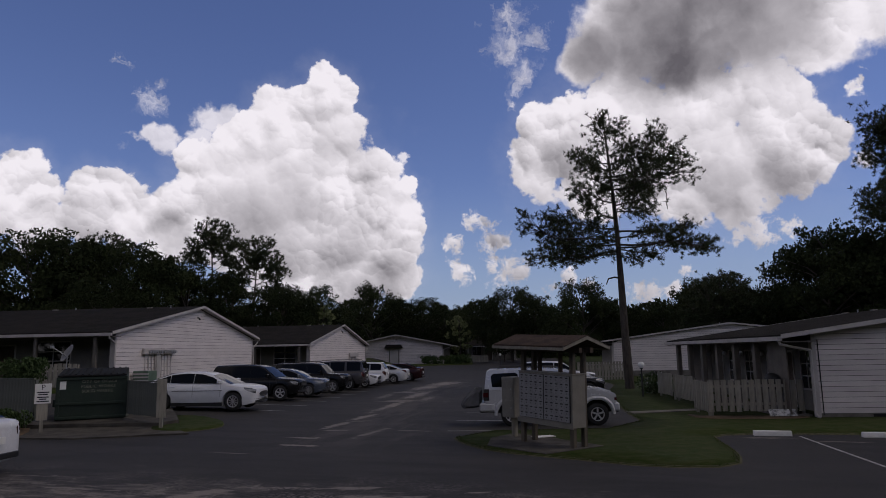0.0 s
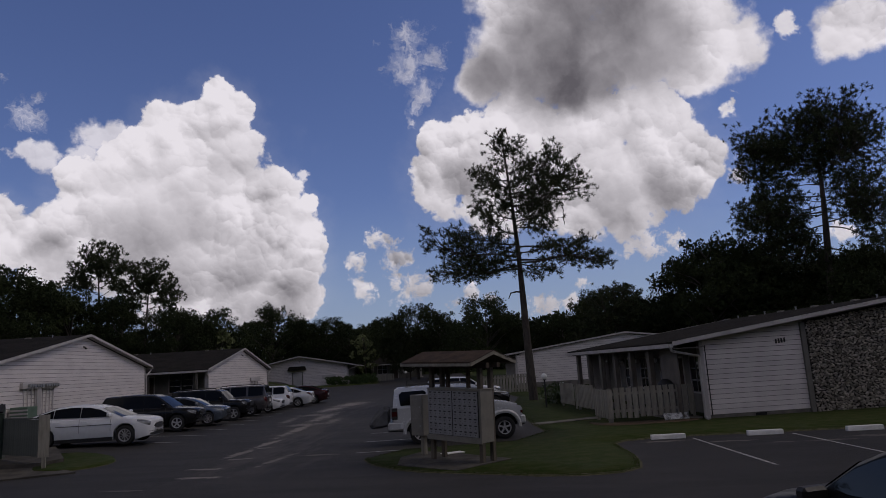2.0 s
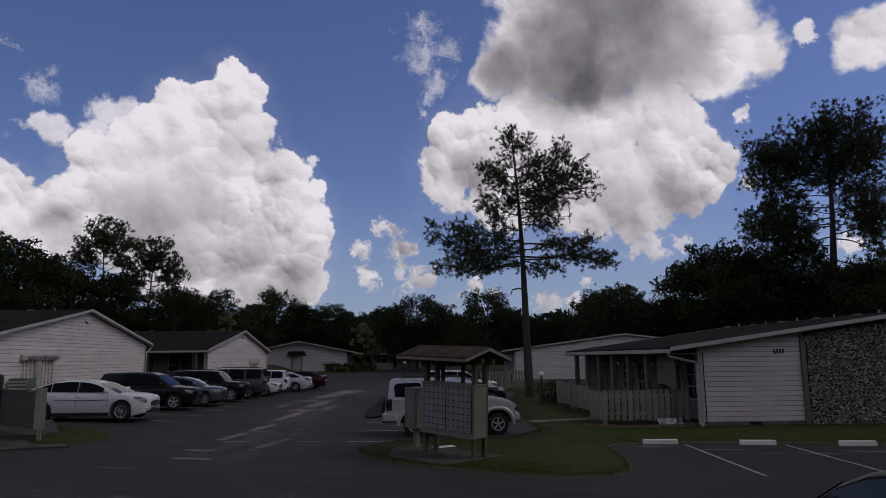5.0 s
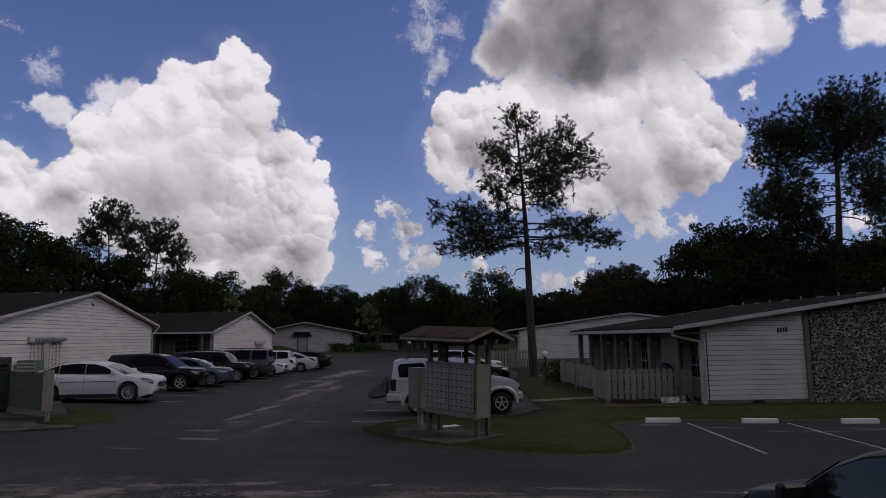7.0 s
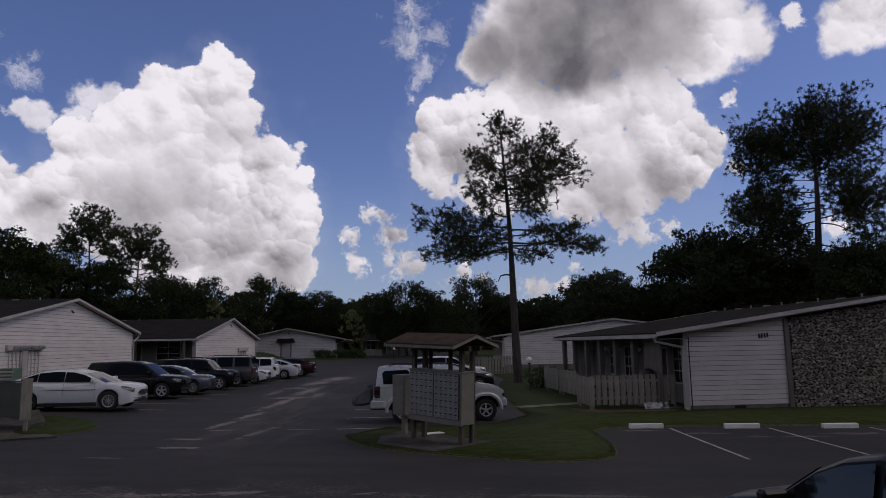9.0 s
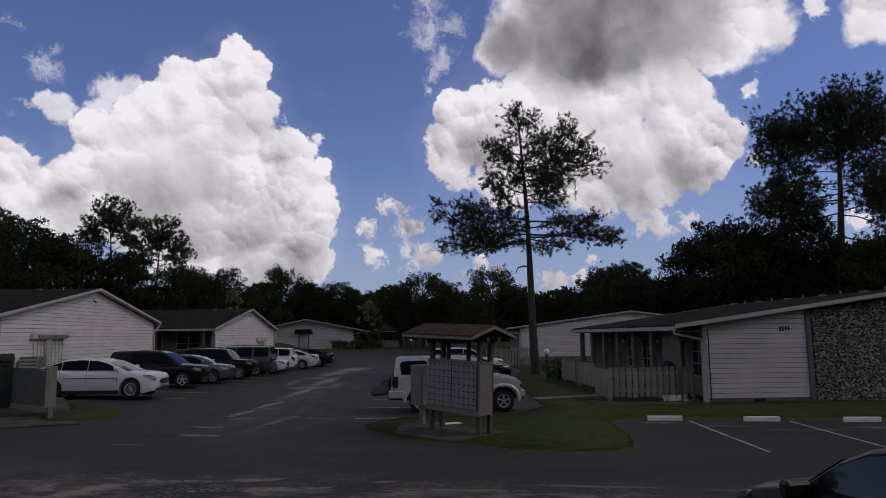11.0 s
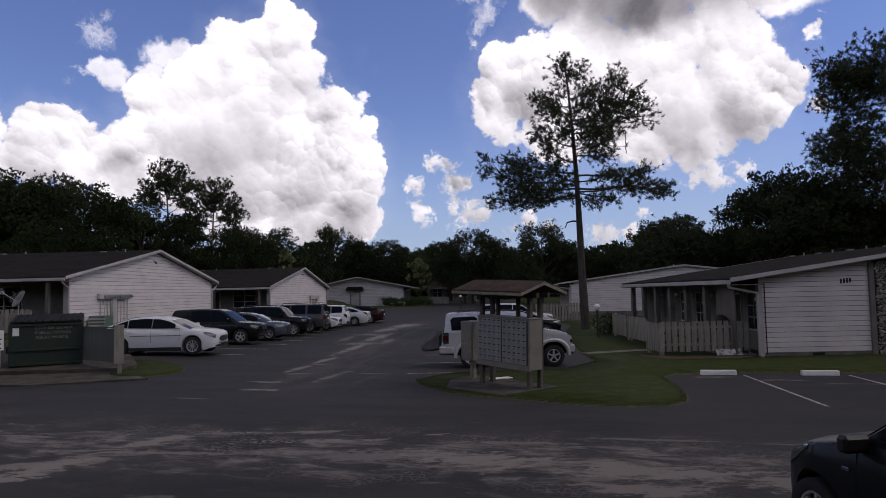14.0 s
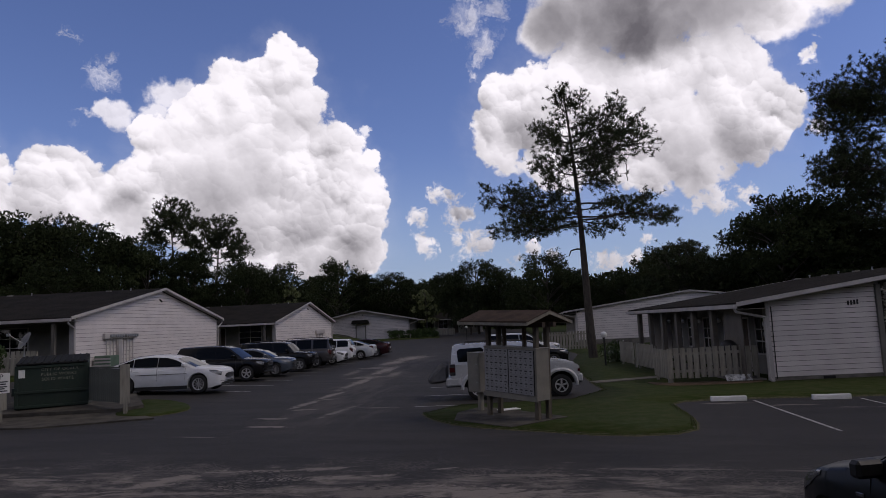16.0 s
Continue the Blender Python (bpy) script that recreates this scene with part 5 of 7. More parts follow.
part("sheet", boxed(-0.3, 0.3, -0.15, 0.15, 0, 0.02, bevel=0.005), WHITE_PAINT, b)

# ---- lamp post and flowering bush ----
L = thing("lamp_post", pose(9.93, 34.0, 0.05), "short black lamp post with a white globe", "lamp")
pole = part("pole", tube(bmesh.new(), (0, 0, -0.05), (0, 0, 1.32), 0.045, 0.04, 10), BLACK_PLASTIC, L)
part("collar", tube(bmesh.new(), (0, 0, 1.32), (0, 0, 1.38), 0.09, 0.07, 12), BLACK_PLASTIC, L)
gl = bmesh.new()
bmesh.ops.create_uvsphere(gl, u_segments=20, v_segments=12, radius=0.155, matrix=Matrix.Translation((0, 0, 1.51)))
OPAL = material("opal globe", (0.80, 0.80, 0.78), 0.3, bump=0, second=(0.74, 0.74, 0.72))
part("globe", gl, OPAL, L, "white opal globe", smooth=True)
copy_thing(L, pose(7.1, 80.0, rise(7.1, 80.0)))
for x, y, r0, h0, lb, mt in ((11.4, 37.6, 0.9, 1.25, "loose dark shrub with pale flowers by the fence", HEDGE), (10.9, 36.2, 0.6, 0.8, "low dark shrub with pale flowers", HEDGE)):
    bm, fl = bmesh.new(), bmesh.new()
    for i in range(12):
        c = Vector((rng.uniform(-r0, r0), rng.uniform(-r0, r0) * 0.6, h0 * rng.uniform(0.25, 0.85)))
        leaves(bm, c, 0.35, 60, 0.12, rng)
        leaves(fl, c, 0.38, 7, 0.09, rng)
    b = thing("shrub", pose(x, y, 0.05), lb, "bush", "shrubs")
    part("foliage", bm, mt, b)
    part("flowers", fl, WHITE_PAINT, b, "small pale flowers")["kind"] = "stuff"

# ---- dumpster pad ----
pad = [(-14.2, 23.1), (-9.3, 23.2), (-8.9, 23.9), (-10.4, 27.2), (-14.6, 27.4)]
tagged(part("dumpster_pad", patch(pad, 0.16, 0.8, 0.1), CONCRETE_DARK), "dark stained concrete pad under the dumpster", "slab", kind="structure")
apron = [(-12.6, 21.0), (-10.8, 20.7), (-7.7, 21.5), (-9.0, 23.15), (-13.8, 23.0)]
tagged(part("apron", patch(apron, 0.05, 0.8, 0.04), CONCRETE_DARK), "worn concrete apron before the dumpster", "slab", kind="structure")
VERGE = rounded([(-13.1, 22.6), (-12.7, 21.2), (-13.2, 20.4), (-16.5, 19.9), (-22.0, 20.4), (-22.0, 25.5), (-18.0, 25.8), (-14.6, 24.6)], 1)
tagged(part("verge", patch(VERGE, 0.06, 1.0), SOIL, smooth=True), "bare soil and thin grass verge beside the street", "lawn", kind="structure")
GREEN = material("dumpster paint", (0.006, 0.021, 0.012), 0.7, second=(0.012, 0.024, 0.017), patch=0.6, grain=18, bump=0.15)
LID = material("dumpster lid", (0.014, 0.015, 0.015), 0.85, bump=0.1, spec=0.2)
STENCIL = material("faded stencil paint", (0.34, 0.33, 0.27), 0.8, second=(0.04, 0.06, 0.05), patch=0.06, grain=60, bump=0)
D = thing("dumpster", pose(-12.35, 24.95, 0.17, 0, 0, 22), "dark green steel dumpster with stencilled lettering", "dumpster")
w, dp = 1.08, 0.85
body = part("body", prism(bmesh.new(), [(-dp, 0.12), (dp, 0.12), (dp, 1.75), (-dp, 1.55)], 2 * w, Matrix(((0, 1, 0, -w), (1, 0, 0, 0), (0, 0, 1, 0), (0, 0, 0, 1)))), GREEN, D)
for z, p0 in ((0.14, 0.02), (0.62, 0.02), (1.46, 0.03)):
    part("rib", boxed(-w - 0.02, w + 0.02, -dp - 0.05, -dp - 0.002, z, z + 0.09, bevel=0.01), GREEN, body)
for x in (-w - 0.001, w - 0.07):
    part("rib", boxed(x - 0.02, x + 0.09, -dp - 0.04, -dp - 0.003, 0.23, 1.46), GREEN, body)
for sx in (-1, 1):
    part("fork_pocket", boxed(min(sx * w, sx * (w + 0.14)), max(sx * w, sx * (w + 0.14)), -0.5, 0.7, 0.55, 0.80), GREEN, D, "steel fork pocket")
for i in range(2):
    x0 = -w + i * w
    lid = part("lid", boxed(x0 + 0.01, x0 + w - 0.01, -dp - 0.07, dp, 0, 0.05, Matrix.Translation((0, -dp, 1.58)) @ Matrix.Rotation(0.118, 4, "X") @ Matrix.Translation((0, dp, 0)), bevel=0.01), LID, D, "black plastic lid")
    for j in range(5):
        x = x0 + 0.14 + j * 0.2
        part("lid_rib", boxed(x, x + 0.05, -dp - 0.02, dp - 0.05, 0.05, 0.08, Matrix.Translation((0, -dp, 1.58)) @ Matrix.Rotation(0.118, 4, "X") @ Matrix.Translation((0, dp, 0))), LID, lid)
for i, (text, z) in enumerate((("CITY OF OCALA", 1.39), ("PUBLIC WORKS", 1.23), ("SOLID WASTE", 1.07))):
    words(text, 0.135, STENCIL, body, pose(0.22 - 0.03 * i, -dp - 0.004, z, 90, 0, 0), space=1.15)
part("sticker", boxed(-w + 0.06, -w + 0.28, -dp - 0.008, -dp - 0.004, 1.15, 1.42), WHITE_PAINT, body, "white worn sticker")
for x in (-0.8, 0.8):
    for y in (-0.6, 0.6):
        part("caster", tube(bmesh.new(), (x - 0.03, y, 0.06), (x + 0.03, y, 0.06), 0.07, n=10), BLACK_PLASTIC, D)

FENCE_GREEN = material("grey-green fence panel", (0.135, 0.145, 0.13), 0.8, second=(0.09, 0.10, 0.09), patch=0.5, grain=20, bump=0.2, vary=0.06, stretch=(3, 3, 0.7))


def board_screen(a, b, z0, z1, label, board=0.14):
    a, b = Vector((*a, 0)), Vector((*b, 0))
    d = b - a
    f = thing("screen_fence", Matrix.Translation((a.x, a.y, 0)) @ Matrix.Rotation(math.atan2(d.y, d.x), 4, "Z"), label, "fence", "dumpster screens")
    n = int(d.length / board)
    first = part("board", boxed(0.004, d.length / n - 0.004, 0, 0.02, z0, z1), FENCE_GREEN, f)
    for i in range(1, n):
        share("board", first.data, f, pose(i * d.length / n, 0, 0.006 * math.sin(7 * i)))
    part("cap", boxed(0, d.length, -0.03, 0.06, z1 + 0.008, z1 + 0.05), FENCE_GREEN, f)
    part("rail", boxed(0, d.length, 0.022, 0.06, z0 + 0.2, z0 + 0.3), FENCE_GREEN, f)
    for x in (0.05, d.length - 0.05):
        part("post", boxed(x - 0.05, x + 0.05, 0.062, 0.16, -0.02, z1), FENCE_GREEN, f)
    return f


board_screen((-11.2, 24.75), (-9.2, 22.95), 0.42, 1.52, "grey-green board screen beside the dumpster")
board_screen((-16.3, 25.0), (-14.0, 24.1), 0.12, 1.66, "grey-green board screen with a cap rail")
b = thing("wooden_post", pose(-9.05, 22.75, 0.0, 0, 0, 10), "pale broad board nailed to a fence post", "post")
part("post", boxed(-0.05, 0.05, -0.05, 0.05, -0.02, 1.5), OLDWOOD, b)
part("board", boxed(-0.15, 0.15, -0.075, -0.052, 0.42, 1.66), OLDWOOD, b, "pale wide board")
S = thing("parking_sign", pose(-12.6, 22.2, 0.03, 0, 0, 28), "white parking sign on a wooden post", "sign")
part("post", boxed(-0.05, 0.05, -0.05, 0.05, -0.03, 1.0), OLDWOOD, S)
part("board", boxed(-0.16, 0.16, -0.075, -0.052, 0.42, 1.1), OLDWOOD, S)
plate = part("plate", boxed(-0.23, 0.23, -0.09, -0.077, 0.94, 1.56, bevel=0.004), OPAL, S, "white sign plate")
INK = material("sign ink", (0.02, 0.02, 0.03), 0.6, bump=0)
words("P", 0.22, INK, plate, pose(0, -0.092, 1.44, 90, 0, 0))
for z, ww in ((1.29, 0.34), (1.22, 0.26), (1.14, 0.32), (1.08, 0.20), (1.01, 0.34)):
    part("bar", boxed(-ww / 2, ww / 2, -0.094, -0.091, z - 0.018, z + 0.018), INK, plate)
for x, y, w_, h_, lb in ((-14.2, 22.6, 1.3, 0.95, "clipped dark hedge beside the parking sign"), (-16.7, 28.0, 1.0, 1.25, "rounded dark bush behind the board screen")):
    bm = bmesh.new()
    for i in range(22):
        leaves(bm, Vector((rng.uniform(-w_, w_) * 0.8, rng.uniform(-0.35, 0.35), h_ * rng.uniform(0.15, 0.75))), 0.36, 190, 0.11, rng)
    b = thing("hedge", pose(x, y, rise(x, y) + (0.03 if y < 25 else 0.55), 0, 0, 14), lb, "hedge", "hedges")
    part("foliage", bm, HEDGE, b)
    part("stem", tube(bmesh.new(), (0, 0, -0.6), (0, 0, h_ * 0.5), 0.05), BARK, b)
S = thing("satellite_dish", pose(-15.35, 28.6, rise(-15.35, 28.6)), "grey satellite dish on a pole", "dish")
part("pole", tube(bmesh.new(), (0, 0, -0.1), (0, 0, 1.9), 0.03), STEEL, S)
dish = bmesh.new()
rings = [[dish.verts.new((r_ * math.cos(6.283 * k / 20), r_ * math.sin(6.283 * k / 20) * 0.9, 0.45 * r_ * r_)) for k in range(20)] for r_ in (0.02, 0.15, 0.28, 0.4)]
for a_, b_ in zip(rings, rings[1:]):
    for k in range(20):
        dish.faces.new((a_[k], a_[(k + 1) % 20], b_[(k + 1) % 20], b_[k]))
dish.faces.new(rings[0][::-1])
bmesh.ops.solidify(dish, geom=dish.faces, thickness=0.015)
bmesh.ops.transform(dish, matrix=pose(0.05, 0, 2.0, 55, -35, -20), verts=dish.verts)
DISHGREY = material("dish enamel", (0.42, 0.42, 0.43), 0.5, bump=0.02)
part("reflector", dish, DISHGREY, S, smooth=True)
part("feed_arm", tube(bmesh.new(), (0.05, 0, 1.85), (-0.42, -0.35, 2.28), 0.018), STEEL, S)
part("feed_horn", boxed(-0.5, -0.38, -0.42, -0.30, 2.22, 2.34, bevel=0.01), STEEL, S)
picket_fence((-19.5, 31.6), (-16.3, 31.3), "pale picket fence along the patio", height=1.05, gap=0.1, z0=rise(-17, 31.5) + 0.05, group="yard fences", mat=OLDWOOD)
picket_fence((-25.5, 32.0), (-20.0, 31.6), "pale picket fence along the patio", height=1.05, gap=0.1, z0=rise(-20, 31.6) + 0.05, group="yard fences", mat=OLDWOOD)
U = thing("utility_cabinet", pose(-14.9, 35.2, rise(-14.9, 35.2), 0, 0, -5), "green slatted utility cabinet beside the gable", "cabinet")
GREENBOX = material("green cabinet paint", (0.11, 0.17, 0.12), 0.6, bump=0.05)
cab = part("case", boxed(-0.4, 0.4, -0.45, 0.45, 0.0, 0.95, bevel=0.02), GREENBOX, U)
for i in range(5):
    part("slat", boxed(-0.42, 0.42, -0.475, -0.452, 0.12 + i * 0.16, 0.2 + i * 0.16), TRIM, cab)

# ---- lot markings and wheel stops ----
def strip(a, b, wide, name="parking_line", mat=None):
    a, b = Vector((*a, 0)), Vector((*b, 0))
    d = (b - a).normalized()
    n = Vector((-d.y, d.x, 0)) * wide / 2
    bm = bmesh.new()
    cuts = max(2, int((b - a).length / 0.5))
    row = []
    for i in range(cuts + 1):
        p = a.lerp(b, i / cuts)
        j = 0.012 * math.sin(9.1 * i + a.x)
        row.append([bm.verts.new((q.x, q.y, rise(q.x, q.y) + 0.004)) for q in (p - n * (1 + j), p + n * (1 - j))])
    for u, v in zip(row, row[1:]):
        bm.faces.new((u[0], v[0], v[1], u[1]))
    bmesh.ops.recalc_face_normals(bm, faces=bm.faces)
    return tagged(part(name, bm, mat or LINE_PAINT), "worn white parking line on the asphalt", "line", kind="structure")


for i in range(4):
    dx, dy = 2.58 * i, -0.68 * i
    strip((8.58 + dx, 13.4 + dy), (9.46 + dx, 18.5 + dy), 0.075)
for i in range(11):
    y = 29.1 + 2.85 * i
    x = -8.5 + 0.14 * (y - 28)
    strip((x - 4.8, y + 0.5), (x + 1.9, y - 0.2), 0.10)
for i in range(5):
    y = 20.9 + 3.0 * i
    x = 0.2 + 0.12 * (y - 21)
    strip((x + 0.0, y + 0.3), (x + 4.4, y - 0.15), 0.09)
for i, (x, y) in enumerate(((8.85, 18.72), (11.33, 17.97), (13.8, 17.25), (16.3, 16.5), (18.8, 15.8))):
    bm = prism(bmesh.new(), [(-0.09, 0), (0.09, 0), (0.065, 0.13), (-0.065, 0.13)], 0.94, Matrix(((0, 1, 0, -0.47), (1, 0, 0, 0), (0, 0, 1, 0), (0, 0, 0, 1))))
    bmesh.ops.bevel(bm, geom=list(bm.edges), offset=0.008, segments=1, affect="EDGES")
    t = thing("wheel_stop", pose(x, y, 0.0, 0, 0, -15 + i), "white painted concrete wheel stop on the asphalt", "wheel stop", "wheel stops")
    part("bar", bm, WHITE_PAINT, t)
t = thing("wheel_stop", pose(-19.6, 28.2, rise(-19.6, 28.2), 0, 0, -6), "white painted concrete wheel stop below a bank", "wheel stop", "wheel stops")
part("bar", boxed(-0.5, 0.5, -0.09, 0.09, 0, 0.14, bevel=0.01), WHITE_PAINT, t)
walkway = [(6.9, 26.0), (7.0, 25.3), (10.3, 26.2), (10.3, 26.9)]
tagged(part("footpath", patch(walkway, 0.05, 1.0, 0.02), CONCRETE), "narrow concrete footpath across the lawn", "path", kind="structure")
walkway = [(-24.0, 28.7), (-23.0, 28.1), (-17.2, 30.9), (-18.0, 31.5)]
tagged(part("footpath", patch(walkway, 0.085, 1.0, 0.03), CONCRETE), "concrete path up the grass bank", "path", kind="structure")

# a ragged rim of dry grass and sand where the lawns meet the asphalt
DRY = material("dry grass and sand", (0.13, 0.12, 0.08), 0.95, second=(0.04, 0.05, 0.02), patch=0.10, grain=30, bump=0.5, spec=0.1)


def rim(points, wide):
    bm = bmesh.new()
    dense = []
    for a, b in zip(points, points[1:]):
        n = max(1, int(math.dist(a, b) / 0.12))
        dense += [(a[0] + (b[0] - a[0]) * i / n, a[1] + (b[1] - a[1]) * i / n) for i in range(n)]
    row = []
    for i, (x, y) in enumerate(dense[1:-1], 1):
        t = Vector((dense[i + 1][0] - dense[i - 1][0], dense[i + 1][1] - dense[i - 1][1], 0)).normalized()
        n = Vector((-t.y, t.x, 0))
        w = wide * (0.55 + 0.9 * abs(noise.noise((x * 4, y * 4, 0))) + 0.35 * math.sin(i * 2.4))
        row.append([bm.verts.new((x + n.x * k, y + n.y * k, rise(x, y) + h)) for k, h in ((-w, 0.004), (0, 0.022), (w, 0.038))])
    for u, v in zip(row, row[1:]):
        for j in (0, 1):
            bm.faces.new((u[j], v[j], v[j + 1], u[j + 1]))
    bmesh.ops.recalc_face_normals(bm, faces=bm.faces)
    return tagged(part("lawn_edge", bm, DRY), "ragged dry grass and sand along the asphalt edge", "lawn edge", kind="structure")


rim([LAWN[-1]] + LAWN[:24], 0.07)
rim(LAWN[-8:] + LAWN[:1], 0.06)
rim(TIP + TIP[:2], 0.05)

# ---- grass blades at the near lawn edges ----
def in_outline(x, y, outline):
    inside = False
    for (x0, y0), (x1, y1) in zip(outline, outline[1:] + outline[:1]):
        if (y0 > y) != (y1 > y) and x < (x1 - x0) * (y - y0) / (y1 - y0) + x0:
            inside = not inside
    return inside


verts, faces = [], []
rng = random.Random(77)
EDGE = LAWN[-6:] + LAWN[:25]
for _ in range(9000):
    i = rng.randrange(len(EDGE) - 1)
    if rng.random() * 2.0 > math.dist(EDGE[i], EDGE[i + 1]):
        continue
    f = rng.random()
    x = EDGE[i][0] + (EDGE[i + 1][0] - EDGE[i][0]) * f + rng.gauss(0, 0.07)
    y = EDGE[i][1] + (EDGE[i + 1][1] - EDGE[i][1]) * f + rng.gauss(0, 0.07)
    if not in_outline(x, y, LAWN) or in_outline(x, y, slab):
        continue
    a, h = rng.uniform(0, 6.28), rng.uniform(0.02, 0.06)
    dx, dy = 0.008 * math.cos(a), 0.008 * math.sin(a)
    n = len(verts)
    verts += [(x - dx, y - dy, 0.012), (x + dx, y + dy, 0.012), (x + rng.uniform(-0.03, 0.03), y + rng.uniform(-0.03, 0.03), 0.03 + h)]
    faces.append((n, n + 1, n + 2))
me = bpy.data.meshes.new("grass")
me.from_pydata(verts, [], faces)
me.materials.append(BLADE)
tagged(new("grass", me), "thin uneven grass blades along the lawn edge", "grass", kind="stuff")

# ---- the raised deck on which the camera stands; unseen wall and roof added behind it to block sky ----
deck = thing("deck", pose(0, 0, 0), "weathered wooden deck with a flat plank rail", "deck")
DECKWOOD = material("grey deck plank", (0.36, 0.32, 0.28), 0.85, second=(0.045, 0.040, 0.035), patch=0.20, grain=14, bump=0.9, stretch=(0.35, 7, 7), vary=0.06, spec=0.2)
RAIL = [(-0.60, 0.3), (-0.475, 2.195), (0.885, 1.915), (2.1, 1.28), (2.6, 0.3)]
for i, (a, b) in enumerate(zip(RAIL, RAIL[1:])):
    a3, b3 = Vector((*a, 0)), Vector((*b, 0))
    d = b3 - a3
    m = Matrix.Translation((*a, 0)) @ Matrix.Rotation(math.atan2(d.y, d.x), 4, "Z")
    pl = part("rail_plank", boxed(-0.035, d.length + 0.035, -0.07, 0.07, -0.038, 0, bevel=0.006), DECKWOOD, deck, "grey weathered rail plank")
    pl.matrix_basis = Matrix.Translation((0, 0, 1.83 - 0.003 * (i % 2 == 0))) @ m
    ap = part("apron_board", boxed(0.03, d.length - 0.03, -0.02, 0.02, -0.14, -0.041), DECKWOOD, deck)
    ap.matrix_basis = Matrix.Translation((0, 0, 1.83)) @ m
    ap = part("kick_board", boxed(0.03, d.length - 0.03, -0.02, 0.02, 0.9, 1.02), DECKWOOD, deck)
    ap.matrix_basis = m
for x, y in RAIL:
    part("post", boxed(x * 0.985 - 0.045, x * 0.985 + 0.045, y * 0.97 - 0.045, y * 0.97 + 0.045, -0.06, 1.785), DECKWOOD, deck)
for i in range(16):
    x = -0.62 + i * 0.2
    lo = -2.4
    hi = min(2.0 - 0.206 * (x + 0.475), 1.915 - (x - 0.885) * 0.94) - 0.05
    part("deck_board", boxed(x, x + 0.19, lo, max(lo + 0.5, hi), 0.86, 0.898), DECKWOOD, deck)
tagged(part("wall_behind", boxed(-34, 34, -2.7, -2.45, -0.1, 7.4), STUCCO), "unseen grey-beige wall added behind the deck to block sky", "wall", kind="structure")
tagged(part("roof_behind", boxed(-34.5, 34.5, -12.0, -0.9, 7.4, 7.6), SHINGLE), "unseen dark roof added behind the deck to block sky", "roof", kind="structure")

# ---- vehicles ----
def paint(name, base, flake=0.0, rough=0.24, coat=0.25):
    return material(name, base, rough, metal=flake, second=tuple(0.93 * c for c in base), patch=1.5, grain=6, bump=0.0, coat=coat, spec=0.3 if coat > 0.2 else 0.18)


WHITE = paint("white car paint", (0.72, 0.73, 0.76))
BLACK = paint("black car paint", (0.008, 0.008, 0.009), coat=0.1)
SILVER = paint("silver car paint", (0.60, 0.61, 0.635), 0.2)
BLUEGREY = paint("blue-grey car paint", (0.105, 0.125, 0.16), 0.4)
GREY = paint("grey car paint", (0.085, 0.08, 0.083), 0.3, coat=0.15)
DARKRED = paint("very dark red car paint", (0.035, 0.012, 0.014), 0.2, coat=0.12)
DARKBLUE = paint("dark blue-grey car paint", (0.012, 0.014, 0.017), 0.0, rough=0.36, coat=0.05)
SIDEGLASS = clear("dark side glass", (0.006, 0.007, 0.008), 0.05, 0.0)
SIDEGLASS.node_tree.nodes["Principled BSDF"].inputs["Specular IOR Level"].default_value = 0.10
CARGLASS = clear("tinted car glass", (0.008, 0.009, 0.010), 0.03, 0.0)
LAMP = material("headlamp lens", (0.20, 0.21, 0.23), 0.18, metal=0.4, bump=0, coat=0.6, second=(0.04, 0.04, 0.045), patch=0.10)
CARGLASS.node_tree.nodes["Principled BSDF"].inputs["Specular IOR Level"].default_value = 0.07
REDLENS = material("red lamp lens", (0.060, 0.006, 0.008), 0.15, bump=0, coat=0.3)


def lerp_line(line, x):
    """The height at x of a line through points in order of falling x."""
    for (xa, za), (xb, zb) in zip(line, line[1:]):
        if xb <= x <= xa:
            return zb + (za - zb) * (x - xb) / (xa - xb) if xa > xb else za
    return line[0][1] if x > line[0][0] else line[-1][1]


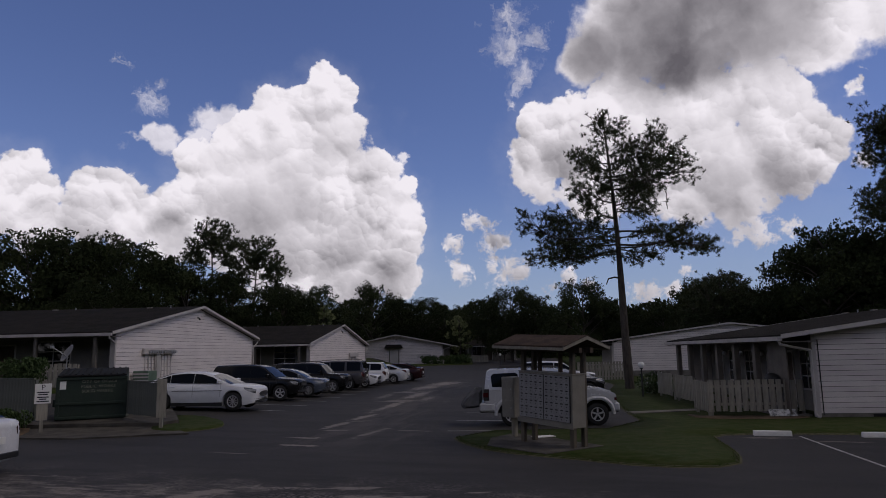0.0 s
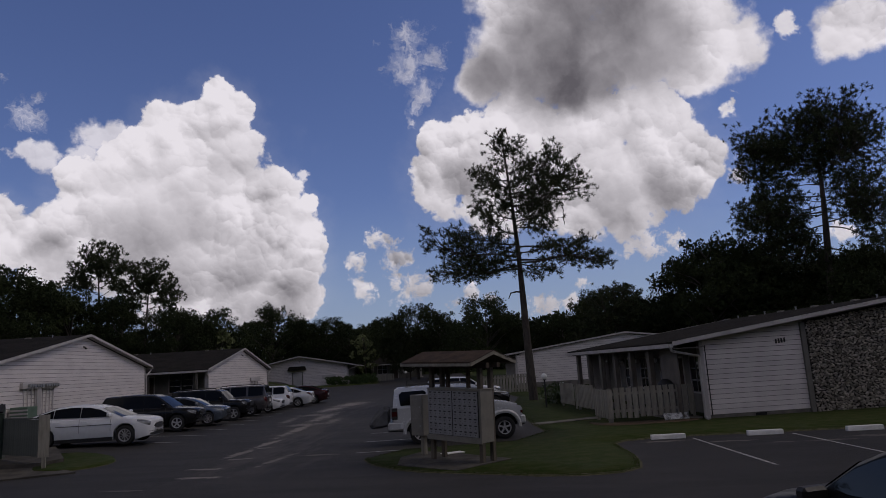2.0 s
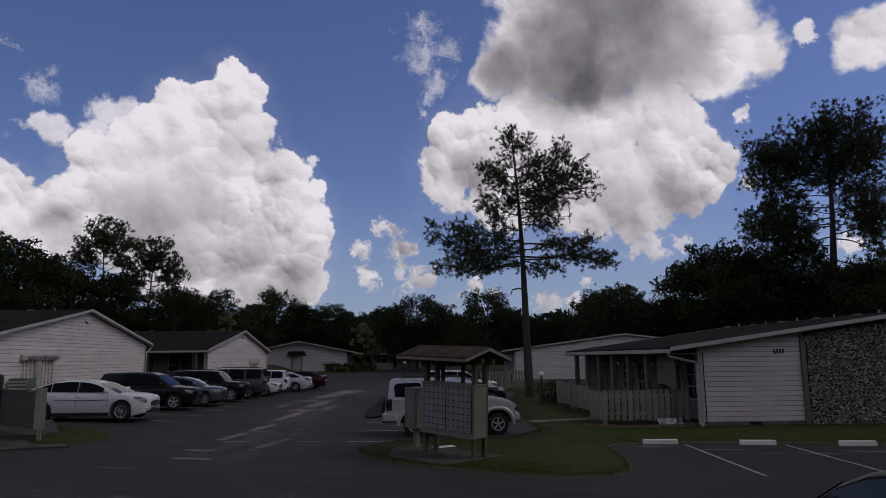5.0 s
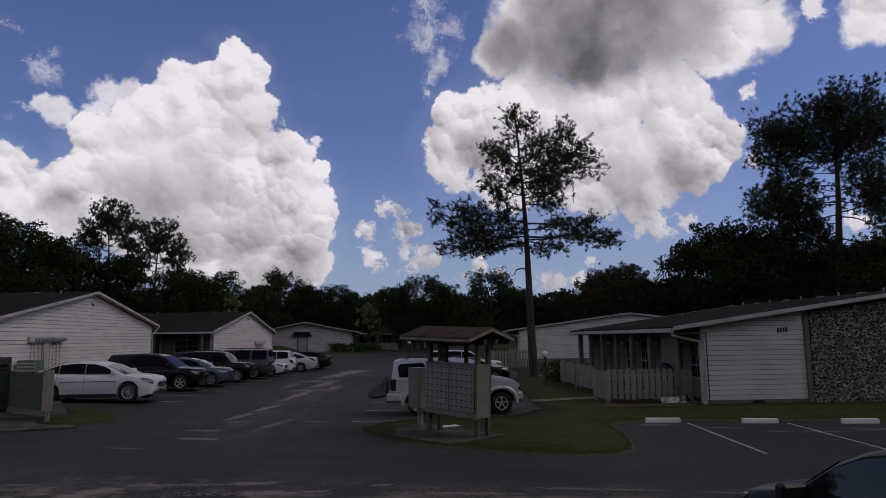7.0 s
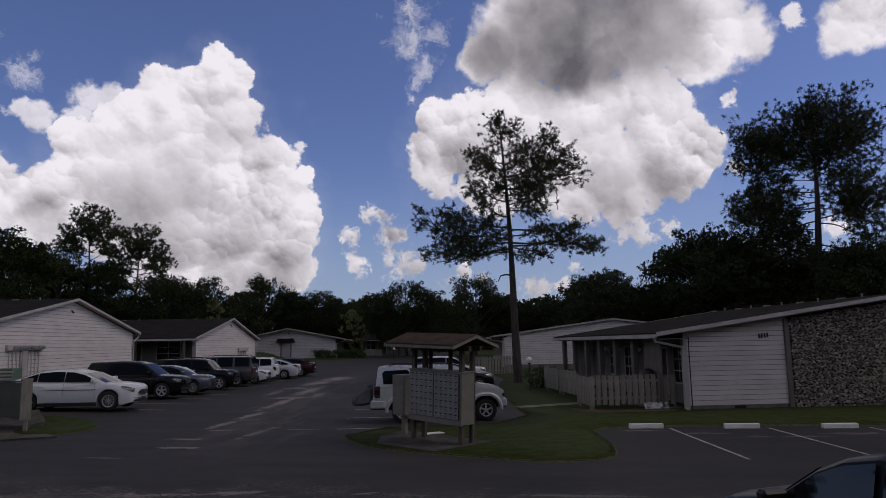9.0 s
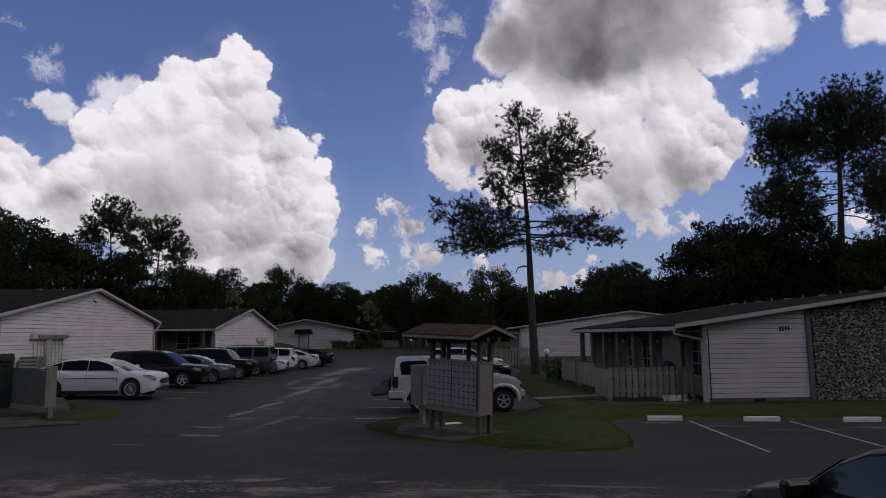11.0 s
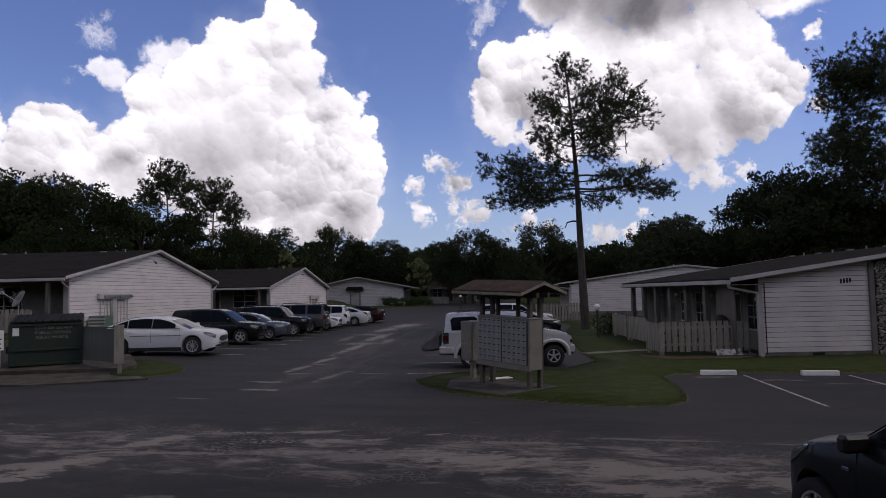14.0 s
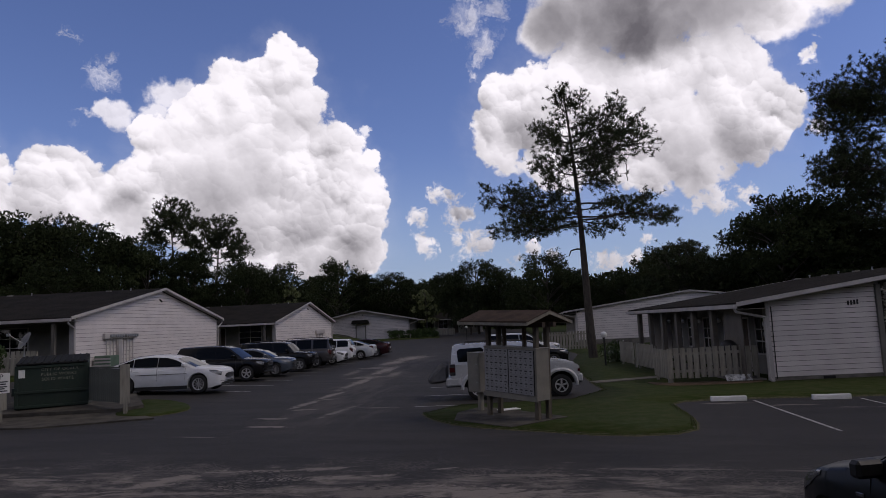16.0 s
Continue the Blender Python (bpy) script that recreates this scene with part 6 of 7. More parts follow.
def wheel(parent, x, y, r, spokes, rim_mat, rim=0.64, name="wheel"):
    s = 1 if y > 0 else -1
    w = new(name)
    w.parent = parent
    w.location = (x, y, r)
    tyre = bmesh.new()
    prof = [(0.62, -0.10), (0.93, -0.115), (1.0, -0.085), (1.0, 0.075), (0.95, 0.108), (0.66, 0.10)]
    n = 28
    rings = [[tyre.verts.new((r * q * math.cos(6.2832 * k / n), s * o, r * q * math.sin(6.2832 * k / n))) for k in range(n)] for q, o in prof]
    for a, b in zip(rings, rings[1:]):
        for k in range(n):
            tyre.faces.new((a[k], a[(k + 1) % n], b[(k + 1) % n], b[k]))
    bmesh.ops.recalc_face_normals(tyre, faces=tyre.faces)
    part("tyre", tyre, RUBBER, w, "black tyre", smooth=True)
    rb = bmesh.new()
    R = r * rim
    tube(rb, (0, -0.09 * s, 0), (0, 0.03 * s, 0), R * 0.96, n=24)
    part("hub_well", rb, DARK, w)
    sp = bmesh.new()
    for k in range(spokes):
        a = 6.2832 * k / spokes
        m = Matrix.Rotation(a, 4, "Y")
        wd = 0.62 * R / spokes if spokes > 7 else 0.8 * R / spokes
        box(sp, -wd * 0.8, wd * 0.8, min(0.035 * s, 0.075 * s), max(0.035 * s, 0.075 * s), 0.05, R * 0.97, m)
    ring = [(0.90, 0.032), (0.90, 0.085), (1.02, 0.092), (1.02, 0.04)]
    rings = [[sp.verts.new((R * q * math.cos(6.2832 * k / n), s * o, R * q * math.sin(6.2832 * k / n))) for k in range(n)] for q, o in ring]
    for a, b in zip(rings, rings[1:]):
        for k in range(n):
            sp.faces.new((a[k], a[(k + 1) % n], b[(k + 1) % n], b[k]))
    tube(sp, (0, 0.03 * s, 0), (0, 0.085 * s, 0), R * 0.22, n=12)
    bmesh.ops.recalc_face_normals(sp, faces=sp.faces)
    part("rim", sp, rim_mat, w, "spoked alloy rim")


def car(label, category, colour, m, size, deck, cabin, wheels, doors, spokes=10, tyre=0.33, rim_mat=None, group="parked cars", sill=0.20, cladding=None, lamp=(0.62, 0.74), tail=(0.78, 0.98), rack=False, windows=None, side_glass=None, roofmat=None, nose_round=0.5, sedan=True, lamp_len=0.48, tail_len=0.36, tail_span=(6.2, 8.0), moulding=False, mirror_x=None, curve=0.24):
    """A car that faces +x. size: length, width, height. deck: the line of bonnet, waist and boot, (x, z) from nose to tail.
    cabin: (x, z) of the foot of the windscreen, the roof's points, the foot of the rear window. wheels: x of the axles. doors: x of the door seams."""
    L, W, H = size
    c = thing("car", m, label, category, group)
    hw = W / 2
    ra = tyre + 0.065

    def bow(x, y):
        """Nose and tail curve back towards the sides."""
        back = min(1.0, abs(y) / hw) ** 2.2
        return x - curve * back * ease((x - L / 2 + 0.75) / 0.75) + 0.13 * back * ease((-x - L / 2 + 0.55) / 0.55)


    def half(x):
        e = abs(x) / (L / 2)
        return hw * (1 - nose_round * max(0.0, e - 0.72) ** 2 * 4.2 if e > 0.72 else 1.0)

    xs = sorted({*np.linspace(-L / 2 + 0.06, L / 2 - 0.06, 47), *(w + k * ra for w in wheels for k in (-1.0, -0.97, -0.85, -0.6, -0.3, 0, 0.3, 0.6, 0.85, 0.97, 1.0))})
    body = bmesh.new()
    rows, shell = [], {}

    def section(x):
        """The outline of one half of the body at x, from the floor's middle to the top's."""
        w = half(x)
        zt = lerp_line(deck, x)
        e = abs(x) / (L / 2)
        zb = sill + (0.10 * max(0.0, e - 0.85) / 0.15)
        arch = False
        for a in wheels:
            if abs(x - a) < ra:
                zb = max(zb, tyre + math.sqrt(ra * ra - (x - a) ** 2))
                arch = True
        inner = 0.60 if arch else 0.9
        mid = max(zb + 0.03, sill + (zt - sill) * 0.50)
        prof = [(0.0, sill + 0.05), (w * 0.58, sill + 0.05), (w * inner, zb), (w * 0.965, zb), (w * 0.995, zb + 0.04), (w, mid), (w * 0.99, mid + (zt - mid) * 0.45), (w * 0.955, mid + (zt - mid) * 0.82), (w * 0.90, zt - 0.015), (w * 0.62, zt + 0.018), (0.0, zt + 0.03)]
        return prof

    def blunt(prof, f, up):
        """The same outline drawn in, for the rounded ends."""
        zc = 0.62 * prof[5][1] + 0.38 * prof[3][1]
        return [(y * (1 - f), zc + (z - zc) * (1 - f * up)) for y, z in prof]

    outline = [(x, section(x)) for x in xs]
    tail_s, nose_s = outline[0][1], outline[-1][1]
    outline = [(-L / 2, blunt(tail_s, 0.30, 0.8)), (-L / 2 + 0.012, blunt(tail_s, 0.14, 0.8)), (-L / 2 + 0.035, blunt(tail_s, 0.05, 0.9))] + outline + [(L / 2 - 0.035, blunt(nose_s, 0.05, 0.9)), (L / 2 - 0.012, blunt(nose_s, 0.14, 0.8)), (L / 2, blunt(nose_s, 0.30, 0.8))]
    for x, prof in outline:
        rows.append([body.verts.new((bow(x, y), y, z)) for y, z in prof] + [body.verts.new((bow(x, y), -y, z)) for y, z in prof[1:-1]][::-1])
    n = len(rows[0])

    def lens(name, x0, x1, i0, i1, s, mat, label, steps=8):
        """A lamp lens that lies on the body between x0 and x1, from place i0 to i1 of its outline."""
        bm = bmesh.new()
        grid = []
        for k in range(steps + 1):
            x = x0 + (x1 - x0) * k / steps
            near = [(xa, pa) for xa, pa in outline]
            for (xa, pa), (xb, pb) in zip(near, near[1:]):
                if xa <= x <= xb:
                    t = (x - xa) / max(1e-6, xb - xa)
                    pr = [(ya + (yb - ya) * t, za + (zb - za) * t) for (ya, za), (yb, zb) in zip(pa, pb)]
                    break
            line = []
            taper = k / steps
            for q in range(5):
                f = i0 + (i1 - i0) * q / 4
                mid_f = (i0 + i1) / 2
                f = mid_f + (f - mid_f) * (0.35 + 0.65 * taper)
                i = min(len(pr) - 2, int(f))
                y = pr[i][0] + (pr[i + 1][0] - pr[i][0]) * (f - i)
                z = pr[i][1] + (pr[i + 1][1] - pr[i][1]) * (f - i)
                line.append(bm.verts.new((bow(x, y) + (0.008 if x > 0 else -0.008) * taper, s * (y + 0.007), z + 0.004)))
            grid.append(line)
        for a, b in zip(grid, grid[1:]):
            for q in range(4):
                bm.faces.new((a[q], b[q], b[q + 1], a[q + 1]))
        bmesh.ops.recalc_face_normals(bm, faces=bm.faces)
        part(name, bm, mat, c, label, smooth=True)

    for a, b in zip(rows, rows[1:]):
        for i in range(n):
            j = (i + 1) % n
            body.faces.new((a[i], b[i], b[j], a[j]))
    body.faces.new(rows[0])
    body.faces.new(rows[-1][::-1])
    bmesh.ops.recalc_face_normals(body, faces=body.faces)
    body = part("body", body, colour, c, smooth=True)
    body.data.set_sharp_from_angle(angle=radians(38))
    for a in wheels:
        part("wheel_well", boxed(a - ra * 1.02, a + ra * 1.02, -hw * 0.80, hw * 0.80, sill + 0.06, tyre + ra * 0.92), DARK, c)
        for s in (-1, 1):
            wheel(c, a, s * (hw - 0.115), tyre, spokes, rim_mat or ALLOY)
    # cabin
    zroof = max(z for _, z in cabin)
    belt_in, roof_in = 0.90, 0.70 if sedan else 0.76

    def side(x, z):
        zb = lerp_line(deck, x)
        f = min(1.0, max(0.0, (z - zb) / max(0.05, zroof - zb)))
        return half(x) * (belt_in + (roof_in - belt_in) * f)

    top = bmesh.new()
    xs2 = sorted({*np.linspace(cabin[-1][0], cabin[0][0], 30), *(p[0] for p in cabin)})
    rows = []
    for x in xs2:
        zt = max(lerp_line(cabin, x), lerp_line(deck, x) - 0.01)
        zb = lerp_line(deck, x) - 0.02
        wt, wb = side(x, zt), half(x) * belt_in
        rows.append([top.verts.new(p) for p in ((x, wb, zb), (x, wt, max(zb, zt - 0.045)), (x, wt * 0.93, max(zb, zt - 0.012)), (x, wt * 0.5, zt + 0.012), (x, 0, zt + 0.018), (x, -wt * 0.5, zt + 0.012), (x, -wt * 0.93, max(zb, zt - 0.012)), (x, -wt, max(zb, zt - 0.045)), (x, -wb, zb))])
    for a, b in zip(rows, rows[1:]):
        for i in range(8):
            top.faces.new((a[i], b[i], b[i + 1], a[i + 1]))
    bmesh.ops.recalc_face_normals(top, faces=top.faces)
    top = part("cabin", top, roofmat or colour, c, smooth=True)
    top.data.set_sharp_from_angle(angle=radians(40))

    # glass lies on the cabin, a few millimetres proud
    def glass(name, x0, z0, x1, z1, up):
        bm = bmesh.new()
        rows = []
        for i in range(6):
            f = i / 5
            x = x0 + (x1 - x0) * f
            z = lerp_line(cabin, x)
            w = side(x, z)
            rows.append([bm.verts.new((x + up[0], y * w, z + up[1] + lift)) for y, lift in ((0.90, 0.004), (0.5, 0.014), (0, 0.020), (-0.5, 0.014), (-0.90, 0.004))])
        for a, b in zip(rows, rows[1:]):
            for i in range(4):
                bm.faces.new((a[i], a[i + 1], b[i + 1], b[i]))
        bmesh.ops.recalc_face_normals(bm, faces=bm.faces)
        part(name, bm, CARGLASS, c, "dark tinted glass", smooth=True)

    (xa, za), (xb, zb_) = cabin[0], cabin[1]
    glass("windscreen", xa - 0.04, za, xb + 0.03, zb_, (0.004, 0.005))
    (xc, zc), (xd, zd) = cabin[-2], cabin[-1]
    glass("rear_window", xc - 0.03, zc, xd + 0.05, zd, (-0.006, 0.005))
    posts = windows or []
    for x0, x1 in posts:
        for s in (-1, 1):
            bm = bmesh.new()
            lo, hi = [], []
            for i in range(9):
                x = x0 + (x1 - x0) * i / 8
                zb = lerp_line(deck, x) + 0.035
                zt = lerp_line(cabin, x) - 0.065
                zt = max(zt, zb + 0.004)
                lo.append(bm.verts.new((x, s * (side(x, zb) + 0.02), zb)))
                hi.append(bm.verts.new((x, s * (side(x, zt) + 0.02), zt)))
            for i in range(8):
                bm.faces.new((lo[i], lo[i + 1], hi[i + 1], hi[i]) if s < 0 else (lo[i + 1], lo[i], hi[i], hi[i + 1]))
            part("side_window", bm, side_glass or SIDEGLASS, c, "dark tinted glass")
    # seams, handles, mirrors
    for x in doors:
        for s in (-1, 1):
            zt = lerp_line(deck, x)
            y = half(x)
            seam = bmesh.new()
            pts = [(0.962, 0.30 if not cladding else 0.36), (1.001, 0.30 + (zt - 0.3) * 0.35), (0.997, 0.30 + (zt - 0.3) * 0.62), (0.962, zt - 0.09), (0.915, zt - 0.02)]
            for (fa, a), (fb, b) in zip(pts, pts[1:]):
                tube(seam, (x, s * y * fa, a), (x, s * y * fb, b), 0.006, n=4)
            part("door_seam", seam, BLACK_PLASTIC, c)
    for x in doors[1:]:
        for s in (-1, 1):
            z = lerp_line(deck, x + 0.2) - 0.15
            part("door_handle", boxed(x + 0.08, x + 0.30, min(s * half(x) * 0.965, s * (half(x) * 0.985 + 0.012)), max(s * half(x) * 0.965, s * (half(x) * 0.985 + 0.012)), z, z + 0.035, bevel=0.006), colour, c)
    for s in (-1, 1):
        x = xa - 0.42 if mirror_x is None else mirror_x
        z = lerp_line(deck, x) + (0.03 if mirror_x is None else -0.07)
        y0, y1 = sorted((s * hw * 0.90, s * (hw + 0.17)))
        part("mirror", boxed(x - 0.06, x + 0.07, y0, y1, z, z + 0.15, bevel=0.03), colour if mirror_x is None and (not cladding or cladding is colour or moulding) else BLACK_PLASTIC, c)
    # nose and tail
    xn = L / 2
    for s in (-1, 1):
        lens("headlight", xn - lamp_len, xn - 0.012, 6.0, 7.9, s, LAMP, "clear headlamp lens")
        lens("tail_light", -xn + tail_len, -xn + 0.002, *tail_span, s, REDLENS, "red tail lamp")
    def strap(name, z0, z1, wide, depth, mat, parent, label="", proud=0.012):
        """A band across the nose that follows its curve."""
        bm = bmesh.new()
        ring = []
        for k in range(13):
            y = hw * wide * (k / 6 - 1)
            x = bow(xn, y) + proud
            drop = 0.03 * (abs(k / 6 - 1)) ** 4 * (z1 - z0) / 0.1
            ring.append([bm.verts.new(p) for p in ((x, y, z0 + drop), (x, y, z1 - drop), (x - depth, y, z1 - drop), (x - depth, y, z0 + drop))])
        for p, q in zip(ring, ring[1:]):
            for j in range(4):
                bm.faces.new((p[j], q[j], q[(j + 1) % 4], p[(j + 1) % 4]))
        bm.faces.new(ring[0][::-1])
        bm.faces.new(ring[-1])
        bmesh.ops.recalc_face_normals(bm, faces=bm.faces)
        return part(name, bm, mat, parent, label)

    z0, z1 = lamp[0] - 0.08, lamp[1] - 0.01
    grille = strap("grille", z0, z1, 0.44, 0.08, BLACK_PLASTIC, c)
    for i in range(3):
        z = z0 + 0.015 + i * (z1 - z0 - 0.03) / 3
        strap("grille_bar", z, z + 0.026, 0.42, 0.03, CHROME, grille, proud=0.022)
    strap("air_intake", sill + 0.09, sill + 0.20, 0.74, 0.08, BLACK_PLASTIC, c)
    strap("bumper_line", sill + 0.235, sill + 0.247, 0.80, 0.05, BLACK_PLASTIC, c, proud=0.006)
    part("number_plate", boxed(-xn - 0.02, -xn + 0.02, -0.16, 0.16, tail[0] - 0.16, tail[0] - 0.02), OPAL, c, "blank pale plate")
    part("rear_valance", boxed(-xn - 0.012, -xn + 0.1, -hw * 0.66, hw * 0.66, sill + 0.10, sill + 0.22, bevel=0.015), BLACK_PLASTIC, c)
    if moulding:
        for s in (-1, 1):
            y0, y1 = sorted((s * hw * 0.985, s * (hw + 0.008)))
            part("side_moulding", boxed(wheels[1] + ra + 0.03, wheels[0] - ra - 0.03, y0, y1, 0.78, 0.80, bevel=0.004), BLACK_PLASTIC, c)
    if cladding:
        for s in (-1, 1):
            y0, y1 = sorted((s * hw * 0.96, s * (hw + 0.012)))
            part("sill_trim", boxed(min(wheels) + ra, max(wheels) - ra, y0, y1, sill - 0.01, sill + 0.13, bevel=0.01), cladding, c)
    if rack:
        for s in (-1, 1):
            part("roof_rail", pipe(bmesh.new(), [(cabin[1][0] - 0.25, s * hw * 0.60, zroof - 0.0), (cabin[1][0] - 0.35, s * hw * 0.60, zroof + 0.06), (cabin[-2][0] + 0.3, s * hw * 0.60, zroof + 0.06), (cabin[-2][0] + 0.2, s * hw * 0.60, zroof + 0.0)], 0.02), BLACK_PLASTIC, c)
    return c


def sedan(label, colour, m, L=4.9, H=1.47, W=1.85, **k):
    s = L / 4.9
    h = H / 1.47
    deck = [(2.45 * s, 0.72 * h), (2.42 * s, 0.80 * h), (2.32 * s, 0.855 * h), (1.95 * s, 0.915 * h), (1.2 * s, 0.985 * h), (0.0, 1.0 * h), (-1.4 * s, 1.04 * h), (-2.0 * s, 1.09 * h), (-2.36 * s, 1.08 * h), (-2.45 * s, 0.95 * h)]
    cabin = [(1.38 * s, 0.96 * h), (0.58 * s, 1.34 * h), (0.2 * s, 1.435 * h), (-0.4 * s, 1.47 * h), (-1.0 * s, 1.425 * h), (-2.05 * s, 1.085 * h)]
    k.setdefault("windows", [(1.0 * s, -0.08 * s), (-0.11 * s, -1.02 * s), (-1.05 * s, -1.62 * s)])
    k.setdefault("spokes", 10)
    return car(label, "car", colour, m, (L, W, H), deck, cabin, (1.5 * s, -1.35 * s), (1.0 * s, -0.1 * s, -1.08 * s), **k)


def suv(label, colour, m, L=4.75, H=1.76, W=1.9, **k):
    s = L / 4.75
    h = H / 1.76
    deck = [(2.375 * s, 0.72 * h), (2.32 * s, 0.92 * h), (2.1 * s, 0.99 * h), (1.05 * s, 1.10 * h), (0, 1.10 * h), (-1.6 * s, 1.13 * h), (-2.25 * s, 1.14 * h), (-2.375 * s, 1.05 * h)]
    cabin = [(1.22 * s, 1.08 * h), (0.50 * s, 1.62 * h), (0.2 * s, 1.72 * h), (-0.6 * s, 1.76 * h), (-1.95 * s, 1.72 * h), (-2.32 * s, 1.14 * h)]
    k.setdefault("windows", [(0.88 * s, -0.11 * s), (-0.16 * s, -1.11 * s), (-1.17 * s, -2.0 * s)])
    k.setdefault("tyre", 0.36)
    k.setdefault("sill", 0.27)
    k.setdefault("lamp", (0.74, 0.90))
    k.setdefault("tail", (0.92, 1.20))
    k.setdefault("spokes", 5)
    k.setdefault("nose_round", 0.40)
    k.setdefault("tail_len", 0.16)
    k.setdefault("tail_span", (5.6, 8.0))
    k.setdefault("lamp_len", 0.36)
    return car(label, "car", colour, m, (L, W, H), deck, cabin, (1.42 * s, -1.36 * s), (0.9 * s, -0.13 * s, -1.14 * s), sedan=False, **k)


def boxy(label, colour, m, L=4.45, H=1.78, W=1.84, **k):
    s = L / 4.45
    h = H / 1.78
    deck = [(2.225 * s, 0.72 * h), (2.215 * s, 0.99 * h), (2.02 * s, 1.07 * h), (1.0 * s, 1.14 * h), (0, 1.13 * h), (-2.15 * s, 1.14 * h), (-2.225 * s, 1.04 * h)]
    cabin = [(1.10 * s, 1.12 * h), (0.62 * s, 1.66 * h), (0.42 * s, 1.735 * h), (-0.5 * s, 1.78 * h), (-2.02 * s, 1.75 * h), (-2.20 * s, 1.14 * h)]
    k.setdefault("windows", [(0.72 * s, -0.12 * s), (-0.22 * s, -1.05 * s), (-1.18 * s, -1.98 * s)])
    k.setdefault("tail_len", 0.14)
    k.setdefault("tail_span", (5.4, 8.0))
    k.setdefault("lamp_len", 0.22)
    k.setdefault("nose_round", 0.30)
    k.setdefault("spokes", 5)
    k.setdefault("tyre", 0.365)
    k.setdefault("sill", 0.33)
    k.setdefault("lamp", (0.80, 0.97))
    k.setdefault("tail", (0.95, 1.25))
    return car(label, "car", colour, m, (L, W, H), deck, cabin, (1.40 * s, -1.30 * s), (0.86 * s, -0.17 * s, -1.10 * s), sedan=False, **k)


def parked(x, y, turn):
    """The pose of a car on the lot."""
    return pose(x, y, rise(x, y) + 0.004, 0, 0, turn)


def by_wheel(wx, wy, turn, ax, ay):
    """The pose of a car whose wheel at (ax, ay) of its own frame stands at (wx, wy)."""
    a = radians(turn)
    return parked(wx - ax * math.cos(a) + ay * math.sin(a), wy - ax * math.sin(a) - ay * math.cos(a), turn)


# the row along the western houses, some nose out, some tail out
sedan("white four-door sedan parked nose out with chrome grille", WHITE, by_wheel(-8.25, 28.0, -5, 1.58, -0.82), L=5.1, H=1.54, W=1.93, tyre=0.36, spokes=10, moulding=True, cladding=BLACK_PLASTIC)
suv("black sport utility car parked nose out", BLACK, by_wheel(-7.75, 34.0, -6, 1.42, -0.83), L=4.7, H=1.72)
sedan("blue-grey compact sedan parked nose out", BLUEGREY, by_wheel(-6.9, 37.0, -6, 1.45, -0.80), L=4.55, H=1.46, W=1.78)
boxy("black boxy utility car parked nose out", BLACK, by_wheel(-6.3, 40.6, -7, 1.35, -0.83), L=4.5, H=1.74, rack=True)
boxy("grey utility wagon parked tail out", GREY, parked(-7.1, 45.2, 173), L=4.9, H=1.80, rack=True)
sedan("small white sedan parked nose out", WHITE, parked(-6.3, 48.0, -7), L=4.5, H=1.40, W=1.75)
suv("white crossover car parked tail out", WHITE, parked(-6.0, 51.2, 173), L=4.5, H=1.64, W=1.84, sill=0.22, tyre=0.34)
sedan("silver sedan parked tail out", SILVER, parked(-4.7, 54.6, 172), L=4.7, H=1.45)
sedan("very dark red sedan parked tail out", DARKRED, parked(-3.7, 58.2, 172), L=4.8, H=1.46)

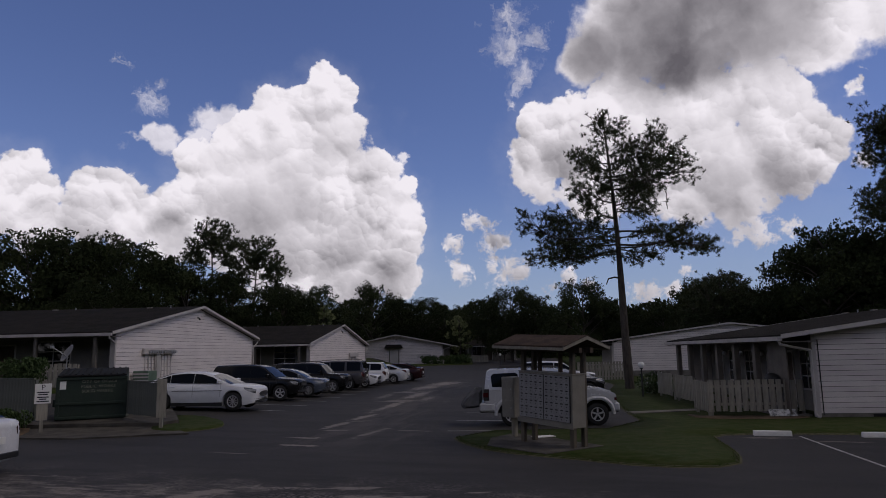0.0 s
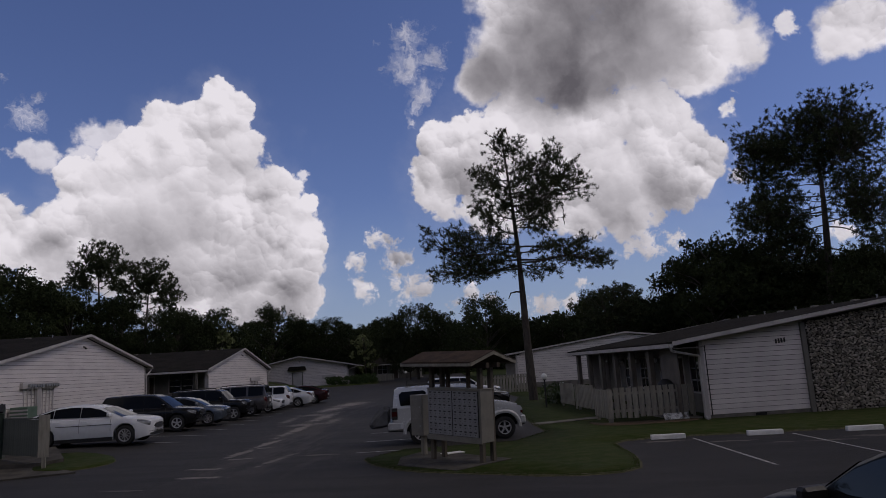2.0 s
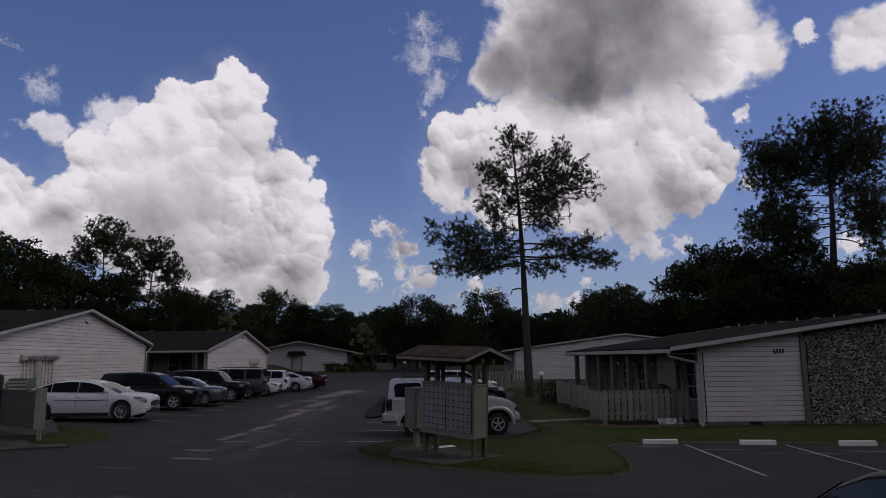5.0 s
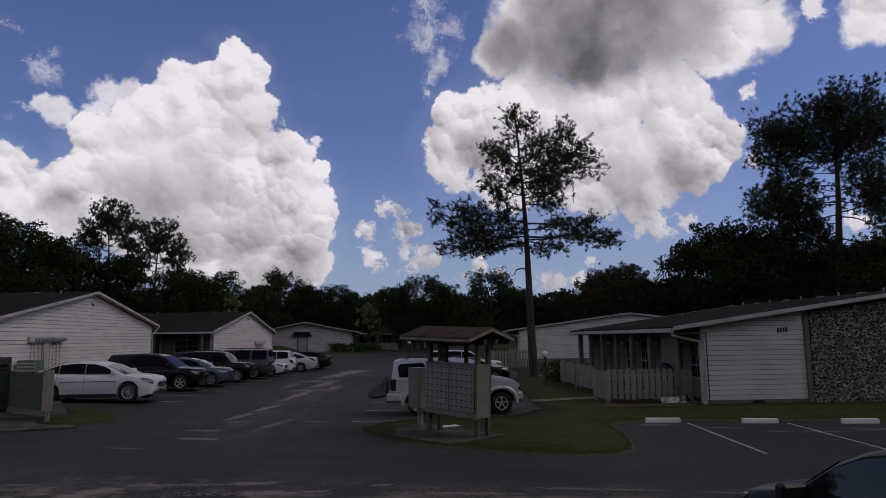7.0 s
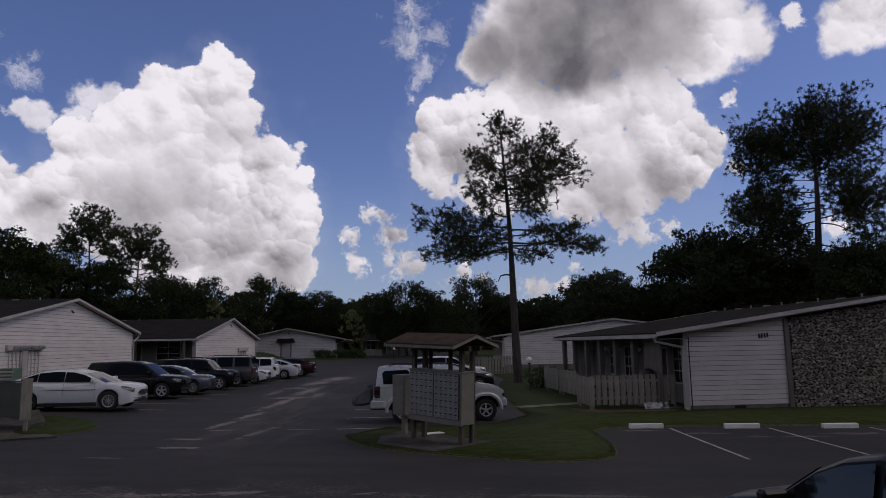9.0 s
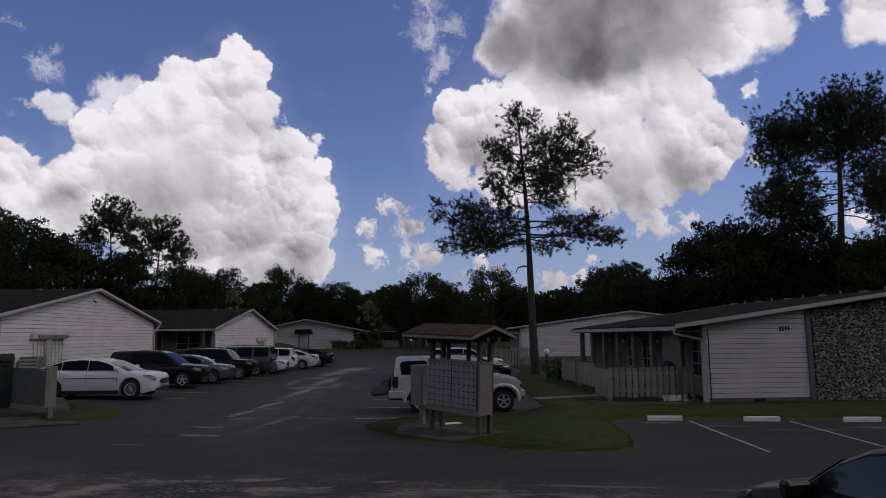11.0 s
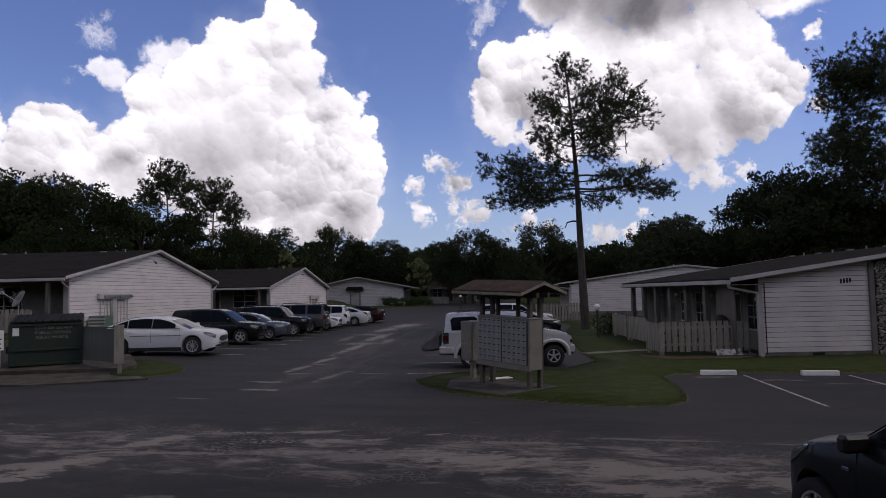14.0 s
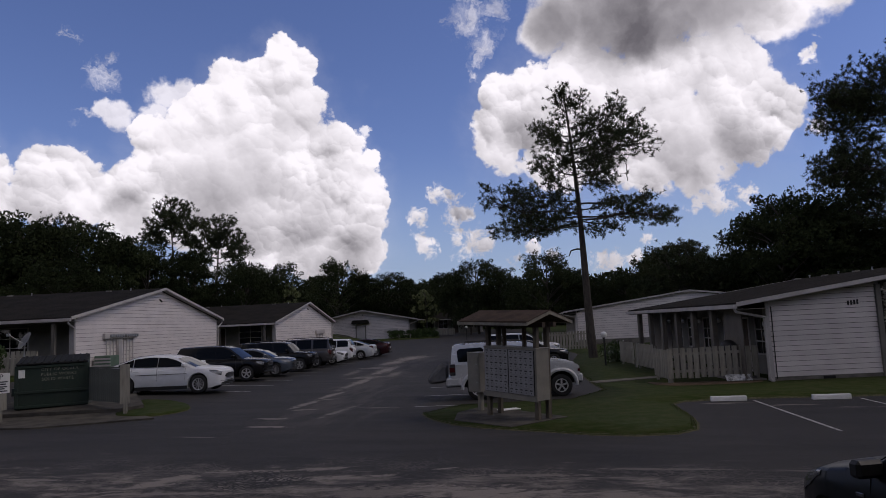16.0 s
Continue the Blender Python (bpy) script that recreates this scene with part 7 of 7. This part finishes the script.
# beside the lawn
def trail_car(label, colour, m):
    """A square-shouldered utility car that faces +x: flat sides, upright nose, flared arches, slab windows, tall tail lamps."""
    c = thing("car", m, label, "car", "parked cars")
    axles, r, ra = (1.30, -1.38), 0.345, 0.455
    out = [(-2.20, 0.50)]
    for a in axles[::-1]:
        out += [(a - ra * math.cos(math.pi * q / 10), max(0.44, r + ra * math.sin(math.pi * q / 10))) for q in range(11)]
    out += [(1.86, 0.50), (1.90, 0.62), (1.90, 0.92), (1.85, 0.99), (1.70, 1.03), (0.98, 1.13), (-2.20, 1.15), (-2.24, 1.05), (-2.24, 0.62)]
    bm = prism(bmesh.new(), out, 1.68, Matrix.Translation((0, -0.84, 0)))
    bmesh.ops.bevel(bm, geom=[e for e in bm.edges if abs(e.verts[0].co.y - e.verts[1].co.y) < 1e-4], offset=0.03, segments=2, affect="EDGES")
    body = part("body", bm, colour, c)
    part("bonnet", prism(bmesh.new(), [(1.76, 1.00), (1.80, 1.04), (1.62, 1.09), (1.02, 1.18), (0.98, 1.12)], 1.16, Matrix.Translation((0, -0.58, 0))), colour, body, "raised bonnet")

    def lean(z):
        return 0.83 - 0.11 * max(0.0, z - 1.13) / 0.62

    line = [(1.05, 1.13), (0.56, 1.66), (0.36, 1.755), (-0.6, 1.79), (-2.04, 1.765), (-2.17, 1.68), (-2.24, 1.13)]
    bm = bmesh.new()
    one = [bm.verts.new((x, -lean(z), z)) for x, z in line]
    two = [bm.verts.new((x, lean(z), z)) for x, z in line]
    bm.faces.new(one)
    bm.faces.new(two[::-1])
    for i in range(len(line)):
        j = (i + 1) % len(line)
        bm.faces.new((one[j], one[i], two[i], two[j]))
    bmesh.ops.recalc_face_normals(bm, faces=bm.faces)
    bmesh.ops.bevel(bm, geom=[e for e in bm.edges if min(v.co.z for v in e.verts) > 1.5 and abs(e.verts[0].co.y - e.verts[1].co.y) < 1e-4], offset=0.045, segments=3, affect="EDGES")
    part("cabin", bm, colour, c, smooth=False)
    for s in (-1, 1):
        for panes in ([(-1.99, 1.22), (-1.24, 1.22), (-1.16, 1.30), (-1.16, 1.60), (-1.24, 1.66), (-1.94, 1.64), (-2.03, 1.56)], [(-1.04, 1.20), (-0.26, 1.20), (-0.22, 1.66), (-1.00, 1.66)], [(-0.14, 1.20), (0.80, 1.18), (0.42, 1.62), (-0.10, 1.66)]):
            bm = bmesh.new()
            f = bm.faces.new([bm.verts.new((x, s * (lean(z) + 0.010), z)) for x, z in panes])
            ext = bmesh.ops.extrude_face_region(bm, geom=[f])["geom"]
            for v in ext:
                if isinstance(v, bmesh.types.BMVert):
                    v.co.y -= s * 0.016
            bmesh.ops.recalc_face_normals(bm, faces=bm.faces)
            part("side_window", bm, SIDEGLASS, c, "dark tinted glass")
        y0, y1 = sorted((s * 0.70, s * 0.852))
        tl = part("tail_light", boxed(-2.27, -2.09, y0, y1, 0.80, 1.16, bevel=0.012), BLACK_PLASTIC, c, "dark framed tail lamp")
        part("lamp_lens", boxed(-2.28, -2.11, *sorted((s * 0.73, s * 0.858)), 0.90, 1.05, bevel=0.008), REDLENS, tl, "red tail lamp lens")
        part("headlight", tube(bmesh.new(), (1.86, s * 0.58, 0.84), (1.915, s * 0.58, 0.84), 0.115, 0.10, 16), LAMP, c, "round clear headlamp", smooth=False)
        part("indicator", boxed(1.83, 1.91, *sorted((s * 0.72, s * 0.845)), 0.76, 0.86, bevel=0.01), REDLENS, c, "amber side lamp")
        for x in (0.92, -0.18, -1.08):
            part("door_seam", tube(bmesh.new(), (x, s * 0.842, 0.52), (x, s * 0.842, 1.12), 0.006, n=4), BLACK_PLASTIC, c)
        for x in (-0.10, -1.00):
            part("door_handle", boxed(x, x + 0.2, *sorted((s * 0.835, s * 0.868)), 1.02, 1.06, bevel=0.006), colour, c)
        part("sill_trim", boxed(-0.93, 0.85, *sorted((s * 0.80, s * 0.868)), 0.42, 0.54, bevel=0.012), BLACK_PLASTIC, c)
        part("mirror", boxed(0.62, 0.76, *sorted((s * 0.82, s * 1.03)), 1.17, 1.34, bevel=0.03), BLACK_PLASTIC, c)
        part("roof_rail", pipe(bmesh.new(), [(0.2, s * 0.62, 1.76), (0.1, s * 0.62, 1.83), (-1.7, s * 0.62, 1.83), (-1.8, s * 0.62, 1.76)], 0.018), BLACK_PLASTIC, c)
        for a in axles:
            arch = bmesh.new()
            rows = []
            for q in range(15):
                t = math.pi * (0.0 + q / 14)
                sq = 1.0 + 0.05 * abs(math.sin(2 * t))
                rows.append([arch.verts.new((a + rr * sq * math.cos(t), s * yy, r + rr * sq * math.sin(t))) for rr, yy in ((ra - 0.01, 0.78), (ra - 0.005, 0.905), (ra + 0.05, 0.915), (ra + 0.105, 0.838))])
            for p, q in zip(rows, rows[1:]):
                for j in range(3):
                    arch.faces.new((p[j], q[j], q[j + 1], p[j + 1]))
            bmesh.ops.recalc_face_normals(arch, faces=arch.faces)
            part("fender_flare", arch, colour, c, smooth=False)
            wheel(c, a, s * 0.765, r, 5, ALLOY, 0.60)
            part("wheel_well", boxed(a - ra + 0.02, a + ra - 0.02, *sorted((s * 0.30, s * 0.64)), 0.40, r + ra - 0.03), DARK, c)
    bm = bmesh.new()
    bm.faces.new([bm.verts.new(p) for p in ((-2.242, -0.66, 1.22), (-2.242, 0.66, 1.22), (-2.190, 0.62, 1.64), (-2.190, -0.62, 1.64))])
    part("rear_window", bm, CARGLASS, c, "dark tinted glass")
    bm = bmesh.new()
    bm.faces.new([bm.verts.new(p) for p in ((1.045, -0.74, 1.16), (1.045, 0.74, 1.16), (0.60, 0.66, 1.635), (0.60, -0.66, 1.635))])
    part("windscreen", bm, CARGLASS, c, "dark tinted glass")
    for x0, x1, z in ((-2.40, -1.90, 0.46), (1.80, 1.99, 0.44)):
        b = part("bumper", boxed(x0, x1, -0.86, 0.86, z, z + 0.26, bevel=0.04), colour, c)
        part("bumper_strip", boxed(x0 - 0.006, x1 + 0.006, -0.62, 0.62, z - 0.05, z + 0.07, bevel=0.01), BLACK_PLASTIC, b)
    g_ = part("grille", boxed(1.88, 1.915, -0.44, 0.44, 0.70, 0.96, bevel=0.01), BLACK_PLASTIC, c)
    for i in range(8):
        part("grille_bar", boxed(1.91, 1.925, -0.43 + i * 0.122, -0.43 + i * 0.122 + 0.035, 0.71, 0.95), colour, g_)
    part("number_plate", boxed(-2.265, -2.24, -0.16, 0.16, 0.84, 0.98), OPAL, c, "blank pale plate")
    return c


J = trail_car("silver boxy utility car with flared arches beside the mailboxes", SILVER, by_wheel(4.94, 21.95, -4, 1.30, -0.83))
cover = bmesh.new()
hang = [(0.32, 0.36), (0.12, 0.40), (-0.12, 0.20), (-0.32, -0.04), (-0.46, -0.26), (-0.40, -0.40), (0.0, -0.38), (0.32, -0.32)]
folds = []
for i in range(37):
    y = -0.80 + 1.6 * i / 36
    pinch = 1 - 0.35 * (abs(y) / 0.8) ** 3
    folds.append([cover.verts.new((x * pinch + 0.055 * math.sin(1.9 * i + x * 3) * (0.4 - x), y + 0.03 * math.sin(7 * z + i), z * pinch - 0.08 * abs(y) + 0.03 * math.sin(3.3 * i + 5 * x))) for x, z in hang])
for p, q in zip(folds, folds[1:]):
    for j in range(len(hang)):
        cover.faces.new((p[j], q[j], q[(j + 1) % len(hang)], p[(j + 1) % len(hang)]))
cover.faces.new(folds[0][::-1])
cover.faces.new(folds[-1])
bmesh.ops.recalc_face_normals(cover, faces=cover.faces)
COVER = material("grey tarpaulin", (0.13, 0.13, 0.135), 0.75, patch=0.2, grain=12, bump=0.5)
t = thing("covered_carrier", J.matrix_world @ pose(-2.60, 0.0, 0.87) @ Matrix.Diagonal((0.85, 0.75, 0.80, 1.0)), "grey tarpaulin cover on a hitch carrier", "cover")
part("tarpaulin", cover, COVER, t)
part("hitch_bar", tube(bmesh.new(), (-0.05, 0, -0.28), (0.5, 0, -0.28), 0.035), BLACK_PLASTIC, t)
suv("white utility car parked nose in by the lawn", WHITE, parked(7.3, 43.5, -6), L=4.9, H=1.66, W=1.9)
sedan("dark sedan parked nose in by the lawn", BLACK, parked(6.3, 36.4, -5), L=4.6, H=1.42, W=1.78)

# dark compact car by the street, and the white sedan that has just left
N = car("dark blue-grey compact utility car with pale wheel covers", "car", DARKBLUE, by_wheel(3.89, 6.26, 95.5, 1.52, 0.78), (4.2, 1.74, 1.66),
    [(2.1, 0.68), (2.08, 0.82), (1.97, 0.90), (1.70, 0.99), (1.15, 1.075), (0.9, 1.11), (0.0, 1.12), (-1.8, 1.13), (-2.1, 1.0)], [(1.04, 1.11), (0.60, 1.41), (0.33, 1.53), (0.0, 1.60), (-0.8, 1.64), (-1.75, 1.58), (-2.05, 1.10)], (1.52, -1.15), (0.96, -0.05, -1.0),
    spokes=7, tyre=0.33, cladding=BLACK_PLASTIC, group="street cars", sill=0.26, windows=[(0.78, 0.0), (-0.08, -0.95), (-1.05, -1.8)], sedan=False, nose_round=0.45, mirror_x=0.90, side_glass=GLASS, curve=0.12)
part("side_marker", boxed(1.02, 1.11, 0.860, 0.878, 0.845, 0.88, bevel=0.006), LAMP, N, "small clear side marker")
sedan("white four-door sedan with dark glass and alloy wheels", WHITE, parked(-11.6, 14.9, 175), L=4.85, H=1.475, W=1.86, spokes=10, group="street cars")
